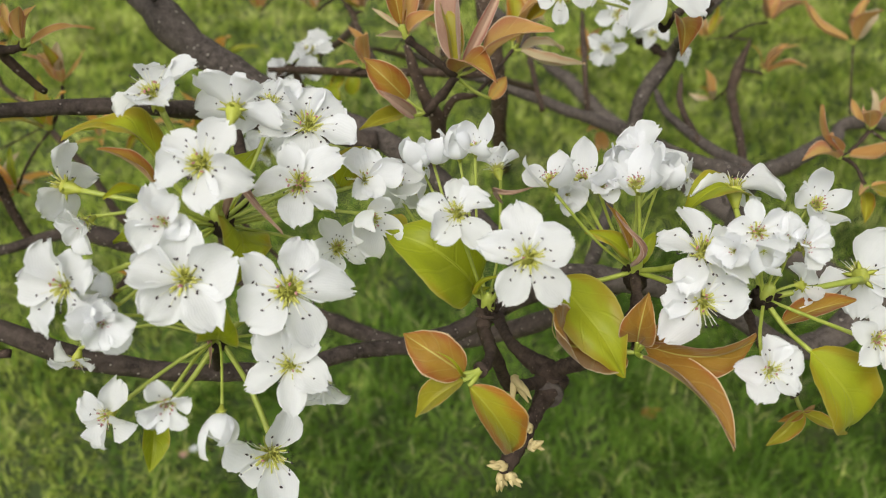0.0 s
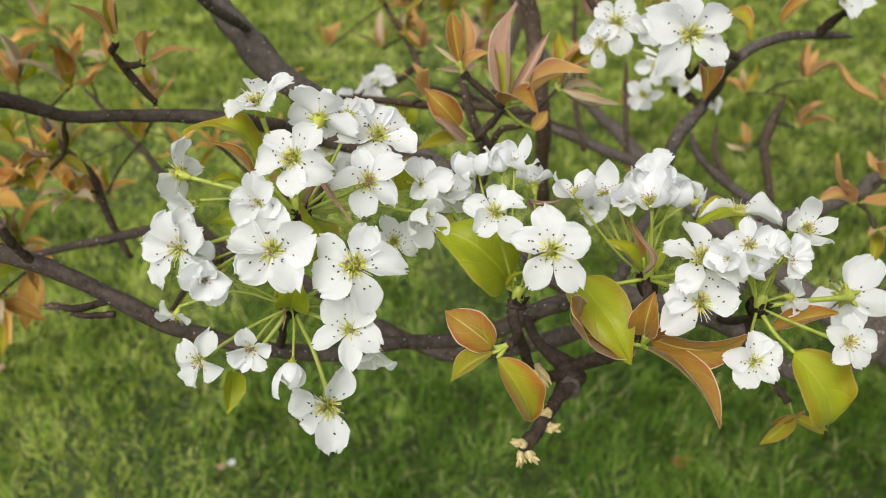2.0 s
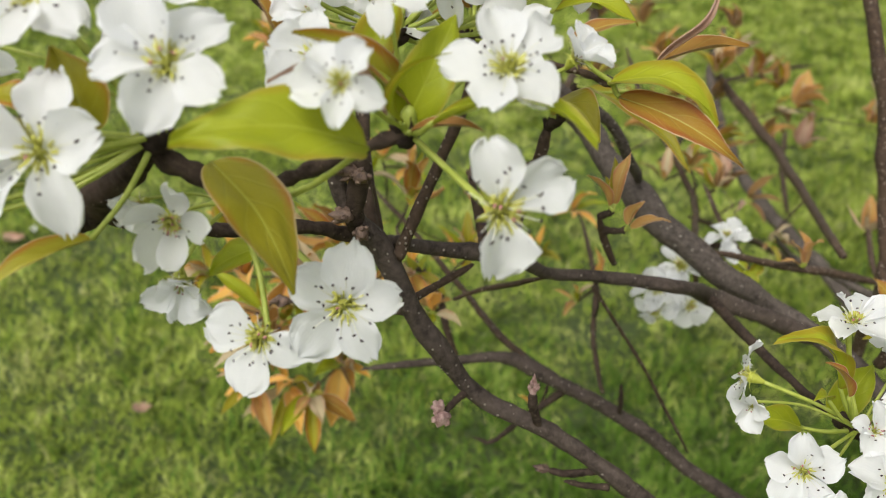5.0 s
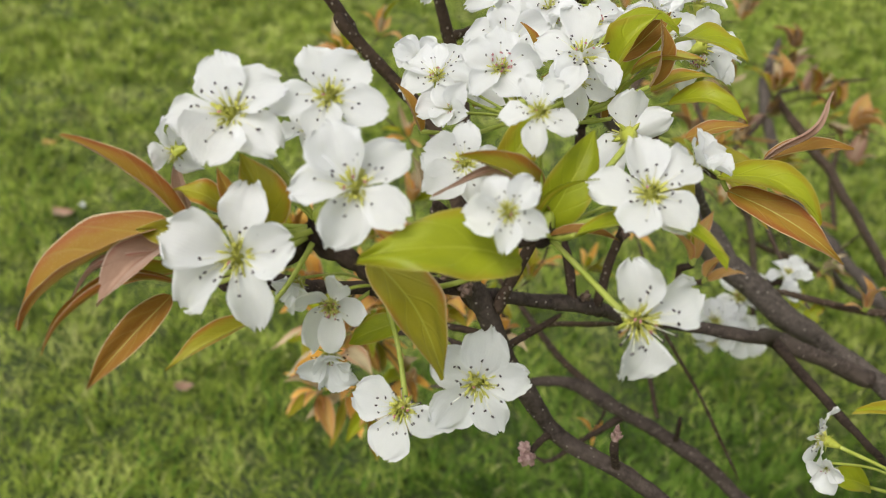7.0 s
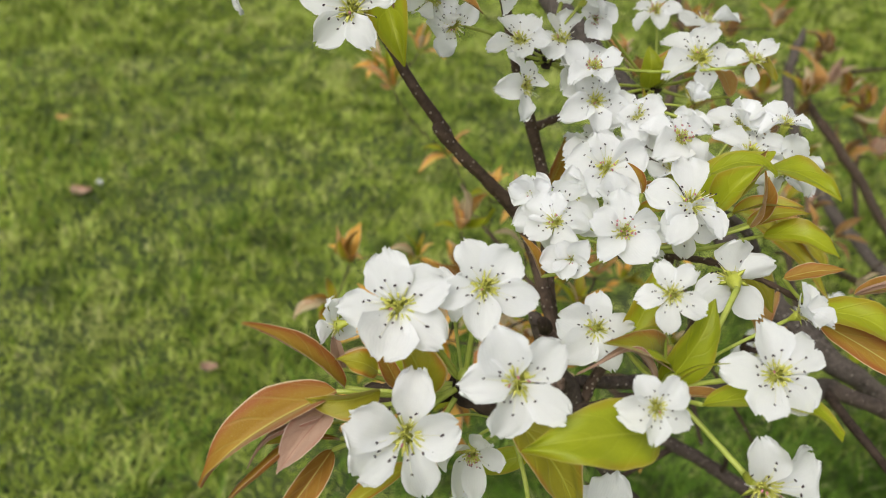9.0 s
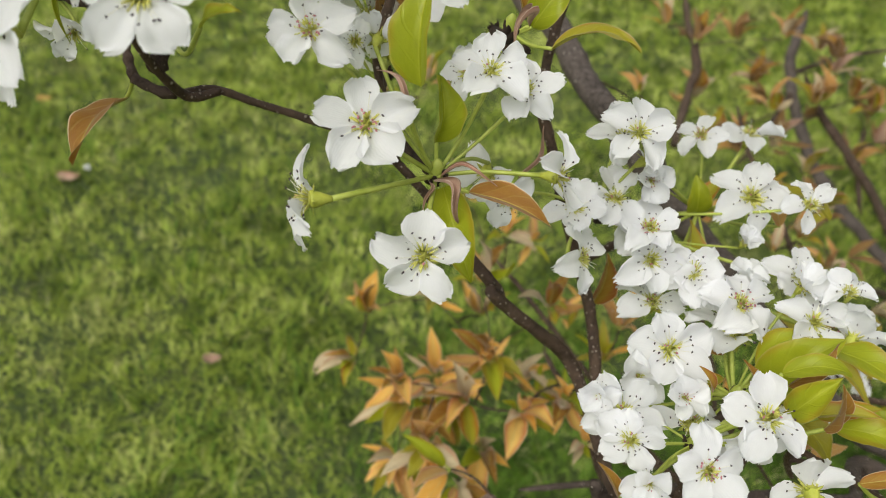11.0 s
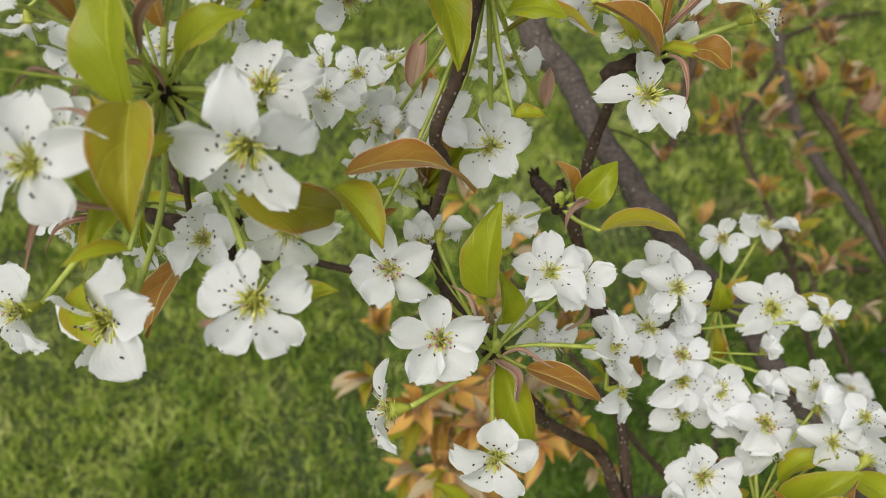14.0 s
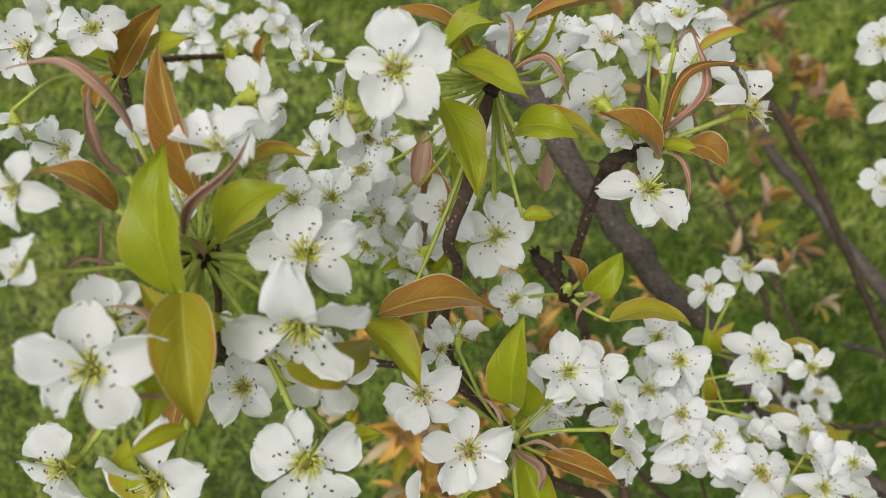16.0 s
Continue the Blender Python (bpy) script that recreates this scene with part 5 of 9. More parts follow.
leaf(c, (0.0311, 0.1997, 0.9781), (0.0500, 0.1706, 0.9646), (0.0565, -0.5942, 0.8023), 0.52, "green", "flat", 2)
leaf_stalk(c, (0.0311, 0.1997, 0.9781))
c = blossom_cluster((0.0976, 0.1959, 0.9729), "truss of pear flowers on long green stalks", 132, 0.003)
flower(c, (0.0942, 0.2313, 0.9905), (-0.0501, 0.7203, 0.6919), 0.0158, "worn", 151, 133)
flower(c, (0.0858, 0.1899, 1.0044), (-0.1114, -0.6787, 0.7259), 0.0093, "rosy_open", 34, 134)
flower(c, (0.0982, 0.1853, 1.0027), (0.2292, -0.6554, 0.7197), 0.0084, "rosy", 9, 135)
flower(c, (0.1137, 0.2139, 0.9963), (0.2083, -0.5297, 0.8222), 0.0098, "half", 56, 136)
flower(c, (0.0847, 0.1806, 1.0053), (-0.1960, -0.8674, 0.4573), 0.0075, "bud", 31, 137)
flower(c, (0.0777, 0.1827, 1.0036), (-0.5633, -0.6559, 0.5025), 0.0075, "cup", 6, 138)
flower(c, (0.0949, 0.1884, 1.0026), (-0.4745, -0.2850, 0.8329), 0.0075, "cup", 53, 139)
flower(c, (0.1354, 0.2105, 0.9690), (0.4155, 0.7703, -0.4837), 0.0162, "worn", 101, 140)
flower(c, (0.1178, 0.1682, 0.9829), (0.2562, -0.7150, 0.6504), 0.0096, "rosy_open", 67, 141)
flower(c, (0.0866, 0.1607, 0.9785), (-0.0423, -0.6283, 0.7768), 0.0110, "open", 102, 142)
flower(c, (0.1072, 0.1947, 0.9795), (0.8565, 0.3552, -0.3745), 0.0079, "worn", 25, 143)
leaf(c, (0.1002, 0.2332, 0.9867), (0.0758, 0.2243, 0.9840), (-0.2015, -0.0192, 0.9793), 0.55, "green", "arched", 0)
leaf_stalk(c, (0.1002, 0.2332, 0.9867))
leaf(c, (0.1055, 0.1748, 0.9708), (0.1241, 0.1691, 0.9393), (0.1045, -0.5922, 0.7990), 0.62, "green", "flat", 1)
leaf_stalk(c, (0.1055, 0.1748, 0.9708))
leaf(c, (0.1035, 0.1909, 0.9667), (0.1245, 0.1918, 0.9755), (0.0102, -0.2363, 0.9716), 0.33, "bronze", "folded", 2)
leaf_stalk(c, (0.1035, 0.1909, 0.9667))
# ---- leaf rosettes near the first trusses ----
c = thing("leaf_tuft", (0.0555, 0.1820, 0.9637), "rosette of bronze and olive young leaves on a spur", "leaves", "leaf tufts on the pear tree")
BASES[c] = Vector((0.0555, 0.1820, 0.9637))
spur(c, (0.0555, 0.1820, 0.9637), 0.002, 147)
leaf(c, (0.0514, 0.1820, 0.9638), (0.0262, 0.1682, 0.9950), (0.2170, -0.3112, 0.9252), 0.5, "bronze", "cupped", 1)
leaf_stalk(c, (0.0514, 0.1820, 0.9638))
leaf(c, (0.0548, 0.1802, 0.9699), (0.0563, 0.1839, 0.9870), (-0.2749, -0.6064, 0.7462), 0.6, "bronze", "folded", 2)
leaf_stalk(c, (0.0548, 0.1802, 0.9699))
leaf(c, (0.0568, 0.1797, 0.9693), (0.0898, 0.1770, 0.9736), (-0.0002, -0.9963, 0.0864), 0.38, "bronze", "arched", 0)
leaf_stalk(c, (0.0568, 0.1797, 0.9693))
leaf(c, (0.0564, 0.1772, 0.9663), (0.0770, 0.1462, 0.9636), (0.5113, -0.2243, 0.8296), 0.3, "bronze", "folded", 1)
leaf_stalk(c, (0.0564, 0.1772, 0.9663))
leaf(c, (0.0560, 0.1797, 0.9693), (0.0616, 0.1816, 0.9794), (0.2895, -0.6070, 0.7401), 0.5, "bronze", "folded", 2)
leaf_stalk(c, (0.0560, 0.1797, 0.9693))
c = thing("leaf_tuft", (0.0058, 0.1609, 0.9793), "small rosette of rust-coloured downy leaves on a spur", "leaves", "leaf tufts on the pear tree")
BASES[c] = Vector((0.0058, 0.1609, 0.9793))
spur(c, (0.0058, 0.1609, 0.9793), 0.002, 153)
leaf(c, (0.0012, 0.1614, 0.9773), (-0.0158, 0.1703, 0.9842), (0.1058, -0.7016, 0.7046), 0.62, "bronze", "flat", 1)
leaf_stalk(c, (0.0012, 0.1614, 0.9773))
leaf(c, (0.0011, 0.1602, 0.9759), (-0.0125, 0.1552, 0.9659), (-0.1977, -0.3107, 0.9297), 0.42, "olive", "folded", 2)
leaf_stalk(c, (0.0011, 0.1602, 0.9759))
leaf(c, (0.0027, 0.1592, 0.9746), (0.0164, 0.1565, 0.9468), (0.2871, -0.5715, 0.7688), 0.42, "olive", "folded", 0)
leaf_stalk(c, (0.0027, 0.1592, 0.9746))
leaf(c, (0.0016, 0.1609, 0.9767), (-0.0067, 0.1603, 0.9877), (0.0083, -0.5569, 0.8306), 0.13, "green", "rolled", 1)
leaf_stalk(c, (0.0016, 0.1609, 0.9767))
c = thing("leaf_tuft", (0.0152, 0.1790, 0.9050), "pale bud scales at the end of a shoot", "leaves", "leaf tufts on the pear tree")
BASES[c] = Vector((0.0152, 0.1790, 0.9050))
spur(c, (0.0152, 0.1790, 0.9050), 0.002, 158)
for k, (place, way, long) in enumerate((((0.0262, 0.1910, 0.9150), (-0.6, -0.5, 0.3), 0.0060), ((0.0262, 0.1850, 0.9110), (0.45, -0.3, 0.8), 0.0085), ((0.0165, 0.1790, 0.9085), (-0.9, -0.2, 0.3), 0.0070), ((0.0150, 0.1785, 0.9030), (0.1, -0.2, -1.0), 0.0078), ((0.0180, 0.1785, 0.9040), (0.8, -0.4, -0.8), 0.0070))):
    resting_bud(c, place, way, long, 0.0032, SCALE, 20 + k)
c = thing("leaf_tuft", (0.0209, 0.1958, 0.9342), "pale bud scales on a spur", "leaves", "leaf tufts on the pear tree")
BASES[c] = Vector((0.0209, 0.1958, 0.9342))
spur(c, (0.0209, 0.1958, 0.9342), 0.002, 159)
bud_scales(c, (0.0199, 0.1925, 0.9380), (0.4643, -0.8383, -0.2859), 7, 4, 0.007)
c = thing("leaf_tuft", (0.1229, 0.1990, 0.9213), "small downy young leaves", "leaves", "leaf tufts on the pear tree")
BASES[c] = Vector((0.1229, 0.1990, 0.9213))
spur(c, (0.1229, 0.1990, 0.9213), 0.002, 160)
leaf(c, (0.1243, 0.1935, 0.9187), (0.1109, 0.1859, 0.9097), (0.0558, -0.6208, 0.7819), 0.34, "olive", "folded", 2)
leaf_stalk(c, (0.1243, 0.1935, 0.9187))
leaf(c, (0.1243, 0.1935, 0.9187), (0.1151, 0.1912, 0.9166), (0.0558, -0.6208, 0.7819), 0.34, "bronze", "folded", 0)
leaf_stalk(c, (0.1243, 0.1935, 0.9187))
leaf(c, (0.1243, 0.1935, 0.9187), (0.1289, 0.1954, 0.9207), (0.0558, -0.6208, 0.7819), 0.34, "russet", "folded", 1)
leaf_stalk(c, (0.1243, 0.1935, 0.9187))
leaf(c, (0.1243, 0.1935, 0.9187), (0.1367, 0.1907, 0.9130), (0.0558, -0.6208, 0.7819), 0.34, "olive", "folded", 2)
leaf_stalk(c, (0.1243, 0.1935, 0.9187))
# ---- blossom behind the first limb ----
c = blossom_cluster((-0.0806, 0.4467, 0.9331), "small truss of white flowers behind the limb", 165, 0.003)
flower(c, (-0.0834, 0.4458, 0.9407), (-0.2166, -0.1728, 0.9608), 0.0150, "open", 26, 166)
flower(c, (-0.1007, 0.4444, 0.9296), (-0.4699, -0.7417, 0.4787), 0.0102, "cup", 1, 167)
flower(c, (-0.0843, 0.4341, 0.9325), (0.3734, -0.5736, 0.7291), 0.0116, "cup", 48, 168)
leaf(c, (-0.0677, 0.4184, 0.9300), (-0.0612, 0.4250, 0.9379), (0.0077, -0.6324, 0.7746), 0.6, "green", "flat", 1)
leaf_stalk(c, (-0.0677, 0.4184, 0.9300))
leaf(c, (-0.0710, 0.4204, 0.9325), (-0.0646, 0.4122, 0.9224), (0.0077, -0.6324, 0.7746), 0.6, "green", "flat", 2)
leaf_stalk(c, (-0.0710, 0.4204, 0.9325))
c = blossom_cluster((0.0913, 0.3356, 1.0045), "truss of white flowers on an arching branch", 171, 0.003)
flower(c, (0.0822, 0.3143, 1.0311), (0.0260, -0.7928, 0.6089), 0.0198, "open", 98, 172)
flower(c, (0.0537, 0.3448, 1.0241), (-0.2300, -0.7510, 0.6189), 0.0151, "open", 75, 173)
flower(c, (0.0692, 0.3402, 1.0392), (0.2649, -0.4235, 0.8663), 0.0132, "cup", 42, 174)
flower(c, (0.0699, 0.3455, 1.0205), (-0.1551, -0.8902, 0.4282), 0.0101, "cup", 17, 175)
flower(c, (0.0463, 0.3396, 1.0155), (-0.5867, -0.7302, 0.3502), 0.0115, "worn", 64, 176)
leaf(c, (0.1023, 0.3517, 1.0259), (0.1169, 0.3370, 1.0204), (0.3298, -0.3432, 0.8794), 0.6, "olive", "arched", 0)
leaf(c, (0.0983, 0.3372, 1.0057), (0.0964, 0.3195, 0.9982), (0.0641, -0.6911, 0.7199), 0.6, "bronze", "folded", 1)
leaf_stalk(c, (0.0983, 0.3372, 1.0057))
leaf(c, (0.0806, 0.3395, 1.0114), (0.0841, 0.3271, 1.0107), (0.0558, -0.6208, 0.7819), 0.6, "olive", "flat", 2)
leaf_stalk(c, (0.0806, 0.3395, 1.0114))
leaf(c, (0.1478, 0.3939, 1.0100), (0.1646, 0.3939, 1.0252), (0.0212, -0.3149, 0.9489), 0.35, "bronze", "arched", 0)
c = blossom_cluster((0.1177, 0.4730, 0.9347), "small far truss of white flowers", 181, 0.003)
flower(c, (0.1004, 0.4619, 0.9550), (-0.1606, -0.8209, 0.5481), 0.0134, "open", 58, 182)
flower(c, (0.1229, 0.4657, 0.9400), (-0.0468, -0.5536, 0.8315), 0.0117, "open", 33, 183)
flower(c, (0.0945, 0.4596, 0.9353), (-0.3176, -0.9440, 0.0894), 0.0117, "open", 8, 184)
flower(c, (0.1408, 0.4609, 0.9308), (0.4998, -0.5480, 0.6707), 0.0088, "open", 55, 185)
flower(c, (0.1082, 0.4603, 0.9519), (-0.0606, -0.6667, 0.7428), 0.0105, "cup", 30, 186)
c = blossom_cluster((0.1891, 0.4117, 1.0123), "white flowers at the end of a branch", 187, 0.003)
flower(c, (0.1815, 0.4052, 1.0200), (0.0599, -0.4906, 0.8693), 0.0158, "open", 52, 188)
c = blossom_cluster((-0.0853, 0.4628, 0.8703), "small truss of white flowers behind the forked limb", 189, 0.003)
flower(c, (-0.1037, 0.4671, 0.9001), (-0.1358, -0.5501, 0.8240), 0.0192, "open", 2, 190)
flower(c, (-0.1191, 0.4460, 0.8902), (-0.0209, -0.5807, 0.8138), 0.0179, "open", 49, 191)
flower(c, (-0.1172, 0.4386, 0.8781), (-0.1520, -0.9867, 0.0581), 0.0159, "worn", 24, 192)
flower(c, (-0.0952, 0.4458, 0.8823), (0.3796, -0.7059, 0.5980), 0.0179, "open", 71, 193)
flower(c, (-0.1077, 0.4586, 0.8883), (0.3962, -0.7730, 0.4955), 0.0121, "cup", 46, 194)
leaf(c, (-0.0654, 0.4721, 0.8983), (-0.0607, 0.4807, 0.9108), (0.0984, -0.6377, 0.7640), 0.6, "green", "flat", 0)
# ---- blossom over the fork ----
c = blossom_cluster((-0.2833, 0.1191, 1.1148), "truss of four wide-open white pear flowers with bronze leaves", 196, 0.003)
flower(c, (-0.3012, 0.1083, 1.1483), (0.1039, -0.7342, 0.6709), 0.0162, "open", 118, 197)
flower(c, (-0.2809, 0.1192, 1.1525), (0.1924, -0.6871, 0.7006), 0.0135, "open", 124, 198)
flower(c, (-0.2664, 0.0998, 1.1405), (0.1878, -0.7589, 0.6236), 0.0148, "open", 115, 199)
flower(c, (-0.2920, 0.0902, 1.1214), (0.1382, -0.8214, 0.5533), 0.0168, "open", 157, 200)
flower(c, (-0.3197, 0.1110, 1.1334), (-0.8782, -0.1157, -0.4641), 0.0085, "worn", 15, 201)
flower(c, (-0.2920, 0.1320, 1.1355), (0.0847, -0.5308, 0.8433), 0.0089, "open", 62, 202)
leaf(c, (-0.2920, 0.1072, 1.1184), (-0.3017, 0.1113, 1.1364), (0.4810, -0.5432, 0.6881), 0.55, "olive", "folded", 2)
leaf_stalk(c, (-0.2920, 0.1072, 1.1184))
leaf(c, (-0.3153, 0.1057, 1.1151), (-0.3403, 0.0961, 1.1407), (0.1624, -0.0701, 0.9842), 0.2, "bronze", "folded", 0)
leaf_stalk(c, (-0.3153, 0.1057, 1.1151))
leaf(c, (-0.3161, 0.1013, 1.1178), (-0.3474, 0.0741, 1.0965), (-0.2950, -0.3465, 0.8904), 0.3, "bronze", "folded", 1)
leaf_stalk(c, (-0.3161, 0.1013, 1.1178))
leaf(c, (-0.3166, 0.0984, 1.1138), (-0.3242, 0.0784, 1.1053), (0.2049, -0.2110, 0.9558), 0.42, "pink", "folded", 2)
leaf_stalk(c, (-0.3166, 0.0984, 1.1138))
leaf(c, (-0.3136, 0.0975, 1.1025), (-0.3390, 0.0720, 1.0920), (-0.0201, -0.2038, 0.9788), 0.13, "bronze", "rolled", 0)
leaf_stalk(c, (-0.3136, 0.0975, 1.1025))
leaf(c, (-0.3152, 0.0952, 1.0997), (-0.3253, 0.0704, 1.0852), (0.3929, -0.4920, 0.7769), 0.26, "bronze", "folded", 1)
leaf_stalk(c, (-0.3152, 0.0952, 1.0997))
leaf(c, (-0.2936, 0.1020, 1.0935), (-0.3099, 0.0814, 1.0869), (0.0017, -0.2753, 0.9614), 0.22, "olive", "folded", 2)
leaf_stalk(c, (-0.2936, 0.1020, 1.0935))
leaf(c, (-0.3042, 0.1047, 1.1187), (-0.3223, 0.0944, 1.1188), (0.4373, -0.8553, 0.2779), 0.42, "olive", "folded", 0)
leaf_stalk(c, (-0.3042, 0.1047, 1.1187))
leaf(c, (-0.3072, 0.1108, 1.1197), (-0.3181, 0.1061, 1.1255), (0.0442, -0.4100, 0.9110), 0.6, "olive", "flat", 1)
leaf_stalk(c, (-0.3072, 0.1108, 1.1197))
leaf(c, (-0.3181, 0.1026, 1.1025), (-0.3345, 0.0906, 1.0995), (0.0442, -0.4100, 0.9110), 0.32, "olive", "flat", 2)
leaf_stalk(c, (-0.3181, 0.1026, 1.1025))
leaf(c, (-0.3001, 0.1101, 1.1163), (-0.3089, 0.1119, 1.1308), (0.1407, -0.6910, 0.7091), 0.3, "bronze", "folded", 0)
leaf_stalk(c, (-0.3001, 0.1101, 1.1163))
leaf(c, (-0.3151, 0.1012, 1.1084), (-0.3341, 0.0800, 1.1019), (-0.0201, -0.2038, 0.9788), 0.13, "pink", "rolled", 1)
leaf_stalk(c, (-0.3151, 0.1012, 1.1084))
leaf(c, (-0.3185, 0.1119, 1.1161), (-0.3221, 0.1139, 1.1292), (0.1407, -0.6910, 0.7091), 0.3, "pink", "folded", 2)
leaf_stalk(c, (-0.3185, 0.1119, 1.1161))
c = blossom_cluster((-0.2680, 0.1256, 1.0957), "drooping truss of white pear flowers under broad green leaves", 216, 0.003)
flower(c, (-0.2536, 0.1057, 1.0706), (0.0774, -0.9018, 0.4252), 0.0138, "three", 172, 217)
flower(c, (-0.2353, 0.1161, 1.0776), (0.3226, -0.8488, 0.4189), 0.0159, "open", 79, 218)
flower(c, (-0.2766, 0.1093, 1.0975), (0.3580, -0.9245, 0.1308), 0.0098, "half", 69, 219)
flower(c, (-0.2775, 0.1110, 1.0790), (0.3567, -0.8848, -0.2999), 0.0112, "cup", 44, 220)
flower(c, (-0.2893, 0.1175, 1.0959), (-0.0614, -0.9981, -0.0110), 0.0075, "cup", 19, 221)
leaf(c, (-0.2673, 0.1148, 1.1122), (-0.2412, 0.0999, 1.0909), (0.5601, -0.4349, 0.7051), 0.44, "olive", "flat", 0)
leaf_stalk(c, (-0.2673, 0.1148, 1.1122))
leaf(c, (-0.2282, 0.1110, 1.1238), (-0.2604, 0.0879, 1.1310), (0.15, -0.50, 0.85), 0.43, "green", "flat", 1)
leaf_stalk(c, (-0.2282, 0.1110, 1.1238))
leaf(c, (-0.2605, 0.1265, 1.0840), (-0.2765, 0.1230, 1.0735), (0.0933, -0.5576, 0.8249), 0.42, "green", "flat", 2)
leaf_stalk(c, (-0.2605, 0.1265, 1.0840))
c = blossom_cluster((-0.2255, 0.1349, 1.1183), "truss of white pear flowers with broad yellow-green leaves", 225, 0.003)
flower(c, (-0.2321, 0.1361, 1.1513), (0.0915, -0.7010, 0.7073), 0.0101, "open", 119, 226)
flower(c, (-0.2317, 0.1039, 1.1400), (0.0672, -0.7760, 0.6272), 0.0098, "open", 130, 227)
flower(c, (-0.2015, 0.1269, 1.1399), (0.0652, -0.6280, 0.7755), 0.0138, "open", 110, 228)
flower(c, (-0.1982, 0.1102, 1.1146), (0.4629, -0.7860, 0.4098), 0.0166, "droop", 95, 229)
flower(c, (-0.2094, 0.1786, 1.1316), (-0.1461, 0.9746, -0.1699), 0.0149, "worn", 82, 230)
flower(c, (-0.1894, 0.1676, 1.1314), (0.5540, -0.2032, 0.8074), 0.0094, "cup", 57, 231)
flower(c, (-0.2495, 0.1364, 1.1330), (-0.0315, -0.7910, 0.6110), 0.0120, "open", 94, 232)
leaf(c, (-0.2266, 0.1353, 1.1194), (-0.2182, 0.1482, 1.1442), (0.3770, -0.5251, 0.7629), 0.45, "green", "flat", 2)
leaf_stalk(c, (-0.2266, 0.1353, 1.1194))
leaf(c, (-0.2170, 0.1231, 1.1265), (-0.1804, 0.1235, 1.1293), (-0.0883, 0.1144, 0.9895), 0.32, "green", "arched", 0)
leaf_stalk(c, (-0.2170, 0.1231, 1.1265))
leaf(c, (-0.2237, 0.1305, 1.1204), (-0.2063, 0.1307, 1.1237), (-0.0418, -0.1311, 0.9905), 0.22, "bronze", "folded", 1)
leaf_stalk(c, (-0.2237, 0.1305, 1.1204))
leaf(c, (-0.2283, 0.1410, 1.1192), (-0.2449, 0.1297, 1.1352), (0.2049, -0.2110, 0.9558), 0.45, "green", "arched", 2)
leaf_stalk(c, (-0.2283, 0.1410, 1.1192))
leaf(c, (-0.2298, 0.1311, 1.1232), (-0.2522, 0.1149, 1.1341), (-0.0418, -0.1311, 0.9905), 0.13, "pink", "rolled", 0)
leaf_stalk(c, (-0.2298, 0.1311, 1.1232))
leaf(c, (-0.2286, 0.1419, 1.1206), (-0.2465, 0.1176, 1.1451), (0.3719, -0.3780, 0.8478), 0.28, "olive", "folded", 1)
leaf_stalk(c, (-0.2286, 0.1419, 1.1206))
leaf(c, (-0.2407, 0.1379, 1.1278), (-0.2350, 0.1574, 1.1452), (0.4055, -0.5856, 0.7019), 0.4, "green", "flat", 2)
leaf_stalk(c, (-0.2407, 0.1379, 1.1278))
leaf(c, (-0.2257, 0.1313, 1.1222), (-0.2149, 0.1233, 1.1428), (0.0831, -0.5277, 0.8454), 0.13, "green", "rolled", 0)
leaf_stalk(c, (-0.2257, 0.1313, 1.1222))
c = thing("leaf_tuft", (-0.1784, 0.1915, 1.1184), "bronze and olive leaves round a spur", "leaves", "leaf tufts on the pear tree")
BASES[c] = Vector((-0.1784, 0.1915, 1.1184))
spur(c, (-0.1784, 0.1915, 1.1184), 0.002, 242)
leaf(c, (-0.1795, 0.1892, 1.1190), (-0.1478, 0.1812, 1.1147), (0.1155, -0.3058, 0.9451), 0.42, "green", "arched", 0)
leaf_stalk(c, (-0.1795, 0.1892, 1.1190))
leaf(c, (-0.1759, 0.1877, 1.1156), (-0.1391, 0.1763, 1.1047), (-0.0912, -0.6462, 0.7577), 0.25, "bronze", "arched", 1)
leaf_stalk(c, (-0.1759, 0.1877, 1.1156))
leaf(c, (-0.1671, 0.1957, 1.1242), (-0.1421, 0.2002, 1.1313), (-0.0201, -0.2038, 0.9788), 0.25, "bronze", "folded", 2)
leaf_stalk(c, (-0.1671, 0.1957, 1.1242))
leaf(c, (-0.1671, 0.1957, 1.1242), (-0.1516, 0.2079, 1.1457), (0.3929, -0.4920, 0.7769), 0.13, "pink", "rolled", 0)
leaf_stalk(c, (-0.1671, 0.1957, 1.1242))
leaf(c, (-0.1924, 0.1877, 1.1301), (-0.1747, 0.1902, 1.1368), (0.0202, -0.3347, 0.9421), 0.3, "bronze", "flat", 1)
leaf_stalk(c, (-0.1924, 0.1877, 1.1301))
c = blossom_cluster((-0.2448, 0.1929, 1.1246), "truss of white pear flowers with pink anthers", 248, 0.003)
flower(c, (-0.2691, 0.1756, 1.1403), (-0.2659, -0.4842, 0.8336), 0.0114, "open", 39, 249)
flower(c, (-0.2478, 0.1621, 1.1510), (0.0506, -0.4933, 0.8684), 0.0125, "rosy_open", 100, 250)
flower(c, (-0.2611, 0.1640, 1.1356), (-0.1520, -0.8482, 0.5075), 0.0097, "cup", 61, 251)
flower(c, (-0.2805, 0.1925, 1.1387), (-0.0835, -0.7533, 0.6524), 0.0088, "cup", 36, 252)
flower(c, (-0.2279, 0.1895, 1.1496), (0.1186, -0.5698, 0.8132), 0.0149, "worn", 99, 253)
flower(c, (-0.2282, 0.1889, 1.1425), (0.2572, -0.9428, 0.2119), 0.0119, "open", 58, 254)
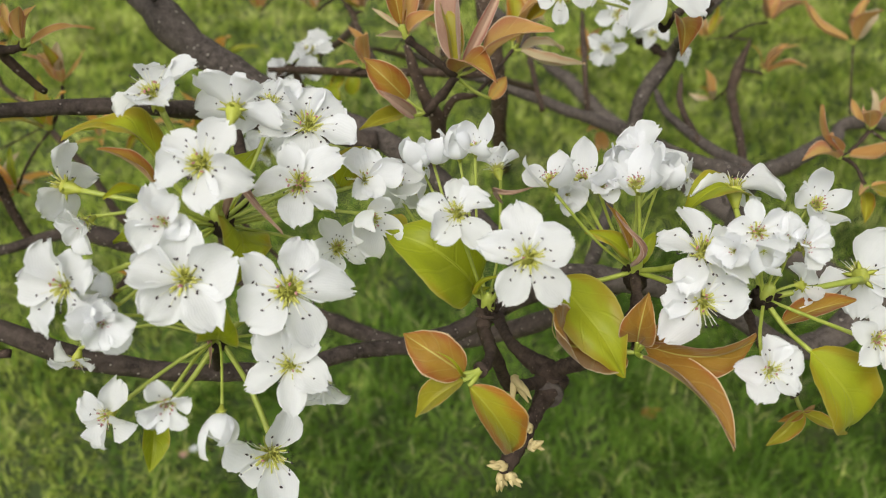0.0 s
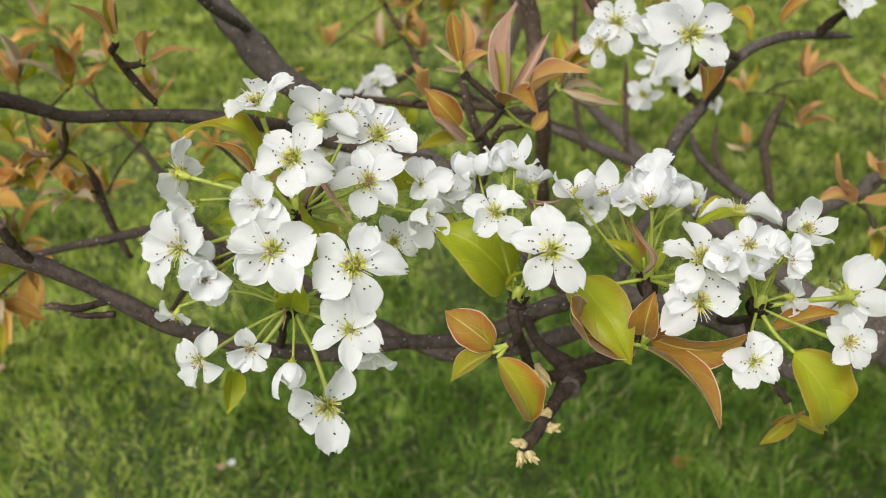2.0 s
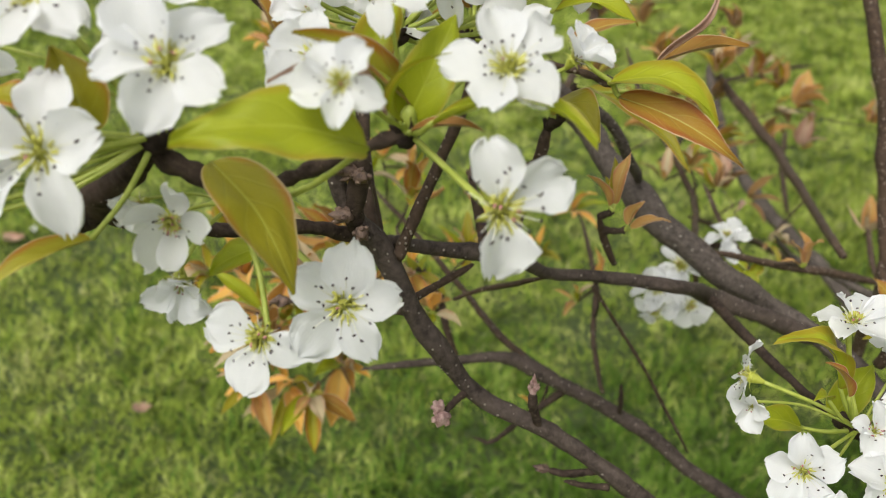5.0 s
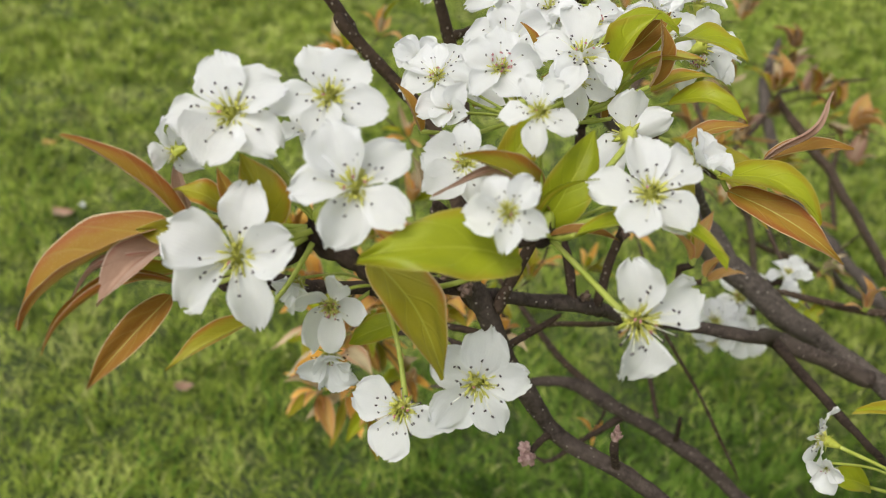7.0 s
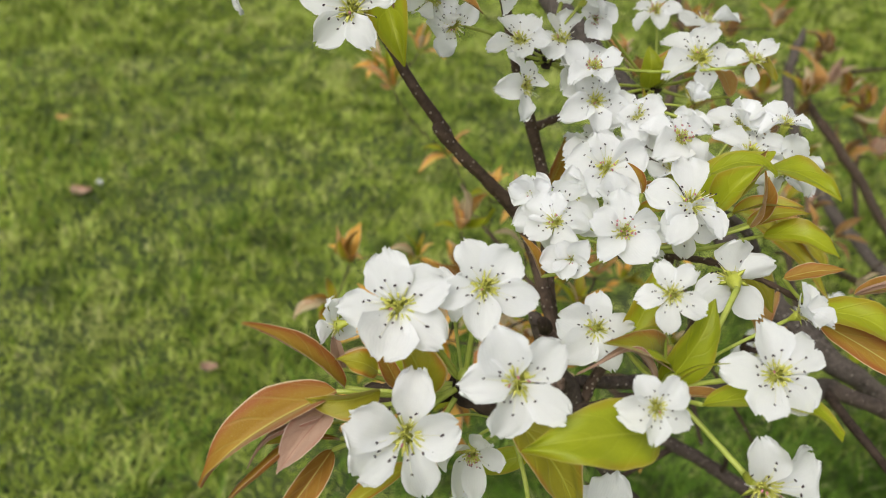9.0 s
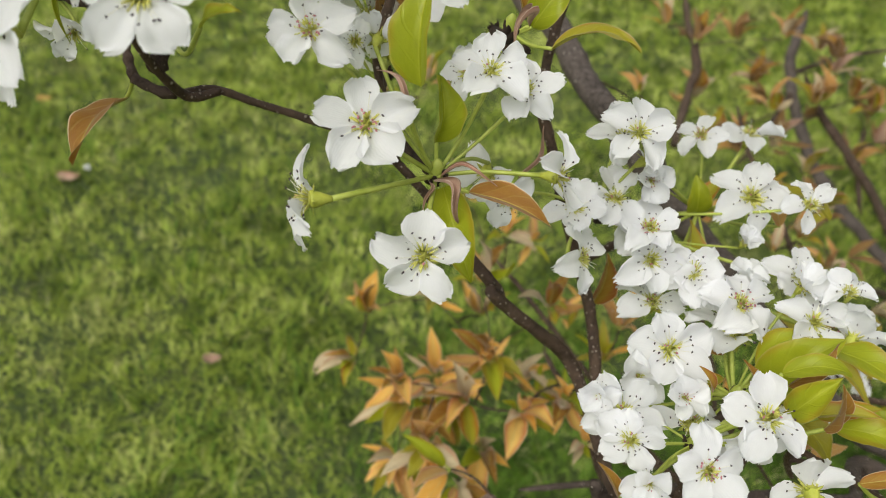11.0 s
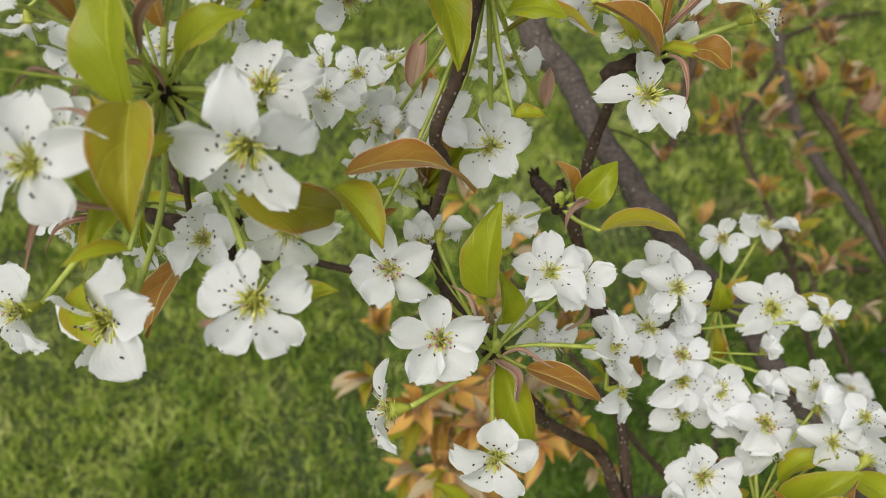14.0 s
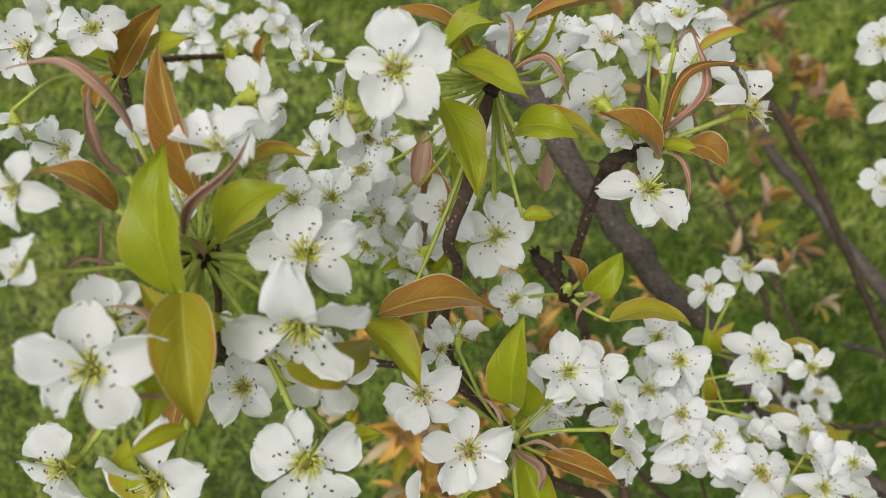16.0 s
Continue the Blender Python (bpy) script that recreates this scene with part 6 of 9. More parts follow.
leaf(c, (-0.2432, 0.2028, 1.1420), (-0.2499, 0.2027, 1.1530), (0.6071, -0.4210, 0.6739), 0.3, "bronze", "folded", 0)
leaf_stalk(c, (-0.2432, 0.2028, 1.1420))
leaf(c, (-0.2182, 0.1980, 1.1446), (-0.2080, 0.2007, 1.1630), (-0.3167, -0.6364, 0.7033), 0.5, "green", "folded", 1)
leaf_stalk(c, (-0.2182, 0.1980, 1.1446))
leaf(c, (-0.2063, 0.1981, 1.1408), (-0.2076, 0.1997, 1.1615), (0.6071, -0.4210, 0.6739), 0.35, "bronze", "folded", 2)
leaf_stalk(c, (-0.2063, 0.1981, 1.1408))
leaf(c, (-0.2225, 0.2083, 1.1520), (-0.2013, 0.2104, 1.1570), (-0.0201, -0.2038, 0.9788), 0.4, "green", "arched", 0)
leaf_stalk(c, (-0.2225, 0.2083, 1.1520))
leaf(c, (-0.2693, 0.1622, 1.1277), (-0.2781, 0.1633, 1.1412), (0.4111, -0.4513, 0.7920), 0.25, "bronze", "folded", 1)
leaf_stalk(c, (-0.2693, 0.1622, 1.1277))
leaf(c, (-0.1991, 0.2069, 1.1332), (-0.1739, 0.2027, 1.1331), (0.1450, -0.3788, 0.9140), 0.42, "green", "arched", 2)
leaf_stalk(c, (-0.1991, 0.2069, 1.1332))
leaf(c, (-0.2055, 0.2073, 1.1360), (-0.1867, 0.2107, 1.1436), (0.0017, -0.2753, 0.9614), 0.35, "olive", "flat", 0)
leaf_stalk(c, (-0.2055, 0.2073, 1.1360))
# ---- blossom on the upright shoots ----
c = blossom_cluster((-0.2276, 0.2270, 1.1163), "dense truss of white pear flowers in broad green leaves", 262, 0.003)
flower(c, (-0.2571, 0.2230, 1.1378), (0.0971, -0.5721, 0.8144), 0.0160, "open", 105, 263)
flower(c, (-0.2523, 0.1995, 1.1395), (0.2590, -0.6212, 0.7396), 0.0100, "rosy", 24, 264)
flower(c, (-0.2316, 0.2514, 1.1416), (0.0204, -0.2944, 0.9555), 0.0156, "rosy_open", 100, 265)
flower(c, (-0.2297, 0.2469, 1.1291), (-0.0590, 0.0158, 0.9981), 0.0198, "worn", 126, 266)
flower(c, (-0.2054, 0.2482, 1.1430), (-0.0328, -0.5898, 0.8069), 0.0142, "open", 21, 267)
flower(c, (-0.2093, 0.2616, 1.1480), (0.2849, -0.1926, 0.9390), 0.0112, "cup", 68, 268)
flower(c, (-0.1950, 0.2560, 1.1541), (-0.0833, -0.0675, 0.9942), 0.0108, "worn", 43, 269)
flower(c, (-0.1910, 0.2443, 1.1420), (0.5668, 0.8104, 0.1484), 0.0130, "worn", 18, 270)
flower(c, (-0.2717, 0.1896, 1.1361), (-0.0146, -0.5988, 0.8008), 0.0139, "open", 65, 271)
flower(c, (-0.2663, 0.2169, 1.1272), (0.1444, -0.8532, 0.5012), 0.0119, "cup", 40, 272)
flower(c, (-0.2468, 0.1994, 1.1269), (-0.1503, -0.1341, 0.9795), 0.0144, "worn", 15, 273)
leaf(c, (-0.2212, 0.2364, 1.1249), (-0.2023, 0.2428, 1.1423), (-0.0974, 0.1742, 0.9799), 0.4, "green", "arched", 1)
leaf_stalk(c, (-0.2212, 0.2364, 1.1249))
leaf(c, (-0.2199, 0.2232, 1.1253), (-0.2010, 0.2278, 1.1556), (-0.1477, -0.4301, 0.8906), 0.55, "green", "flat", 2)
leaf_stalk(c, (-0.2199, 0.2232, 1.1253))
leaf(c, (-0.2006, 0.2326, 1.1459), (-0.1781, 0.2124, 1.1493), (0.0461, -0.3900, 0.9197), 0.4, "green", "flat", 0)
leaf_stalk(c, (-0.2006, 0.2326, 1.1459))
leaf(c, (-0.2192, 0.2173, 1.1190), (-0.2302, 0.2223, 1.1412), (0.3885, -0.4566, 0.8004), 0.3, "bronze", "folded", 1)
leaf_stalk(c, (-0.2192, 0.2173, 1.1190))
leaf(c, (-0.2127, 0.1997, 1.1431), (-0.1924, 0.1980, 1.1518), (-0.0252, -0.1192, 0.9926), 0.3, "olive", "folded", 2)
leaf_stalk(c, (-0.2127, 0.1997, 1.1431))
leaf(c, (-0.2426, 0.2264, 1.1187), (-0.2322, 0.2306, 1.1210), (0.0461, -0.3900, 0.9197), 0.5, "olive", "folded", 0)
leaf_stalk(c, (-0.2426, 0.2264, 1.1187))
leaf(c, (-0.2319, 0.2446, 1.1210), (-0.2458, 0.2428, 1.1219), (0.0692, -0.4738, 0.8779), 0.3, "bronze", "folded", 1)
leaf_stalk(c, (-0.2319, 0.2446, 1.1210))
leaf(c, (-0.2173, 0.2124, 1.1428), (-0.2045, 0.2225, 1.1581), (0.5770, -0.3347, 0.7450), 0.3, "bronze", "folded", 2)
leaf_stalk(c, (-0.2173, 0.2124, 1.1428))
c = blossom_cluster((-0.2448, 0.3260, 1.1301), "truss of white pear flowers on a grey limb", 282, 0.003)
flower(c, (-0.2843, 0.2631, 1.2018), (0.1195, -0.6484, 0.7519), 0.0133, "open", 85, 283)
flower(c, (-0.2512, 0.3405, 1.1616), (-0.2754, -0.5408, 0.7948), 0.0118, "rosy_open", 28, 284)
flower(c, (-0.2253, 0.3663, 1.1515), (0.1500, 0.1072, 0.9829), 0.0159, "worn", 3, 285)
flower(c, (-0.2289, 0.3067, 1.1552), (0.1195, -0.6484, 0.7519), 0.0177, "open", 75, 286)
flower(c, (-0.2750, 0.2747, 1.1753), (0.3170, -0.8104, 0.4927), 0.0100, "rosy", 25, 287)
flower(c, (-0.2759, 0.2773, 1.1485), (0.2893, -0.7510, 0.5935), 0.0149, "rosy", 0, 288)
flower(c, (-0.2683, 0.2622, 1.1458), (0.3990, -0.6757, 0.6198), 0.0150, "open", 47, 289)
flower(c, (-0.2472, 0.2625, 1.1380), (0.2203, -0.5040, 0.8351), 0.0134, "rosy_open", 22, 290)
flower(c, (-0.2627, 0.2590, 1.1269), (-0.1144, -0.0603, 0.9916), 0.0143, "worn", 69, 291)
flower(c, (-0.2278, 0.2736, 1.1353), (0.3144, -0.0415, 0.9484), 0.0107, "cup", 44, 292)
leaf(c, (-0.2465, 0.3212, 1.1313), (-0.2504, 0.3247, 1.1504), (0.0980, -0.5752, 0.8121), 0.6, "green", "flat", 2)
leaf_stalk(c, (-0.2465, 0.3212, 1.1313))
leaf(c, (-0.2481, 0.3040, 1.1135), (-0.2487, 0.3105, 1.1351), (0.3885, -0.4566, 0.8004), 0.5, "olive", "folded", 0)
leaf_stalk(c, (-0.2481, 0.3040, 1.1135))
leaf(c, (-0.2150, 0.3195, 1.1523), (-0.1942, 0.3079, 1.1505), (0.0873, -0.1568, 0.9838), 0.4, "olive", "arched", 1)
leaf_stalk(c, (-0.2150, 0.3195, 1.1523))
leaf(c, (-0.2093, 0.3185, 1.1354), (-0.2200, 0.3268, 1.1463), (0.0461, -0.3900, 0.9197), 0.5, "orange", "flat", 2)
leaf_stalk(c, (-0.2093, 0.3185, 1.1354))
leaf(c, (-0.2467, 0.3221, 1.1323), (-0.2369, 0.3289, 1.1521), (0.0117, -0.2618, 0.9650), 0.35, "olive", "flat", 0)
leaf_stalk(c, (-0.2467, 0.3221, 1.1323))
leaf(c, (-0.2829, 0.3051, 1.0779), (-0.2800, 0.3150, 1.1023), (0.4161, -0.5326, 0.7370), 0.45, "bronze", "folded", 1)
c = blossom_cluster((-0.3484, 0.2193, 1.1976), "open truss of white pear flowers on long stalks", 299, 0.003)
flower(c, (-0.3826, 0.2001, 1.2513), (0.0469, -0.7508, 0.6589), 0.0130, "rosy_open", 109, 300)
flower(c, (-0.3656, 0.1971, 1.2262), (0.1389, -0.6434, 0.7528), 0.0149, "rosy_open", 93, 301)
flower(c, (-0.3411, 0.1759, 1.1992), (0.2176, -0.7944, 0.5671), 0.0150, "open", 86, 302)
flower(c, (-0.3350, 0.2273, 1.2344), (0.0424, -0.3764, 0.9255), 0.0132, "open", 104, 303)
flower(c, (-0.3242, 0.2331, 1.2266), (0.1759, -0.4088, 0.8955), 0.0118, "open", 12, 304)
flower(c, (-0.3358, 0.2482, 1.1824), (-0.0848, 0.2619, -0.9614), 0.0139, "open", 7, 305)
flower(c, (-0.3768, 0.1784, 1.2098), (-0.8773, -0.4695, 0.0999), 0.0155, "worn", 134, 306)
flower(c, (-0.3089, 0.2271, 1.2008), (0.9816, -0.0806, 0.1730), 0.0142, "worn", 49, 307)
flower(c, (-0.3739, 0.2343, 1.2353), (-0.1443, 0.9843, 0.1017), 0.0110, "open", 4, 308)
flower(c, (-0.3796, 0.2283, 1.2362), (0.4828, -0.7252, 0.4909), 0.0081, "worn", 51, 309)
leaf(c, (-0.3496, 0.2216, 1.2090), (-0.3510, 0.2274, 1.2300), (0.5439, -0.3762, 0.7501), 0.5, "green", "folded", 1)
leaf_stalk(c, (-0.3496, 0.2216, 1.2090))
leaf(c, (-0.3452, 0.2165, 1.1954), (-0.3291, 0.1944, 1.1761), (-0.0903, -0.6108, 0.7866), 0.42, "green", "folded", 2)
leaf_stalk(c, (-0.3452, 0.2165, 1.1954))
leaf(c, (-0.3362, 0.2151, 1.1965), (-0.3074, 0.2088, 1.1941), (0.0117, -0.2618, 0.9650), 0.3, "bronze", "folded", 0)
leaf_stalk(c, (-0.3362, 0.2151, 1.1965))
leaf(c, (-0.3480, 0.2149, 1.1987), (-0.3354, 0.2053, 1.1889), (0.0980, -0.5752, 0.8121), 0.3, "pink", "rolled", 1)
leaf_stalk(c, (-0.3480, 0.2149, 1.1987))
leaf(c, (-0.3461, 0.2145, 1.2008), (-0.3269, 0.2130, 1.2026), (-0.0252, -0.1192, 0.9926), 0.13, "pink", "rolled", 2)
leaf_stalk(c, (-0.3461, 0.2145, 1.2008))
leaf(c, (-0.3234, 0.2454, 1.1847), (-0.3180, 0.2560, 1.2020), (0.4161, -0.5326, 0.7370), 0.13, "pink", "rolled", 0)
leaf(c, (-0.3561, 0.2087, 1.2261), (-0.3666, 0.2105, 1.2374), (0.2797, -0.3756, 0.8836), 0.2, "pink", "rolled", 1)
leaf_stalk(c, (-0.3561, 0.2087, 1.2261))
leaf(c, (-0.3502, 0.2165, 1.1965), (-0.3493, 0.2066, 1.1902), (0.2797, -0.3756, 0.8836), 0.2, "pink", "rolled", 2)
leaf_stalk(c, (-0.3502, 0.2165, 1.1965))
c = blossom_cluster((-0.3356, 0.2653, 1.2308), "pair of leaves and a flower on a short spur", 318, 0.003)
flower(c, (-0.3522, 0.2820, 1.2034), (-0.0260, -0.6060, 0.7950), 0.0125, "open", 109, 319)
leaf(c, (-0.3278, 0.2628, 1.2349), (-0.3178, 0.2723, 1.2499), (0.2923, -0.3564, 0.8874), 0.6, "green", "flat", 2)
leaf_stalk(c, (-0.3278, 0.2628, 1.2349))
leaf(c, (-0.3315, 0.2658, 1.2378), (-0.3392, 0.2691, 1.2480), (0.2923, -0.3564, 0.8874), 0.5, "bronze", "folded", 0)
leaf_stalk(c, (-0.3315, 0.2658, 1.2378))
leaf(c, (-0.3289, 0.2630, 1.2351), (-0.3312, 0.2510, 1.2310), (-0.0026, -0.4396, 0.8982), 0.4, "pink", "rolled", 1)
leaf_stalk(c, (-0.3289, 0.2630, 1.2351))
leaf(c, (-0.3194, 0.2535, 1.2327), (-0.2909, 0.2533, 1.2379), (-0.0801, 0.1441, 0.9863), 0.36, "olive", "arched", 2)
leaf_stalk(c, (-0.3194, 0.2535, 1.2327))
leaf(c, (-0.3532, 0.2116, 1.2339), (-0.3542, 0.2255, 1.2631), (-0.2994, -0.5163, 0.8024), 0.42, "green", "folded", 0)
c = blossom_cluster((-0.3732, 0.2896, 1.3068), "truss of white pear flowers at the tip of a shoot", 325, 0.003)
flower(c, (-0.3986, 0.2375, 1.3420), (0.0798, -0.6327, 0.7703), 0.0141, "open", 102, 326)
flower(c, (-0.3644, 0.2855, 1.2364), (0.0343, -0.6621, 0.7486), 0.0167, "open", 100, 327)
flower(c, (-0.3627, 0.3180, 1.2541), (0.0531, 0.1845, 0.9814), 0.0144, "worn", 8, 328)
flower(c, (-0.3847, 0.2873, 1.2455), (-0.3362, -0.7553, 0.5626), 0.0137, "rosy_open", 55, 329)
flower(c, (-0.4107, 0.3083, 1.2238), (0.1681, -0.3196, 0.9325), 0.0151, "open", 30, 330)
flower(c, (-0.4204, 0.2980, 1.2506), (-0.1685, -0.4375, 0.8833), 0.0123, "open", 5, 331)
flower(c, (-0.3504, 0.3284, 1.2903), (-0.1166, 0.9843, 0.1323), 0.0151, "open", 52, 332)
flower(c, (-0.4139, 0.2436, 1.3231), (-0.9124, -0.3192, 0.2562), 0.0119, "worn", 137, 333)
flower(c, (-0.4086, 0.2489, 1.3100), (0.8270, -0.5616, -0.0251), 0.0118, "worn", 2, 334)
flower(c, (-0.4284, 0.2636, 1.3254), (-0.9264, -0.0584, 0.3720), 0.0092, "worn", 49, 335)
flower(c, (-0.3918, 0.2697, 1.2382), (-0.5795, -0.1142, -0.8069), 0.0119, "worn", 24, 336)
flower(c, (-0.3659, 0.3258, 1.3020), (-0.2724, 0.8832, 0.3819), 0.0125, "open", 71, 337)
flower(c, (-0.3814, 0.3084, 1.2719), (-0.2921, -0.8297, 0.4757), 0.0119, "worn", 46, 338)
flower(c, (-0.3511, 0.3471, 1.2925), (-0.1984, -0.0691, 0.9777), 0.0123, "open", 21, 339)
leaf(c, (-0.3887, 0.2728, 1.3084), (-0.3740, 0.2482, 1.2918), (0.4011, -0.4130, 0.8177), 0.42, "green", "flat", 0)
leaf_stalk(c, (-0.3887, 0.2728, 1.3084))
leaf(c, (-0.3861, 0.2774, 1.3193), (-0.3622, 0.2642, 1.3195), (0.0640, -0.2261, 0.9720), 0.42, "green", "flat", 1)
leaf_stalk(c, (-0.3861, 0.2774, 1.3193))
leaf(c, (-0.3642, 0.2768, 1.2972), (-0.3446, 0.2697, 1.3033), (-0.1198, -0.3343, 0.9348), 0.6, "green", "flat", 2)
leaf_stalk(c, (-0.3642, 0.2768, 1.2972))
leaf(c, (-0.3645, 0.2909, 1.2830), (-0.3338, 0.2854, 1.2900), (-0.0836, 0.1747, 0.9811), 0.4, "olive", "arched", 0)
leaf_stalk(c, (-0.3645, 0.2909, 1.2830))
leaf(c, (-0.3896, 0.2747, 1.3238), (-0.3737, 0.2792, 1.3339), (-0.1644, -0.0543, 0.9849), 0.45, "green", "folded", 1)
leaf_stalk(c, (-0.3896, 0.2747, 1.3238))
leaf(c, (-0.3878, 0.2844, 1.3190), (-0.3808, 0.2927, 1.3331), (-0.2109, -0.4288, 0.8784), 0.45, "green", "flat", 2)
leaf_stalk(c, (-0.3878, 0.2844, 1.3190))
leaf(c, (-0.3777, 0.2832, 1.3106), (-0.4078, 0.2835, 1.3328), (-0.0836, 0.1747, 0.9811), 0.3, "bronze", "arched", 0)
leaf_stalk(c, (-0.3777, 0.2832, 1.3106))
leaf(c, (-0.3839, 0.2836, 1.3180), (-0.3750, 0.2803, 1.3214), (-0.0199, -0.3236, 0.9460), 0.5, "green", "flat", 1)
leaf_stalk(c, (-0.3839, 0.2836, 1.3180))
leaf(c, (-0.3690, 0.2814, 1.3153), (-0.3483, 0.2779, 1.3111), (-0.0497, -0.1058, 0.9931), 0.2, "pink", "rolled", 2)
leaf_stalk(c, (-0.3690, 0.2814, 1.3153))
leaf(c, (-0.3659, 0.2844, 1.3179), (-0.3544, 0.2947, 1.3336), (0.3326, -0.5240, 0.7841), 0.13, "green", "rolled", 0)
leaf_stalk(c, (-0.3659, 0.2844, 1.3179))
leaf(c, (-0.3694, 0.2840, 1.3177), (-0.3629, 0.2923, 1.3318), (0.3326, -0.5240, 0.7841), 0.13, "green", "rolled", 1)
leaf_stalk(c, (-0.3694, 0.2840, 1.3177))
leaf(c, (-0.3692, 0.2827, 1.3165), (-0.3753, 0.2921, 1.3322), (0.3326, -0.5240, 0.7841), 0.13, "pink", "rolled", 2)
leaf_stalk(c, (-0.3692, 0.2827, 1.3165))
leaf(c, (-0.3658, 0.2938, 1.3266), (-0.3259, 0.2949, 1.3392), (-0.0673, 0.0348, 0.9971), 0.22, "bronze", "folded", 0)
leaf(c, (-0.3972, 0.2055, 1.2808), (-0.3610, 0.2161, 1.2752), (-0.0757, 0.1054, 0.9915), 0.34, "bronze", "arched", 1)
leaf(c, (-0.4006, 0.2058, 1.2745), (-0.3829, 0.1921, 1.2678), (0.4093, -0.2912, 0.8647), 0.5, "green", "folded", 2)
leaf(c, (-0.3567, 0.2702, 1.2635), (-0.3457, 0.2715, 1.2642), (-0.0199, -0.3236, 0.9460), 0.55, "green", "flat", 0)
leaf_stalk(c, (-0.3567, 0.2702, 1.2635))
leaf(c, (-0.3967, 0.2883, 1.2550), (-0.3963, 0.3044, 1.2698), (0.0103, -0.5212, 0.8533), 0.35, "pink", "folded", 1)
leaf_stalk(c, (-0.3967, 0.2883, 1.2550))
leaf(c, (-0.3477, 0.3074, 1.2430), (-0.3476, 0.3194, 1.2540), (0.0103, -0.5212, 0.8533), 0.35, "pink", "folded", 2)
leaf_stalk(c, (-0.3477, 0.3074, 1.2430))
leaf(c, (-0.3964, 0.2361, 1.2341), (-0.3901, 0.2406, 1.2380), (-0.0026, -0.4396, 0.8982), 0.4, "bronze", "folded", 0)
leaf_stalk(c, (-0.3964, 0.2361, 1.2341))
c = blossom_cluster((-0.2912, 0.2745, 1.1554), "truss of white flowers behind the shoots", 361, 0.003)
flower(c, (-0.2881, 0.2863, 1.1855), (0.2945, -0.4443, 0.8461), 0.0137, "open", 22, 362)
flower(c, (-0.3012, 0.2584, 1.1673), (0.0029, -0.3916, 0.9202), 0.0135, "open", 69, 363)
flower(c, (-0.3269, 0.2483, 1.1731), (0.2033, -0.9444, 0.2584), 0.0119, "worn", 44, 364)
flower(c, (-0.2785, 0.2762, 1.1830), (0.7015, 0.0588, 0.7102), 0.0122, "worn", 19, 365)
flower(c, (-0.2861, 0.2719, 1.1653), (-0.2233, -0.3930, 0.8920), 0.0139, "open", 66, 366)
flower(c, (-0.2709, 0.2654, 1.1586), (-0.1607, -0.4161, 0.8950), 0.0132, "rosy_open", 41, 367)
flower(c, (-0.2955, 0.2443, 1.1546), (0.9043, -0.2217, 0.3649), 0.0135, "worn", 16, 368)
flower(c, (-0.2281, 0.2925, 1.1410), (0.3035, -0.1536, 0.9403), 0.0082, "cup", 63, 369)
flower(c, (-0.2071, 0.3006, 1.1607), (0.1366, -0.5296, 0.8372), 0.0120, "worn", 38, 370)
flower(c, (-0.2064, 0.2782, 1.1399), (0.0755, -0.5610, 0.8244), 0.0133, "open", 13, 371)
flower(c, (-0.1878, 0.2656, 1.1274), (-0.1993, -0.2382, 0.9505), 0.0147, "rosy_open", 60, 372)
flower(c, (-0.2497, 0.2637, 1.1424), (-0.3295, -0.3042, 0.8938), 0.0143, "open", 35, 373)
c = blossom_cluster((-0.3109, 0.3036, 1.2756), "truss of white pear flowers with narrow bronze leaves", 374, 0.003)
flower(c, (-0.2969, 0.3341, 1.2919), (0.0154, -0.4252, 0.9050), 0.0151, "rosy_open", 107, 375)
flower(c, (-0.3324, 0.3381, 1.2963), (0.0890, -0.2248, 0.9703), 0.0119, "rosy_open", 32, 376)
flower(c, (-0.3120, 0.3566, 1.2865), (-0.2255, 0.8369, -0.4987), 0.0150, "open", 7, 377)
flower(c, (-0.3341, 0.3060, 1.2909), (-0.5773, 0.8143, -0.0612), 0.0153, "open", 54, 378)
flower(c, (-0.3120, 0.2897, 1.2670), (0.0303, -0.6396, 0.7681), 0.0171, "worn", 106, 379)
flower(c, (-0.2816, 0.3086, 1.2942), (0.6632, -0.1798, 0.7266), 0.0161, "three", -59, 380)
flower(c, (-0.3035, 0.3569, 1.2991), (0.0141, -0.0459, 0.9988), 0.0134, "open", 51, 381)
flower(c, (-0.2916, 0.3538, 1.2956), (-0.0070, -0.6610, 0.7504), 0.0100, "cup", 26, 382)
flower(c, (-0.3047, 0.3122, 1.2788), (0.4321, -0.8973, -0.0901), 0.0096, "worn", 1, 383)
flower(c, (-0.3228, 0.3008, 1.2838), (-0.0934, -0.0394, -0.9948), 0.0103, "worn", 48, 384)
flower(c, (-0.3098, 0.3678, 1.2959), (0.1483, -0.1033, 0.9835), 0.0115, "open", 23, 385)
leaf(c, (-0.3125, 0.2875, 1.2841), (-0.3371, 0.2881, 1.2995), (0.1676, -0.1597, 0.9728), 0.4, "bronze", "folded", 2)
leaf_stalk(c, (-0.3125, 0.2875, 1.2841))
leaf(c, (-0.3119, 0.2932, 1.2892), (-0.2892, 0.3025, 1.3171), (-0.3616, -0.0772, 0.9291), 0.14, "bronze", "rolled", 0)
leaf_stalk(c, (-0.3119, 0.2932, 1.2892))
leaf(c, (-0.3109, 0.2990, 1.2810), (-0.2953, 0.2941, 1.2824), (-0.0319, -0.2390, 0.9705), 0.38, "green", "flat", 1)
leaf_stalk(c, (-0.3109, 0.2990, 1.2810))
leaf(c, (-0.3010, 0.3004, 1.2818), (-0.2866, 0.2923, 1.2804), (-0.0199, -0.3236, 0.9460), 0.7, "bronze", "flat", 2)
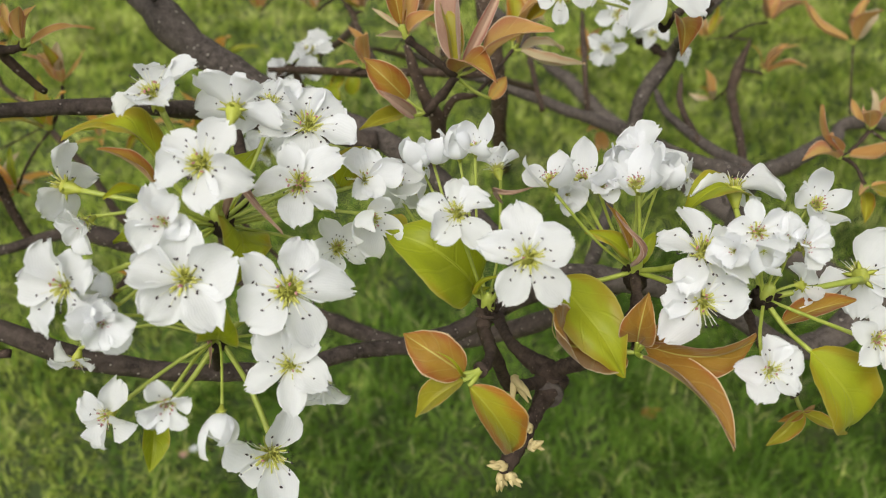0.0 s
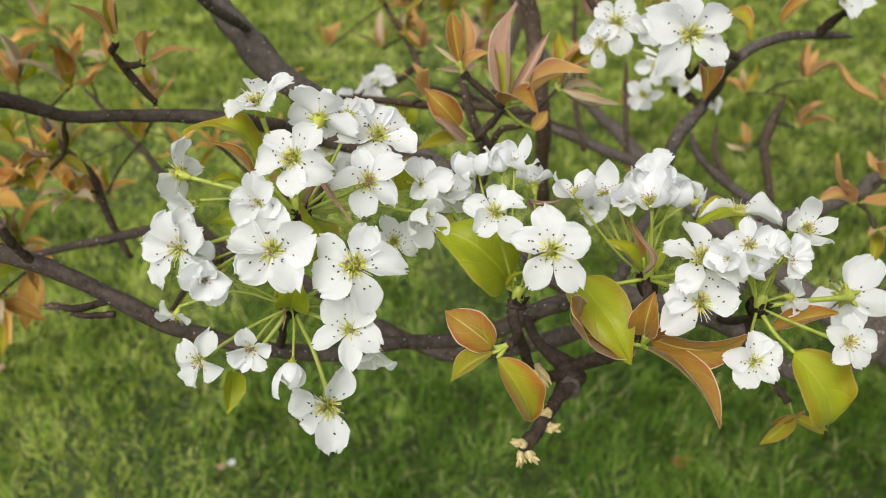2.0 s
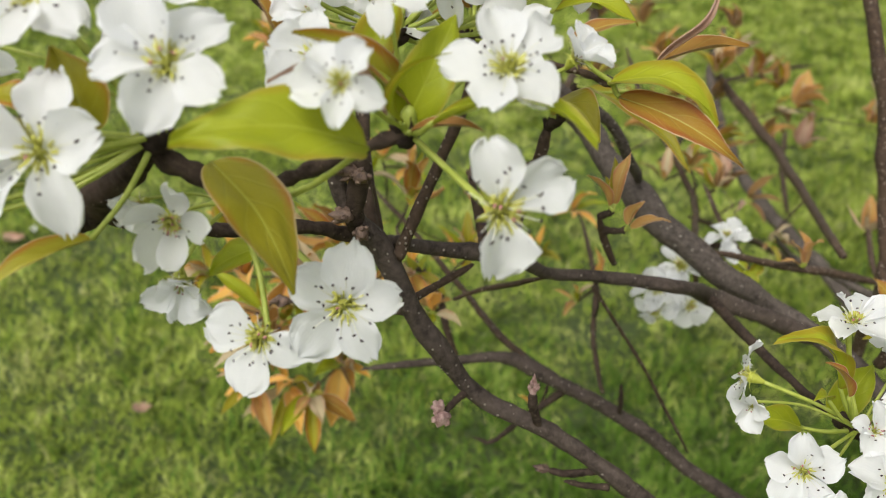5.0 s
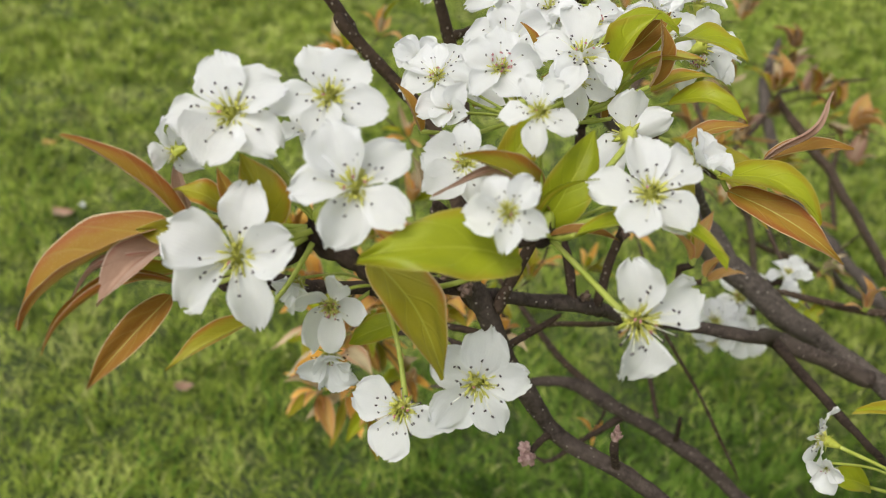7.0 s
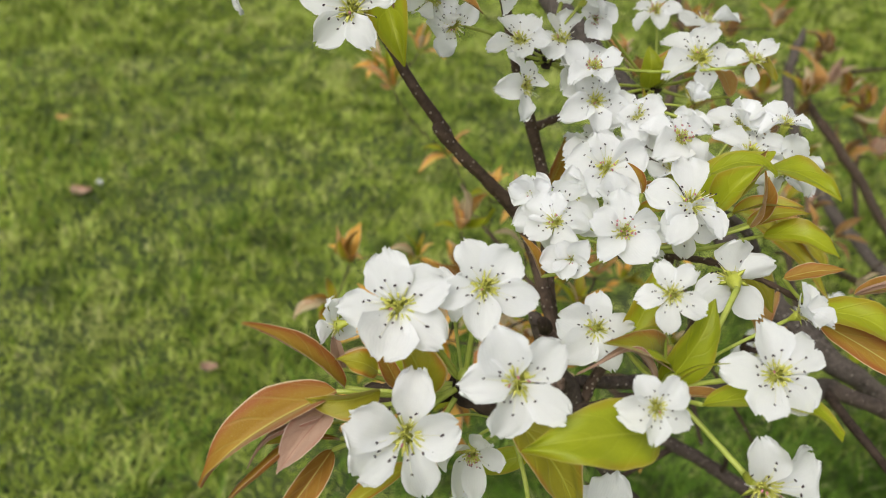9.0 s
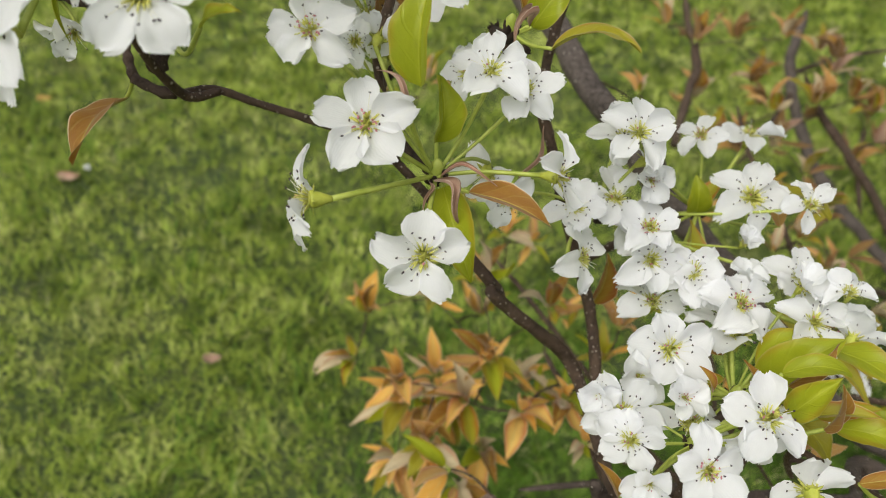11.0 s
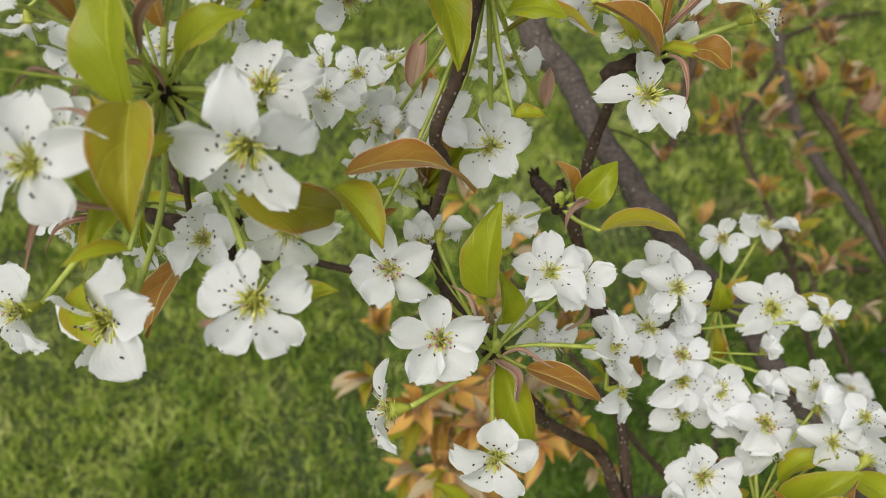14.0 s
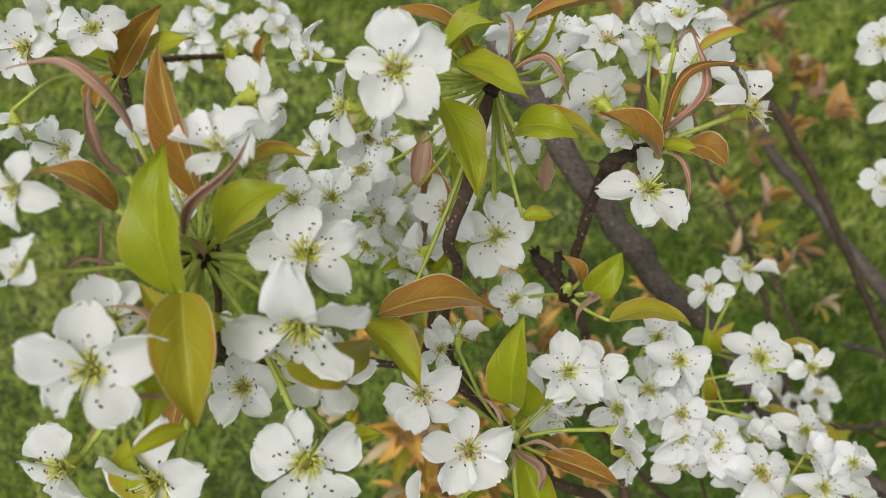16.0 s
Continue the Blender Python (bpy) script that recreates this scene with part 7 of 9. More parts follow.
leaf_stalk(c, (-0.3010, 0.3004, 1.2818))
leaf(c, (-0.3126, 0.2973, 1.2863), (-0.3081, 0.3174, 1.3182), (0.4357, -0.3790, 0.8164), 0.13, "pink", "rolled", 0)
leaf_stalk(c, (-0.3126, 0.2973, 1.2863))
leaf(c, (-0.3000, 0.3292, 1.3014), (-0.2840, 0.3330, 1.3109), (-0.0497, -0.1058, 0.9931), 0.3, "olive", "folded", 1)
leaf_stalk(c, (-0.3000, 0.3292, 1.3014))
leaf(c, (-0.3133, 0.3036, 1.2785), (-0.3191, 0.3142, 1.2953), (0.3136, -0.4407, 0.8411), 0.3, "green", "folded", 2)
leaf_stalk(c, (-0.3133, 0.3036, 1.2785))
leaf(c, (-0.3088, 0.2933, 1.2824), (-0.3006, 0.2765, 1.2733), (0.4357, -0.3790, 0.8164), 0.13, "pink", "rolled", 0)
leaf_stalk(c, (-0.3088, 0.2933, 1.2824))
leaf(c, (-0.3130, 0.3117, 1.3132), (-0.3047, 0.3149, 1.3157), (-0.0260, -0.2806, 0.9595), 0.25, "pink", "rolled", 1)
leaf_stalk(c, (-0.3130, 0.3117, 1.3132))
leaf(c, (-0.3281, 0.3070, 1.2892), (-0.3193, 0.2950, 1.2845), (-0.0067, -0.4125, 0.9110), 0.5, "green", "flat", 2)
leaf_stalk(c, (-0.3281, 0.3070, 1.2892))
c = blossom_cluster((-0.4431, 0.1990, 1.3044), "large truss of white pear flowers among folded bronze leaves", 396, 0.003)
flower(c, (-0.4525, 0.1577, 1.3106), (0.0461, -0.6139, 0.7880), 0.0154, "open", 84, 397)
flower(c, (-0.4146, 0.1984, 1.3102), (-0.0067, -0.2751, 0.9614), 0.0147, "open", 111, 398)
flower(c, (-0.4114, 0.1786, 1.3086), (0.02, -0.99, -0.05), 0.0187, "open", 172, 399)
flower(c, (-0.4079, 0.1621, 1.2724), (0.1442, -0.7661, 0.6263), 0.0155, "ragged", 98, 400)
flower(c, (-0.4370, 0.2099, 1.3325), (-0.0003, -0.0987, 0.9951), 0.0117, "open", 112, 401)
flower(c, (-0.4361, 0.2327, 1.3314), (0.4663, 0.8177, -0.3375), 0.0127, "worn", 30, 402)
flower(c, (-0.4787, 0.1892, 1.3305), (-0.3865, -0.7903, 0.4753), 0.0097, "open", 5, 403)
flower(c, (-0.4102, 0.1914, 1.2693), (0.0673, -0.0348, -0.9971), 0.0138, "open", -34, 404)
flower(c, (-0.4692, 0.1696, 1.3257), (-0.6815, -0.4055, 0.6092), 0.0080, "worn", 27, 405)
flower(c, (-0.4802, 0.1616, 1.2475), (-0.4255, -0.8287, 0.3636), 0.0152, "worn", 135, 406)
flower(c, (-0.4475, 0.1570, 1.2587), (-0.2291, -0.8813, 0.4134), 0.0178, "ragged", 116, 407)
flower(c, (-0.4572, 0.1763, 1.3038), (0.3263, -0.4881, 0.8095), 0.0109, "open", 24, 408)
flower(c, (-0.4308, 0.2195, 1.3163), (0.7874, 0.3132, -0.5310), 0.0083, "worn", 71, 409)
flower(c, (-0.4571, 0.2273, 1.2964), (-0.2615, -0.2592, 0.9297), 0.0099, "open", 46, 410)
flower(c, (-0.4365, 0.2587, 1.2696), (-0.0888, -0.6342, 0.7680), 0.0117, "open", 21, 411)
flower(c, (-0.4291, 0.2814, 1.2493), (0.0394, -0.4618, 0.8861), 0.0130, "open", 68, 412)
flower(c, (-0.4652, 0.2278, 1.3178), (0.0240, -0.3261, 0.9450), 0.0085, "cup", 43, 413)
leaf(c, (-0.4407, 0.1787, 1.3128), (-0.4452, 0.1988, 1.3410), (-0.2607, -0.6110, 0.7475), 0.46, "green", "flat", 0)
leaf_stalk(c, (-0.4407, 0.1787, 1.3128))
leaf(c, (-0.4384, 0.1774, 1.3156), (-0.4289, 0.1518, 1.3010), (0.2008, -0.4880, 0.8494), 0.46, "olive", "folded", 1)
leaf_stalk(c, (-0.4384, 0.1774, 1.3156))
leaf(c, (-0.4377, 0.1995, 1.3114), (-0.4206, 0.2063, 1.3263), (-0.0319, -0.2390, 0.9705), 0.55, "green", "flat", 2)
leaf_stalk(c, (-0.4377, 0.1995, 1.3114))
leaf(c, (-0.4438, 0.2063, 1.3179), (-0.4570, 0.2282, 1.3483), (-0.1701, -0.6135, 0.7712), 0.24, "bronze", "folded", 0)
leaf_stalk(c, (-0.4438, 0.2063, 1.3179))
leaf(c, (-0.4427, 0.1925, 1.3188), (-0.4277, 0.2063, 1.3416), (0.4357, -0.3790, 0.8164), 0.14, "pink", "rolled", 1)
leaf_stalk(c, (-0.4427, 0.1925, 1.3188))
leaf(c, (-0.4571, 0.1915, 1.3254), (-0.4754, 0.1909, 1.3352), (-0.0673, 0.0348, 0.9971), 0.42, "bronze", "arched", 2)
leaf_stalk(c, (-0.4571, 0.1915, 1.3254))
leaf(c, (-0.4581, 0.2011, 1.3274), (-0.4664, 0.2133, 1.3459), (-0.2994, -0.5163, 0.8024), 0.16, "pink", "rolled", 0)
leaf_stalk(c, (-0.4581, 0.2011, 1.3274))
leaf(c, (-0.4582, 0.2089, 1.3346), (-0.4845, 0.2088, 1.3495), (-0.0763, 0.1108, 0.9909), 0.13, "pink", "rolled", 1)
leaf_stalk(c, (-0.4582, 0.2089, 1.3346))
leaf(c, (-0.4152, 0.1754, 1.2948), (-0.3980, 0.2030, 1.2690), (0.10, -0.75, 0.62), 0.32, "olive", "flat", 2)
leaf_stalk(c, (-0.4152, 0.1754, 1.2948))
leaf(c, (-0.4365, 0.2195, 1.3161), (-0.4183, 0.2213, 1.3236), (-0.0673, 0.0348, 0.9971), 0.35, "olive", "arched", 0)
leaf_stalk(c, (-0.4365, 0.2195, 1.3161))
leaf(c, (-0.4393, 0.1622, 1.2975), (-0.4500, 0.1668, 1.3091), (-0.0067, -0.4125, 0.9110), 0.4, "green", "flat", 1)
leaf_stalk(c, (-0.4393, 0.1622, 1.2975))
leaf(c, (-0.4400, 0.1740, 1.3016), (-0.4499, 0.1797, 1.3142), (0.1978, -0.3784, 0.9043), 0.35, "olive", "folded", 2)
leaf_stalk(c, (-0.4400, 0.1740, 1.3016))
leaf(c, (-0.4392, 0.1613, 1.2966), (-0.4545, 0.1485, 1.2925), (-0.0580, -0.0414, 0.9975), 0.13, "pink", "rolled", 0)
leaf_stalk(c, (-0.4392, 0.1613, 1.2966))
leaf(c, (-0.4396, 0.1711, 1.3057), (-0.4545, 0.1703, 1.3153), (-0.0580, -0.0414, 0.9975), 0.13, "pink", "rolled", 1)
leaf_stalk(c, (-0.4396, 0.1711, 1.3057))
leaf(c, (-0.4358, 0.1583, 1.2870), (-0.4457, 0.1467, 1.2904), (-0.0260, -0.2806, 0.9595), 0.3, "green", "folded", 2)
leaf_stalk(c, (-0.4358, 0.1583, 1.2870))
leaf(c, (-0.4404, 0.1770, 1.2976), (-0.4460, 0.1571, 1.2863), (0.3136, -0.4407, 0.8411), 0.35, "green", "flat", 0)
leaf_stalk(c, (-0.4404, 0.1770, 1.2976))
leaf(c, (-0.4404, 0.1770, 1.2976), (-0.4272, 0.1797, 1.3062), (-0.2109, -0.4288, 0.8784), 0.4, "green", "flat", 1)
leaf_stalk(c, (-0.4404, 0.1770, 1.2976))
leaf(c, (-0.4420, 0.1970, 1.3025), (-0.4509, 0.1879, 1.3150), (-0.0580, -0.0414, 0.9975), 0.14, "pink", "rolled", 2)
leaf_stalk(c, (-0.4420, 0.1970, 1.3025))
leaf(c, (-0.4580, 0.1850, 1.3127), (-0.4690, 0.1769, 1.3125), (-0.0580, -0.0414, 0.9975), 0.13, "pink", "rolled", 0)
leaf_stalk(c, (-0.4580, 0.1850, 1.3127))
c = blossom_cluster((-0.4504, 0.2354, 1.2222), "drooping truss of large white pear flowers by a rusty leaf", 433, 0.003)
leaf(c, (-0.4608, 0.1679, 1.2583), (-0.4440, 0.1507, 1.2532), (-0.3194, -0.6413, 0.6976), 0.42, "green", "folded", 2)
leaf(c, (-0.4021, 0.1757, 1.2595), (-0.3909, 0.1764, 1.2652), (0.0117, -0.2618, 0.9650), 0.5, "green", "flat", 0)
leaf_stalk(c, (-0.4021, 0.1757, 1.2595))
flower(c, (-0.4319, 0.1843, 1.2664), (-0.1021, -0.5231, 0.8461), 0.0111, "open", 44, 436)
c = thing("leaf_tuft", (-0.4668, 0.2338, 1.2047), "hanging rust-brown leaf under the blossom", "leaves", "leaf tufts on the pear tree")
BASES[c] = Vector((-0.4668, 0.2338, 1.2047))
spur(c, (-0.4668, 0.2338, 1.2047), 0.002, 437)
leaf(c, (-0.4760, 0.2386, 1.1917), (-0.4764, 0.2026, 1.1839), (-0.2415, -0.6521, 0.7186), 0.4, "bronze", "flat", 0)
leaf_stalk(c, (-0.4760, 0.2386, 1.1917))
c = blossom_cluster((-0.5314, 0.3338, 1.2561), "truss of white flowers behind bronze leaves", 439, 0.003)
flower(c, (-0.5589, 0.3181, 1.2742), (-0.2920, -0.8067, 0.5139), 0.0157, "open", 16, 440)
flower(c, (-0.5277, 0.3170, 1.2870), (-0.0190, -0.3299, 0.9438), 0.0130, "open", 112, 441)
flower(c, (-0.5587, 0.3183, 1.2217), (-0.2109, -0.8825, 0.4203), 0.0151, "open", 38, 442)
flower(c, (-0.5697, 0.3087, 1.2424), (0.0793, -0.2014, -0.9763), 0.0131, "worn", 13, 443)
flower(c, (-0.5733, 0.3620, 1.2629), (0.1046, -0.7208, 0.6852), 0.0113, "cup", 60, 444)
flower(c, (-0.5258, 0.3478, 1.2611), (0.3715, -0.5872, 0.7192), 0.0098, "worn", 35, 445)
leaf(c, (-0.5299, 0.3285, 1.2579), (-0.5119, 0.3436, 1.2845), (0.3136, -0.4407, 0.8411), 0.35, "bronze", "folded", 2)
leaf_stalk(c, (-0.5299, 0.3285, 1.2579))
leaf(c, (-0.5331, 0.3325, 1.2618), (-0.5602, 0.3206, 1.2657), (-0.0673, 0.0348, 0.9971), 0.3, "green", "arched", 0)
leaf_stalk(c, (-0.5331, 0.3325, 1.2618))
leaf(c, (-0.5222, 0.3321, 1.2608), (-0.4977, 0.3360, 1.2768), (-0.0387, -0.1891, 0.9812), 0.45, "green", "flat", 1)
leaf_stalk(c, (-0.5222, 0.3321, 1.2608))
leaf(c, (-0.5365, 0.3250, 1.2550), (-0.5372, 0.3097, 1.2546), (-0.0067, -0.4125, 0.9110), 0.5, "bronze", "flat", 2)
leaf_stalk(c, (-0.5365, 0.3250, 1.2550))
leaf(c, (-0.5326, 0.3103, 1.2549), (-0.5276, 0.3212, 1.2647), (-0.0067, -0.4125, 0.9110), 0.4, "bronze", "folded", 0)
leaf_stalk(c, (-0.5326, 0.3103, 1.2549))
c = blossom_cluster((-0.5147, 0.4315, 1.2024), "far truss of white flowers", 451, 0.003)
flower(c, (-0.5391, 0.4305, 1.2153), (-0.3510, -0.4267, 0.8335), 0.0139, "open", 4, 452)
flower(c, (-0.5130, 0.4327, 1.2159), (-0.1557, -0.5094, 0.8463), 0.0132, "open", 51, 453)
flower(c, (-0.5368, 0.4262, 1.2113), (-0.3605, -0.3731, 0.8549), 0.0124, "open", 26, 454)
flower(c, (-0.4922, 0.4362, 1.2184), (0.4768, -0.2556, 0.8410), 0.0124, "open", 1, 455)
flower(c, (-0.5316, 0.4393, 1.2233), (0.0007, -0.2221, 0.9750), 0.0108, "open", 48, 456)
flower(c, (-0.4996, 0.4433, 1.2253), (0.2922, -0.1535, 0.9440), 0.0108, "open", 23, 457)
flower(c, (-0.4717, 0.4284, 1.2103), (0.1574, -0.4478, 0.8802), 0.0093, "open", 70, 458)
flower(c, (-0.5417, 0.4175, 1.2036), (0.0291, -0.3261, 0.9449), 0.0108, "open", 45, 459)
leaf(c, (-0.5133, 0.4162, 1.2018), (-0.5184, 0.4205, 1.2196), (-0.0067, -0.4125, 0.9110), 0.4, "green", "flat", 1)
leaf_stalk(c, (-0.5133, 0.4162, 1.2018))
leaf(c, (-0.5018, 0.4222, 1.2067), (-0.4979, 0.4253, 1.2230), (-0.0067, -0.4125, 0.9110), 0.35, "bronze", "folded", 2)
leaf_stalk(c, (-0.5018, 0.4222, 1.2067))
leaf(c, (-0.5174, 0.4288, 1.2000), (-0.5291, 0.4227, 1.1950), (-0.0067, -0.4125, 0.9110), 0.5, "green", "flat", 0)
leaf_stalk(c, (-0.5174, 0.4288, 1.2000))
branch(tree, [
    (-0.1417, 0.4645, 1.2004, 0.0020),
    (-0.0963, 0.4588, 1.1656, 0.0023),
    (-0.0208, 0.4559, 1.0912, 0.0029),
    (0.0609, 0.4374, 0.9884, 0.0036)], TWIG, "twig", "brown shoot", 8, 0.16, 463.0)
c = blossom_cluster((-0.1417, 0.4645, 1.2004), "white flowers at the end of a shoot", 464, 0.003)
flower(c, (-0.1590, 0.4818, 1.2296), (-0.4809, -0.5818, 0.6559), 0.0158, "open", 39, 465)
flower(c, (-0.1519, 0.4582, 1.2076), (-0.0248, -0.8706, 0.4914), 0.0143, "open", 14, 466)
flower(c, (-0.1467, 0.4257, 1.1775), (-0.4082, -0.7063, 0.5783), 0.0143, "open", 61, 467)
# ---- more blossom among the shoots ----
c = blossom_cluster((-0.3913, 0.2969, 1.1897), "crowded truss of white flowers seen from the side", 468, 0.003)
flower(c, (-0.4293, 0.3046, 1.2316), (-0.5067, 0.1811, 0.8429), 0.0129, "ragged", 11, 469)
flower(c, (-0.4122, 0.2970, 1.2280), (-0.6999, -0.4275, 0.5722), 0.0138, "ragged", 58, 470)
flower(c, (-0.4145, 0.3289, 1.2391), (-0.2561, 0.3188, 0.9126), 0.0133, "ragged", 33, 471)
flower(c, (-0.3998, 0.3036, 1.2111), (0.6513, -0.7329, 0.1966), 0.0145, "ragged", 8, 472)
flower(c, (-0.4448, 0.3263, 1.2343), (-0.7805, -0.4041, 0.4769), 0.0122, "worn", 55, 473)
flower(c, (-0.3984, 0.3277, 1.2206), (0.2099, -0.0440, 0.9767), 0.0137, "ragged", 30, 474)
flower(c, (-0.3858, 0.3466, 1.2303), (0.2868, 0.2488, 0.9251), 0.0151, "ragged", 5, 475)
flower(c, (-0.3764, 0.3582, 1.2399), (0.2313, -0.2655, 0.9359), 0.0139, "ragged", 52, 476)
flower(c, (-0.3650, 0.3546, 1.2272), (0.4715, -0.4814, 0.7389), 0.0141, "worn", 27, 477)
flower(c, (-0.4188, 0.3007, 1.2044), (-0.3872, -0.9129, 0.1290), 0.0122, "ragged", 2, 478)
flower(c, (-0.4024, 0.2959, 1.1981), (-0.2868, -0.2488, -0.9251), 0.0110, "ragged", 49, 479)
leaf(c, (-0.3927, 0.3020, 1.1949), (-0.4006, 0.3306, 1.2389), (0.4811, -0.4786, 0.7345), 0.34, "bronze", "folded", 0)
leaf_stalk(c, (-0.3927, 0.3020, 1.1949))
leaf(c, (-0.3939, 0.3017, 1.1949), (-0.4122, 0.2896, 1.2001), (-0.0359, -0.0879, 0.9955), 0.3, "green", "folded", 1)
leaf_stalk(c, (-0.3939, 0.3017, 1.1949))
leaf(c, (-0.3898, 0.3008, 1.1933), (-0.3743, 0.3103, 1.2143), (-0.0022, -0.2322, 0.9727), 0.35, "green", "flat", 2)
leaf_stalk(c, (-0.3898, 0.3008, 1.1933))
leaf(c, (-0.3915, 0.3022, 1.1950), (-0.3901, 0.3411, 1.2404), (0.3971, -0.5196, 0.7565), 0.14, "green", "rolled", 0)
leaf_stalk(c, (-0.3915, 0.3022, 1.1950))
c = blossom_cluster((-0.4781, 0.2109, 1.2465), "small white flowers behind the large truss", 484, 0.003)
flower(c, (-0.4872, 0.1986, 1.2424), (-0.6741, -0.6687, 0.3136), 0.0099, "worn", 43, 485)
flower(c, (-0.4628, 0.2036, 1.2363), (0.2857, -0.9210, -0.2647), 0.0101, "worn", 18, 486)
flower(c, (-0.5023, 0.2056, 1.2376), (-0.5645, -0.4871, 0.6664), 0.0084, "ragged", 65, 487)
flower(c, (-0.4556, 0.2195, 1.2378), (-0.0408, 0.4597, -0.8872), 0.0086, "worn", 40, 488)
leaf(c, (-0.4773, 0.2045, 1.2471), (-0.4903, 0.1775, 1.2438), (-0.0359, -0.0879, 0.9955), 0.16, "pink", "rolled", 0)
leaf_stalk(c, (-0.4773, 0.2045, 1.2471))
leaf(c, (-0.4760, 0.2034, 1.2459), (-0.4880, 0.1860, 1.2448), (-0.0022, -0.2322, 0.9727), 0.16, "pink", "rolled", 1)
leaf_stalk(c, (-0.4760, 0.2034, 1.2459))
leaf(c, (-0.4724, 0.2069, 1.2487), (-0.4779, 0.1876, 1.2376), (-0.2320, -0.5763, 0.7836), 0.4, "green", "folded", 2)
leaf_stalk(c, (-0.4724, 0.2069, 1.2487))
leaf(c, (-0.4749, 0.2136, 1.2415), (-0.4499, 0.2132, 1.2512), (-0.0359, -0.0879, 0.9955), 0.2, "green", "folded", 0)
leaf_stalk(c, (-0.4749, 0.2136, 1.2415))
leaf(c, (-0.4722, 0.2095, 1.2512), (-0.4556, 0.1926, 1.2388), (0.3709, -0.4410, 0.8173), 0.14, "green", "rolled", 1)
leaf_stalk(c, (-0.4722, 0.2095, 1.2512))
leaf(c, (-0.4699, 0.2045, 1.2601), (-0.4823, 0.2187, 1.2904), (-0.2320, -0.5763, 0.7836), 0.14, "pink", "rolled", 2)
leaf_stalk(c, (-0.4699, 0.2045, 1.2601))
# ---- young leaves behind ----
leaf_tuft((-0.1671, 0.2802, 1.0311), (-0.1606, 0.4686, 0.8687), 4, 0.0285, ("orange", "orange", "orange", "cream", "orange", "olive",), "copper-coloured young leaves at a shoot tip", 495, 55, 0.0016)
leaf_tuft((-0.1600, 0.2853, 1.0199), (0.4733, 0.3544, 0.8065), 3, 0.0266, ("orange", "orange", "orange", "cream", "orange", "olive",), "copper-coloured young leaves at a shoot tip", 496, 55, 0.0016)
c = thing("leaf_tuft", (-0.0120, 0.3150, 0.9740), "bronze and olive young leaves on a dark spur", "leaves", "leaf tufts on the pear tree")
BASES[c] = Vector((-0.0120, 0.3150, 0.9740))
spur(c, (-0.0120, 0.3150, 0.9740), 0.002, 701)
leaf(c, (-0.0200, 0.3150, 0.9800), (-0.0380, 0.3200, 0.9970), (0.05, -0.80, 0.55), 0.52, "bronze", "flat", 0)
leaf_stalk(c, (-0.0200, 0.3150, 0.9800))
leaf(c, (-0.0170, 0.3150, 0.9720), (-0.0310, 0.3050, 0.9900), (0.05, -0.80, 0.55), 0.22, "pink", "folded", 1)
leaf_stalk(c, (-0.0170, 0.3150, 0.9720))
leaf(c, (-0.0210, 0.3150, 0.9730), (-0.0400, 0.3000, 0.9740), (0.0, -0.6, 0.75), 0.3, "olive", "folded", 2)
leaf_stalk(c, (-0.0210, 0.3150, 0.9730))
c = thing("leaf_tuft", (0.0010, 0.3150, 0.9910), "tall downy olive and pink young leaves on a spur", "leaves", "leaf tufts on the pear tree")
BASES[c] = Vector((0.0010, 0.3150, 0.9910))
spur(c, (0.0010, 0.3150, 0.9910), 0.002, 702)
leaf(c, (0.0000, 0.3150, 0.9970), (-0.0060, 0.3300, 1.0190), (0.55, -0.70, 0.40), 0.3, "olive", "folded", 0)
leaf_stalk(c, (0.0000, 0.3150, 0.9970))
leaf(c, (0.0020, 0.3150, 0.9970), (0.0040, 0.3450, 1.0330), (-0.55, -0.70, 0.40), 0.26, "pink", "folded", 1)
leaf_stalk(c, (0.0020, 0.3150, 0.9970))
leaf(c, (0.0040, 0.3150, 0.9950), (0.0210, 0.3200, 1.0300), (0.05, -0.80, 0.55), 0.13, "pink", "folded", 2)
leaf_stalk(c, (0.0040, 0.3150, 0.9950))
leaf(c, (0.0130, 0.3150, 0.9970), (0.0360, 0.2900, 1.0230), (0.1, -0.5, 0.8), 0.3, "orange", "folded", 0)
leaf_stalk(c, (0.0130, 0.3150, 0.9970))
leaf(c, (0.0010, 0.3150, 0.9920), (0.0160, 0.2900, 1.0030), (0.1, -0.35, 0.9), 0.42, "bronze", "folded", 1)
leaf_stalk(c, (0.0010, 0.3150, 0.9920))
leaf(c, (0.0160, 0.3150, 0.9800), (0.0230, 0.3200, 0.9880), (0.05, -0.80, 0.55), 0.55, "amber", "flat", 2)
leaf_stalk(c, (0.0160, 0.3150, 0.9800))
c = thing("leaf_tuft", (-0.0190, 0.3150, 1.0080), "orange young leaves at the end of an upright twig", "leaves", "leaf tufts on the pear tree")
BASES[c] = Vector((-0.0190, 0.3150, 1.0080))
spur(c, (-0.0190, 0.3150, 1.0080), 0.002, 703)
leaf(c, (-0.0210, 0.3150, 1.0140), (-0.0260, 0.3300, 1.0320), (0.05, -0.80, 0.55), 0.34, "bronze", "folded", 0)
leaf_stalk(c, (-0.0210, 0.3150, 1.0140))
leaf(c, (-0.0200, 0.3150, 1.0140), (-0.0200, 0.3200, 1.0380), (0.55, -0.70, 0.40), 0.3, "orange", "folded", 2)
leaf_stalk(c, (-0.0200, 0.3150, 1.0140))
leaf(c, (-0.0180, 0.3150, 1.0100), (-0.0070, 0.3100, 1.0210), (0.1, -0.5, 0.8), 0.42, "orange", "folded", 1)
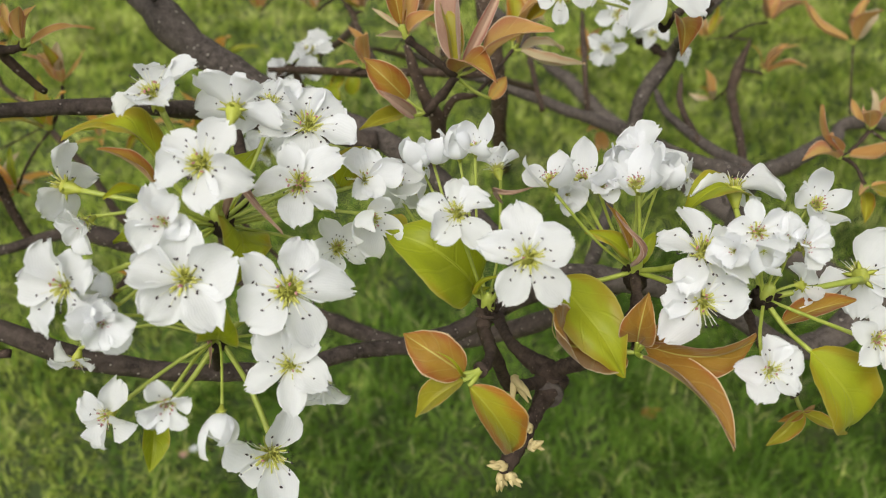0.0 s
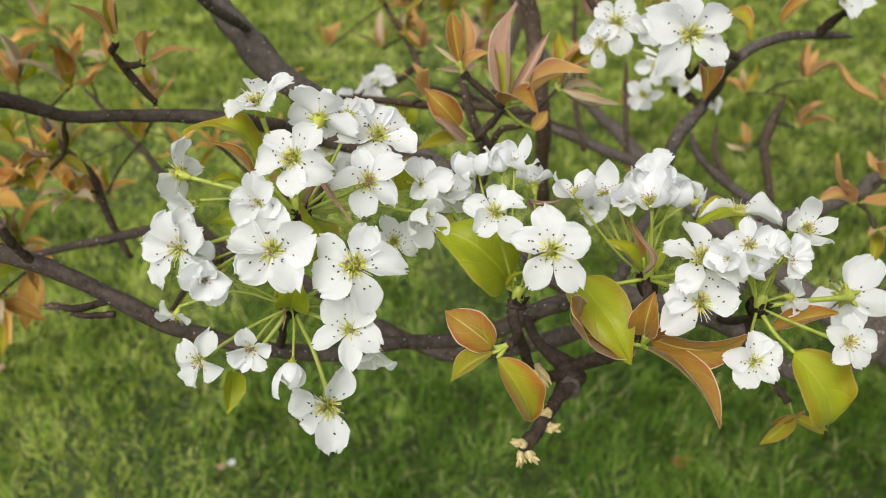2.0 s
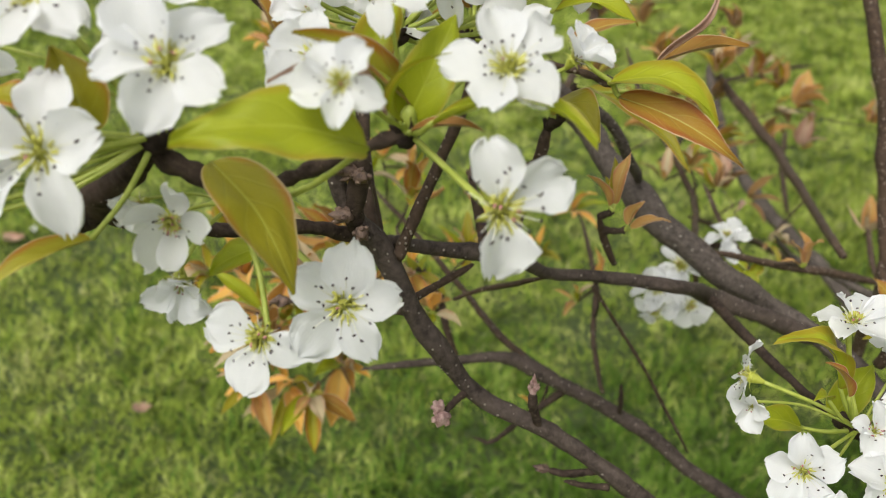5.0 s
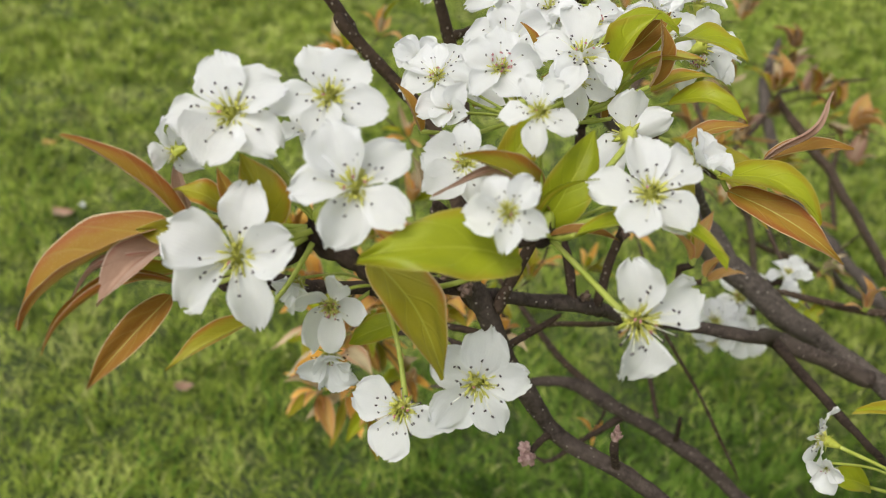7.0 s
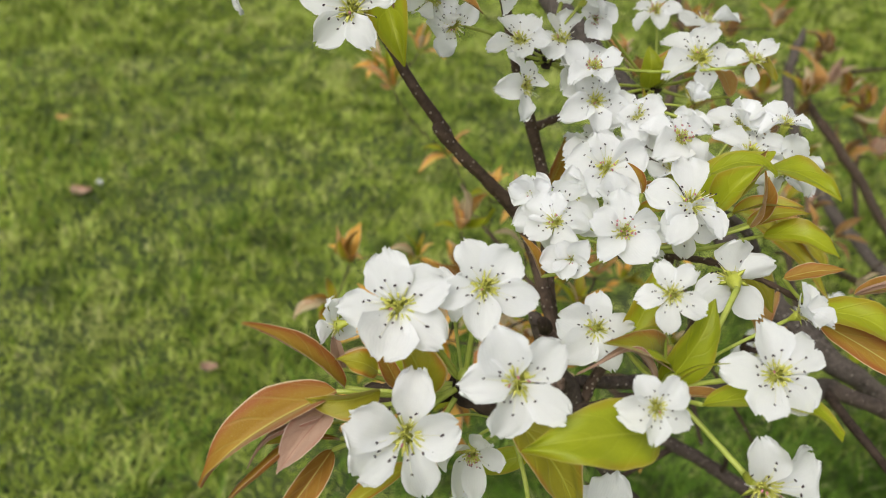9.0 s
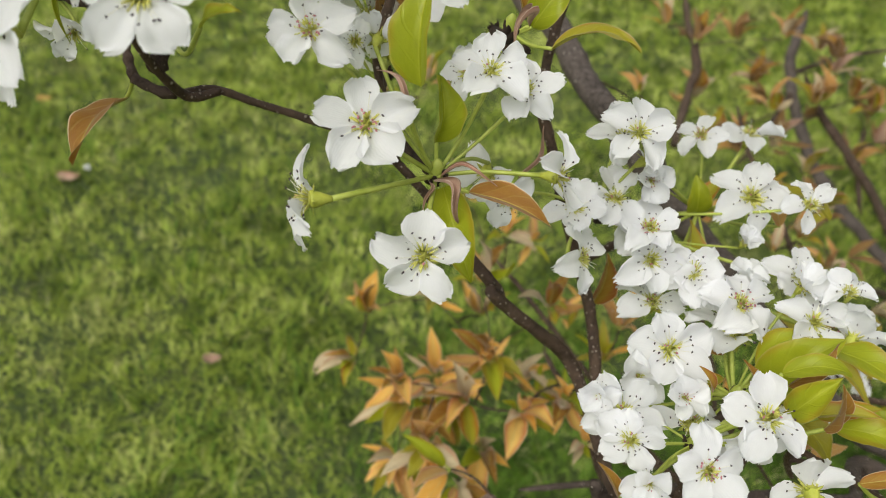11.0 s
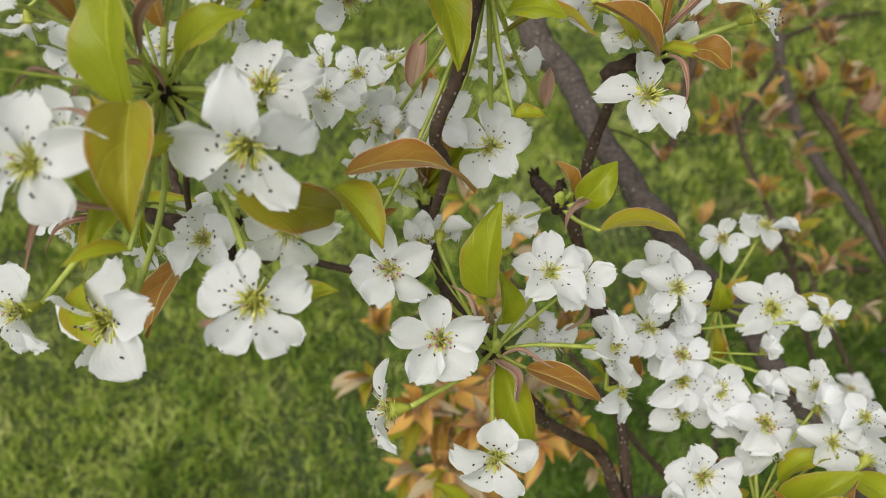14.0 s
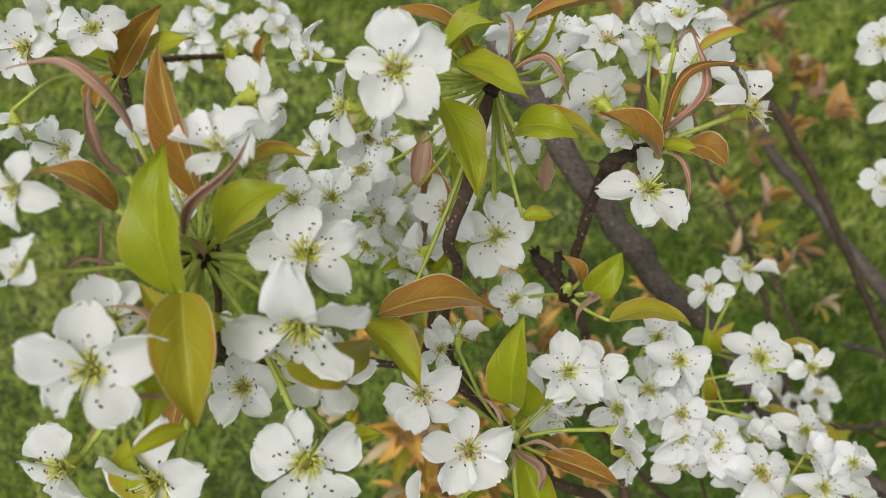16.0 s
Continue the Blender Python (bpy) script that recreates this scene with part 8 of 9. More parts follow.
leaf_stalk(c, (-0.0180, 0.3150, 1.0100))
leaf(c, (-0.0220, 0.3150, 1.0130), (-0.0330, 0.3200, 1.0190), (0.05, -0.80, 0.55), 0.16, "cream", "folded", 2)
leaf_stalk(c, (-0.0220, 0.3150, 1.0130))
leaf(c, (-0.0210, 0.3150, 1.0090), (-0.0300, 0.3000, 1.0160), (0.05, -0.80, 0.55), 0.16, "cream", "folded", 0)
leaf_stalk(c, (-0.0210, 0.3150, 1.0090))
leaf_tuft((-0.3876, 0.4425, 0.8348), (0.0597, -0.5546, 0.8300), 8, 0.0490, ("amber", "amber", "cream", "orange", "amber", "green", "olive",), "orange young leaves on thin twigs", 501, 95, 0.0012)
leaf_tuft((-0.4076, 0.4271, 0.8149), (-0.3572, -0.6212, 0.6975), 8, 0.0490, ("amber", "amber", "cream", "orange", "amber", "green", "olive",), "orange young leaves on thin twigs", 502, 95, 0.0012)
leaf_tuft((-0.3748, 0.4440, 0.7969), (0.3253, -0.6744, 0.6629), 8, 0.0463, ("amber", "amber", "cream", "orange", "amber", "green", "olive",), "orange young leaves on thin twigs", 503, 95, 0.0012)
leaf_tuft((-0.4062, 0.3980, 0.7687), (-0.1260, -0.8692, 0.4782), 8, 0.0490, ("amber", "amber", "cream", "orange", "amber", "green", "olive",), "orange young leaves on thin twigs", 504, 95, 0.0012)
leaf_tuft((-0.3883, 0.4166, 0.7568), (0.3529, -0.7951, 0.4932), 6, 0.0463, ("amber", "amber", "cream", "orange", "amber", "green", "olive",), "orange young leaves on thin twigs", 505, 95, 0.0012)
leaf_tuft((-0.3409, 0.4507, 0.8567), (0.0444, -0.4665, 0.8834), 6, 0.0321, ("amber", "amber", "cream", "orange", "amber", "green", "olive",), "orange young leaves on thin twigs", 506, 95, 0.0012)
leaf_tuft((-0.3432, 0.2927, 0.9275), (-0.6272, -0.6290, 0.4594), 4, 0.0379, ("amber", "amber", "cream", "orange", "amber", "green", "olive",), "orange young leaves on thin twigs", 507, 95, 0.0012)
leaf_tuft((-0.4102, 0.5264, 0.8403), (0.0349, -0.4105, 0.9112), 5, 0.0363, ("amber", "amber", "cream", "orange", "amber", "green", "olive",), "orange young leaves on thin twigs", 508, 95, 0.0012)
leaf_tuft((-0.4108, 0.6237, 0.8998), (0.0303, -0.3836, 0.9230), 6, 0.0389, ("amber", "amber", "cream", "orange", "amber", "green", "olive",), "orange young leaves on thin twigs", 509, 95, 0.0012)
leaf_tuft((-0.3575, 0.5699, 0.8976), (0.3280, -0.3462, 0.8789), 5, 0.0363, ("amber", "amber", "cream", "orange", "amber", "green", "olive",), "orange young leaves on thin twigs", 510, 95, 0.0012)
leaf_tuft((-0.3320, 0.5711, 0.8941), (0.5096, -0.3374, 0.7915), 4, 0.0363, ("amber", "amber", "cream", "orange", "amber", "green", "olive",), "orange young leaves on thin twigs", 511, 95, 0.0012)
leaf_tuft((-0.2764, 0.6277, 0.7837), (0.2441, -0.3969, 0.8848), 6, 0.0415, ("amber", "amber", "cream", "orange", "amber", "green", "olive",), "orange young leaves on thin twigs", 512, 95, 0.0012)
leaf_tuft((-0.2195, 0.6365, 0.7855), (0.4442, -0.3915, 0.8059), 5, 0.0415, ("amber", "amber", "cream", "orange", "amber", "green", "olive",), "orange young leaves on thin twigs", 513, 95, 0.0012)
leaf_tuft((-0.2914, 0.5781, 0.8027), (0.0349, -0.4105, 0.9112), 4, 0.0340, ("amber", "amber", "cream", "orange", "amber", "green", "olive",), "orange young leaves on thin twigs", 514, 95, 0.0012)
leaf_tuft((-0.1877, 0.6034, 0.8580), (0.0349, -0.4105, 0.9112), 7, 0.0402, ("amber", "amber", "cream", "orange", "amber", "green", "olive",), "orange young leaves on thin twigs", 515, 95, 0.0012)
leaf_tuft((-0.1707, 0.4957, 0.8351), (-0.2626, -0.6305, 0.7304), 4, 0.0295, ("amber", "amber", "cream", "orange", "amber", "green", "olive",), "orange young leaves on thin twigs", 516, 95, 0.0012)
leaf_tuft((-0.3013, 0.4300, 0.8532), (0.3574, -0.4223, 0.8330), 5, 0.0311, ("amber", "amber", "cream", "orange", "amber", "green", "olive",), "orange young leaves on thin twigs", 517, 95, 0.0012)
leaf_tuft((-0.1873, 0.3683, 0.8257), (0.0650, -0.5846, 0.8087), 3, 0.0214, ("amber", "amber", "cream", "orange", "amber", "green", "olive",), "orange young leaves on thin twigs", 518, 95, 0.0012)
leaf_tuft((-0.1187, 0.7010, 0.9032), (-0.0661, 0.2306, 0.9708), 7, 0.0393, ("orange", "orange", "cream", "olive", "bronze",), "copper young leaves on thin twigs behind", 519, 70, 0.0012)
leaf_tuft((-0.0885, 0.6523, 0.8953), (0.3617, 0.1467, 0.9207), 7, 0.0373, ("orange", "orange", "cream", "olive", "bronze",), "copper young leaves on thin twigs behind", 520, 70, 0.0012)
leaf_tuft((-0.0611, 0.7231, 0.8883), (0.4668, 0.1576, 0.8702), 7, 0.0403, ("orange", "orange", "cream", "olive", "bronze",), "copper young leaves on thin twigs behind", 521, 70, 0.0012)
leaf_tuft((-0.0493, 0.9140, 0.9048), (-0.0609, 0.1949, 0.9789), 8, 0.0513, ("orange", "orange", "cream", "olive", "bronze",), "copper young leaves on thin twigs behind", 522, 70, 0.0012)
leaf_tuft((0.0031, 0.9727, 0.8923), (0.1985, 0.1839, 0.9627), 7, 0.0504, ("orange", "orange", "cream", "olive", "bronze",), "copper young leaves on thin twigs behind", 523, 70, 0.0012)
leaf_tuft((-0.1163, 0.8091, 0.9415), (-0.0609, 0.1949, 0.9789), 6, 0.0429, ("orange", "orange", "cream", "olive", "bronze",), "copper young leaves on thin twigs behind", 524, 70, 0.0012)
leaf_tuft((0.0422, 0.9097, 0.8786), (0.7557, -0.0281, 0.6543), 7, 0.0513, ("orange", "orange", "cream", "olive", "bronze",), "copper young leaves on thin twigs behind", 525, 70, 0.0012)
leaf_tuft((0.1130, 0.8641, 0.8856), (0.3617, 0.1467, 0.9207), 8, 0.0519, ("orange", "orange", "cream", "olive", "bronze",), "copper young leaves on thin twigs behind", 526, 70, 0.0012)
leaf_tuft((0.0300, 0.3731, 0.9750), (0.6847, 0.1212, 0.7187), 5, 0.0356, ("orange", "orange", "cream", "olive", "bronze",), "copper young leaves on thin twigs behind", 529, 70, 0.0012)
leaf_tuft((0.1450, 0.7488, 0.8850), (0.1659, 0.2246, 0.9602), 6, 0.0403, ("orange", "orange", "cream", "olive", "bronze",), "copper young leaves on thin twigs behind", 530, 70, 0.0012)
leaf_tuft((-0.0693, 0.6112, 0.8968), (0.0106, 0.3240, 0.9460), 6, 0.0313, ("orange", "orange", "cream", "orange", "russet", "olive",), "orange young leaves on twigs behind the blossom", 531, 70, 0.0012)
leaf_tuft((-0.1100, 0.6402, 0.8852), (-0.2176, 0.3157, 0.9236), 6, 0.0328, ("orange", "orange", "cream", "orange", "russet", "olive",), "orange young leaves on twigs behind the blossom", 532, 70, 0.0012)
leaf_tuft((-0.1686, 0.6885, 0.8657), (-0.2176, 0.3157, 0.9236), 5, 0.0353, ("orange", "orange", "cream", "orange", "russet", "olive",), "orange young leaves on twigs behind the blossom", 533, 70, 0.0012)
leaf_tuft((-0.0452, 0.3990, 0.9535), (-0.5686, -0.0782, 0.8189), 4, 0.0302, ("orange", "orange", "cream", "orange", "russet", "olive",), "orange young leaves on twigs behind the blossom", 534, 70, 0.0012)
leaf_tuft((0.0620, 0.6186, 0.8731), (0.0106, 0.3240, 0.9460), 7, 0.0369, ("orange", "orange", "cream", "orange", "russet", "olive",), "orange young leaves on twigs behind the blossom", 535, 70, 0.0012)
leaf_tuft((0.1079, 0.6039, 0.8548), (0.2643, 0.2706, 0.9257), 6, 0.0323, ("orange", "orange", "cream", "orange", "russet", "olive",), "orange young leaves on twigs behind the blossom", 536, 70, 0.0012)
leaf_tuft((0.2294, 0.6720, 0.8420), (0.0106, 0.3240, 0.9460), 6, 0.0353, ("orange", "orange", "cream", "orange", "russet", "olive",), "orange young leaves on twigs behind the blossom", 537, 70, 0.0012)
leaf_tuft((0.2472, 0.5796, 0.8554), (0.3764, 0.2602, 0.8892), 6, 0.0335, ("orange", "orange", "cream", "orange", "russet", "olive",), "orange young leaves on twigs behind the blossom", 538, 70, 0.0012)
leaf_tuft((0.2644, 0.6338, 0.8739), (0.2382, 0.3152, 0.9186), 6, 0.0328, ("orange", "orange", "cream", "orange", "russet", "olive",), "orange young leaves on twigs behind the blossom", 539, 70, 0.0012)
leaf_tuft((0.3085, 0.5750, 0.8807), (-0.2437, 0.2712, 0.9312), 5, 0.0475, ("orange", "orange", "cream", "orange", "russet", "olive",), "orange young leaves on twigs behind the blossom", 540, 70, 0.0012)
leaf_tuft((0.2237, 0.3776, 0.9249), (0.0105, 0.3588, 0.9334), 4, 0.0363, ("orange", "orange", "cream", "orange", "russet", "olive",), "orange young leaves on twigs behind the blossom", 541, 70, 0.0012)
leaf_tuft((0.2085, 0.3680, 0.9134), (-0.6435, -0.2536, 0.7222), 4, 0.0393, ("orange", "orange", "cream", "orange", "russet", "olive",), "orange young leaves on twigs behind the blossom", 542, 70, 0.0012)
leaf_tuft((0.2098, 0.3419, 0.9132), (-0.2844, -0.9338, 0.2170), 4, 0.0288, ("orange", "orange", "cream", "orange", "russet", "olive",), "orange young leaves on twigs behind the blossom", 543, 70, 0.0012)
leaf_tuft((0.2204, 0.6011, 0.8189), (-0.6994, 0.0328, 0.7140), 5, 0.0285, ("orange", "orange", "cream", "orange", "russet", "olive",), "orange young leaves on twigs behind the blossom", 544, 70, 0.0012)
leaf_tuft((0.1135, 0.5340, 0.8328), (-0.3240, -0.9352, 0.1433), 4, 0.0302, ("orange", "orange", "cream", "orange", "russet", "olive",), "orange young leaves on twigs behind the blossom", 545, 70, 0.0012)
leaf_tuft((-0.2772, 0.4224, 0.8582), (-0.5576, -0.2756, 0.7830), 7, 0.0396, ("amber", "amber", "cream", "orange", "amber", "green", "olive",), "orange young leaves on twigs behind the blossom", 546, 70, 0.0012)
leaf_tuft((-0.2552, 0.4476, 0.8886), (-0.2568, 0.0972, 0.9616), 6, 0.0396, ("amber", "amber", "cream", "orange", "amber", "green", "olive",), "orange young leaves on twigs behind the blossom", 547, 70, 0.0012)
leaf_tuft((-0.2477, 0.4659, 0.9107), (0.0106, 0.3240, 0.9460), 5, 0.0360, ("amber", "amber", "cream", "orange", "amber", "green", "olive",), "orange young leaves on twigs behind the blossom", 548, 70, 0.0012)
leaf_tuft((-0.1616, 0.4475, 0.8876), (0.0106, -0.0965, 0.9953), 4, 0.0288, ("amber", "amber", "cream", "orange", "amber", "green", "olive",), "orange young leaves on twigs behind the blossom", 549, 70, 0.0012)
leaf_tuft((-0.2055, 0.8877, 0.9710), (-0.1673, 0.4826, 0.8597), 3, 0.0431, ("russet", "pink", "orange", "olive", "cream", "russet",), "pale copper young leaves on far twigs", 550, 75, 0.0012)
leaf_tuft((-0.2384, 0.9121, 0.9742), (-0.6036, 0.2623, 0.7529), 5, 0.0441, ("russet", "pink", "orange", "olive", "cream", "russet",), "pale copper young leaves on far twigs", 551, 75, 0.0012)
leaf_tuft((-0.1434, 1.0217, 0.9232), (0.1195, 0.3690, 0.9217), 6, 0.0490, ("russet", "pink", "orange", "olive", "cream", "russet",), "pale copper young leaves on far twigs", 552, 75, 0.0012)
leaf_tuft((-0.0845, 1.0923, 0.8388), (-0.5037, 0.1427, 0.8520), 5, 0.0505, ("russet", "pink", "orange", "olive", "cream", "russet",), "pale copper young leaves on far twigs", 553, 75, 0.0012)
leaf_tuft((0.0416, 1.2273, 0.8082), (0.3531, 0.2804, 0.8926), 5, 0.0551, ("russet", "pink", "orange", "olive", "cream", "russet",), "pale copper young leaves on far twigs", 554, 75, 0.0012)
leaf_tuft((0.0179, 1.2457, 0.8325), (-0.1404, 0.3603, 0.9222), 6, 0.0551, ("russet", "pink", "orange", "olive", "cream", "russet",), "pale copper young leaves on far twigs", 555, 75, 0.0012)
leaf_tuft((0.0839, 1.2074, 0.7785), (0.9202, -0.3660, 0.1390), 4, 0.0551, ("russet", "pink", "orange", "olive", "cream", "russet",), "pale copper young leaves on far twigs", 556, 75, 0.0012)
leaf_tuft((-0.0704, 1.0735, 0.8161), (-0.6200, -0.4208, 0.6623), 5, 0.0505, ("russet", "pink", "orange", "olive", "cream", "russet",), "pale copper young leaves on far twigs", 557, 75, 0.0012)
leaf_tuft((-0.1073, 0.9292, 0.8186), (-0.4929, -0.1525, 0.8566), 5, 0.0490, ("russet", "pink", "orange", "olive", "cream", "russet",), "pale copper young leaves on far twigs", 558, 75, 0.0012)
leaf_tuft((-0.0683, 0.9490, 0.8314), (0.4907, -0.0319, 0.8707), 5, 0.0459, ("russet", "pink", "orange", "olive", "cream", "russet",), "pale copper young leaves on far twigs", 559, 75, 0.0012)
leaf_tuft((-0.0247, 0.9295, 0.8018), (0.2816, 0.0378, 0.9588), 5, 0.0490, ("russet", "pink", "orange", "olive", "cream", "russet",), "pale copper young leaves on far twigs", 560, 75, 0.0012)
leaf_tuft((-0.0278, 0.8002, 0.8131), (0.1811, -0.1309, 0.9747), 5, 0.0441, ("russet", "pink", "orange", "olive", "cream", "russet",), "pale copper young leaves on far twigs", 561, 75, 0.0012)
leaf_tuft((-0.0246, 0.6988, 0.8524), (0.7195, -0.6416, 0.2659), 5, 0.0392, ("russet", "pink", "orange", "olive", "cream", "russet",), "pale copper young leaves on far twigs", 562, 75, 0.0012)
leaf_tuft((-0.0107, 0.6268, 0.8471), (0.5931, -0.7544, 0.2814), 5, 0.0390, ("russet", "pink", "orange", "olive", "cream", "russet",), "pale copper young leaves on far twigs", 563, 75, 0.0012)
leaf_tuft((-0.2651, 0.6637, 1.0115), (-0.3904, 0.1842, 0.9021), 5, 0.0343, ("russet", "pink", "orange", "olive", "cream", "russet",), "pale copper young leaves on far twigs", 564, 75, 0.0012)
leaf_tuft((-0.2524, 0.5535, 1.0397), (-0.0705, 0.0624, 0.9956), 5, 0.0275, ("russet", "pink", "orange", "olive", "cream", "russet",), "pale copper young leaves on far twigs", 565, 75, 0.0012)
leaf_tuft((0.1314, 1.1705, 0.7300), (0.1254, -0.0024, 0.9921), 5, 0.0588, ("russet", "pink", "orange", "olive", "cream", "russet",), "pale copper young leaves on far twigs", 566, 75, 0.0012)
leaf_tuft((-0.1898, 0.7470, 0.9371), (0.4152, 0.0731, 0.9068), 4, 0.0343, ("russet", "pink", "orange", "olive", "cream", "russet",), "pale copper young leaves on far twigs", 567, 75, 0.0012)
leaf_tuft((-0.1940, 0.9500, 0.9450), (-0.30, 0.10, 0.95), 6, 0.0450, ("russet", "bronze", "orange", "olive", "cream", "russet",), "russet young leaves on far twigs", 710, 75, 0.0012)
leaf_tuft((-0.1200, 0.9500, 0.9030), (0.20, 0.10, 0.95), 7, 0.0480, ("russet", "bronze", "orange", "olive", "cream", "russet",), "russet young leaves on far twigs", 711, 75, 0.0012)
leaf_tuft((-0.0390, 0.9700, 0.8560), (0.40, 0.10, 0.95), 6, 0.0460, ("russet", "bronze", "orange", "olive", "cream", "russet",), "russet young leaves on far twigs", 712, 75, 0.0012)
leaf_tuft((-0.1280, 0.9200, 0.8370), (-0.10, 0.10, 0.95), 7, 0.0480, ("russet", "bronze", "orange", "olive", "cream", "russet",), "russet young leaves on far twigs", 713, 75, 0.0012)
leaf_tuft((-0.0370, 0.9500, 0.9500), (-0.30, 0.10, 0.95), 6, 0.0450, ("russet", "bronze", "orange", "olive", "cream", "russet",), "russet young leaves on far twigs", 714, 75, 0.0012)
leaf_tuft((-0.1120, 0.9000, 0.9860), (0.20, 0.10, 0.95), 6, 0.0430, ("russet", "bronze", "orange", "olive", "cream", "russet",), "russet young leaves on far twigs", 715, 75, 0.0012)
leaf_tuft((0.0280, 0.9500, 0.8220), (0.40, 0.10, 0.95), 6, 0.0450, ("russet", "bronze", "orange", "olive", "cream", "russet",), "russet young leaves on far twigs", 716, 75, 0.0012)
leaf_tuft((-0.1870, 0.9000, 0.8970), (-0.10, 0.10, 0.95), 6, 0.0430, ("russet", "bronze", "orange", "olive", "cream", "russet",), "russet young leaves on far twigs", 717, 75, 0.0012)
leaf_tuft((0.0350, 0.9700, 0.8800), (-0.30, 0.10, 0.95), 6, 0.0460, ("russet", "bronze", "orange", "olive", "cream", "russet",), "russet young leaves on far twigs", 718, 75, 0.0012)
leaf_tuft((-0.0710, 0.9500, 0.8190), (0.20, 0.10, 0.95), 6, 0.0430, ("russet", "bronze", "orange", "olive", "cream", "russet",), "russet young leaves on far twigs", 719, 75, 0.0012)
leaf_tuft((-0.4598, 0.4769, 0.8553), (-0.0657, 0.0430, 0.9969), 5, 0.0416, ("bronze", "olive", "amber", "orange", "green", "bronze", "amber", "cream",), "copper and olive young leaves on low thin twigs", 568, 75, 0.0012)
leaf_tuft((-0.4571, 0.4361, 0.8412), (-0.5518, -0.7623, 0.3382), 6, 0.0431, ("bronze", "olive", "amber", "orange", "green", "bronze", "amber", "cream",), "copper and olive young leaves on low thin twigs", 569, 75, 0.0012)
leaf_tuft((-0.3361, 0.3996, 0.8072), (0.4804, -0.7734, 0.4136), 6, 0.0418, ("bronze", "olive", "amber", "orange", "green", "bronze", "amber", "cream",), "copper and olive young leaves on low thin twigs", 572, 75, 0.0012)
leaf_tuft((-0.3205, 0.4689, 0.8182), (0.4991, -0.0012, 0.8665), 5, 0.0416, ("bronze", "olive", "amber", "orange", "green", "bronze", "amber", "cream",), "copper and olive young leaves on low thin twigs", 573, 75, 0.0012)
leaf_tuft((-0.3649, 0.5281, 0.8310), (-0.0907, 0.1461, 0.9851), 5, 0.0410, ("bronze", "olive", "amber", "orange", "green", "bronze", "amber", "cream",), "copper and olive young leaves on low thin twigs", 575, 75, 0.0012)
leaf_tuft((-0.3477, 0.3659, 0.8034), (0.3759, -0.9263, -0.0252), 5, 0.0406, ("bronze", "olive", "amber", "orange", "green", "bronze", "amber", "cream",), "copper and olive young leaves on low thin twigs", 577, 75, 0.0012)
leaf_tuft((-0.3097, 0.3767, 0.8949), (0.2467, -0.6864, 0.6841), 7, 0.0414, ("bronze", "olive", "amber", "orange", "green", "bronze", "amber", "cream",), "copper and olive young leaves on low thin twigs", 582, 75, 0.0012)
leaf_tuft((-0.2815, 0.3835, 0.9109), (0.3930, -0.7116, 0.5823), 6, 0.0384, ("bronze", "olive", "amber", "orange", "green", "bronze", "amber", "cream",), "copper and olive young leaves on low thin twigs", 583, 75, 0.0012)
leaf_tuft((-0.3511, 0.3845, 0.8823), (-0.0945, -0.6776, 0.7293), 6, 0.0428, ("bronze", "olive", "amber", "orange", "green", "bronze", "amber", "cream",), "copper and olive young leaves on low thin twigs", 584, 75, 0.0012)
leaf_tuft((-0.4053, 0.3942, 0.8743), (-0.2494, -0.5873, 0.7700), 6, 0.0417, ("bronze", "olive", "amber", "orange", "green", "bronze", "amber", "cream",), "copper and olive young leaves on low thin twigs", 587, 75, 0.0012)
leaf_tuft((-0.2623, 0.3609, 0.8978), (0.2229, -0.6105, 0.7600), 6, 0.0377, ("bronze", "olive", "amber", "orange", "green", "bronze", "amber", "cream",), "copper and olive young leaves on low thin twigs", 588, 75, 0.0012)
leaf_tuft((-0.3717, 0.3565, 0.8572), (-0.0731, -0.7525, 0.6545), 6, 0.0428, ("bronze", "olive", "amber", "orange", "green", "bronze", "amber", "cream",), "copper and olive young leaves on low thin twigs", 589, 75, 0.0012)
leaf_tuft((-0.3922, 0.4247, 0.8157), (0.3209, -0.8285, 0.4589), 6, 0.0431, ("bronze", "olive", "amber", "orange", "green", "bronze", "amber", "cream",), "copper and olive young leaves on low thin twigs", 570, 75, 0.0012)
leaf_tuft((-0.3045, 0.4601, 0.9229), (0.1406, -0.2666, 0.9535), 6, 0.0417, ("bronze", "olive", "amber", "orange", "green", "bronze", "amber", "cream",), "copper and olive young leaves on low thin twigs", 578, 75, 0.0012)
leaf_tuft((-0.3405, 0.4084, 0.9053), (-0.1437, -0.5790, 0.8026), 7, 0.0428, ("bronze", "olive", "amber", "orange", "green", "bronze", "amber", "cream",), "copper and olive young leaves on low thin twigs", 581, 75, 0.0012)
leaf_tuft((-0.3641, 0.4897, 0.9077), (-0.0439, -0.0450, 0.9980), 6, 0.0418, ("bronze", "olive", "amber", "orange", "green", "bronze", "amber", "cream",), "copper and olive young leaves on low thin twigs", 586, 75, 0.0012)
leaf_tuft((-0.4705, 0.6187, 0.9605), (-0.3288, -0.0882, 0.9403), 7, 0.0405, ("amber", "amber", "cream", "orange", "amber", "green", "olive",), "orange young leaves on thin twigs", 590, 70, 0.0012)
leaf_tuft((-0.4670, 0.6894, 0.9722), (0.1836, 0.0582, 0.9813), 6, 0.0403, ("amber", "amber", "cream", "orange", "amber", "green", "olive",), "orange young leaves on thin twigs", 591, 70, 0.0012)
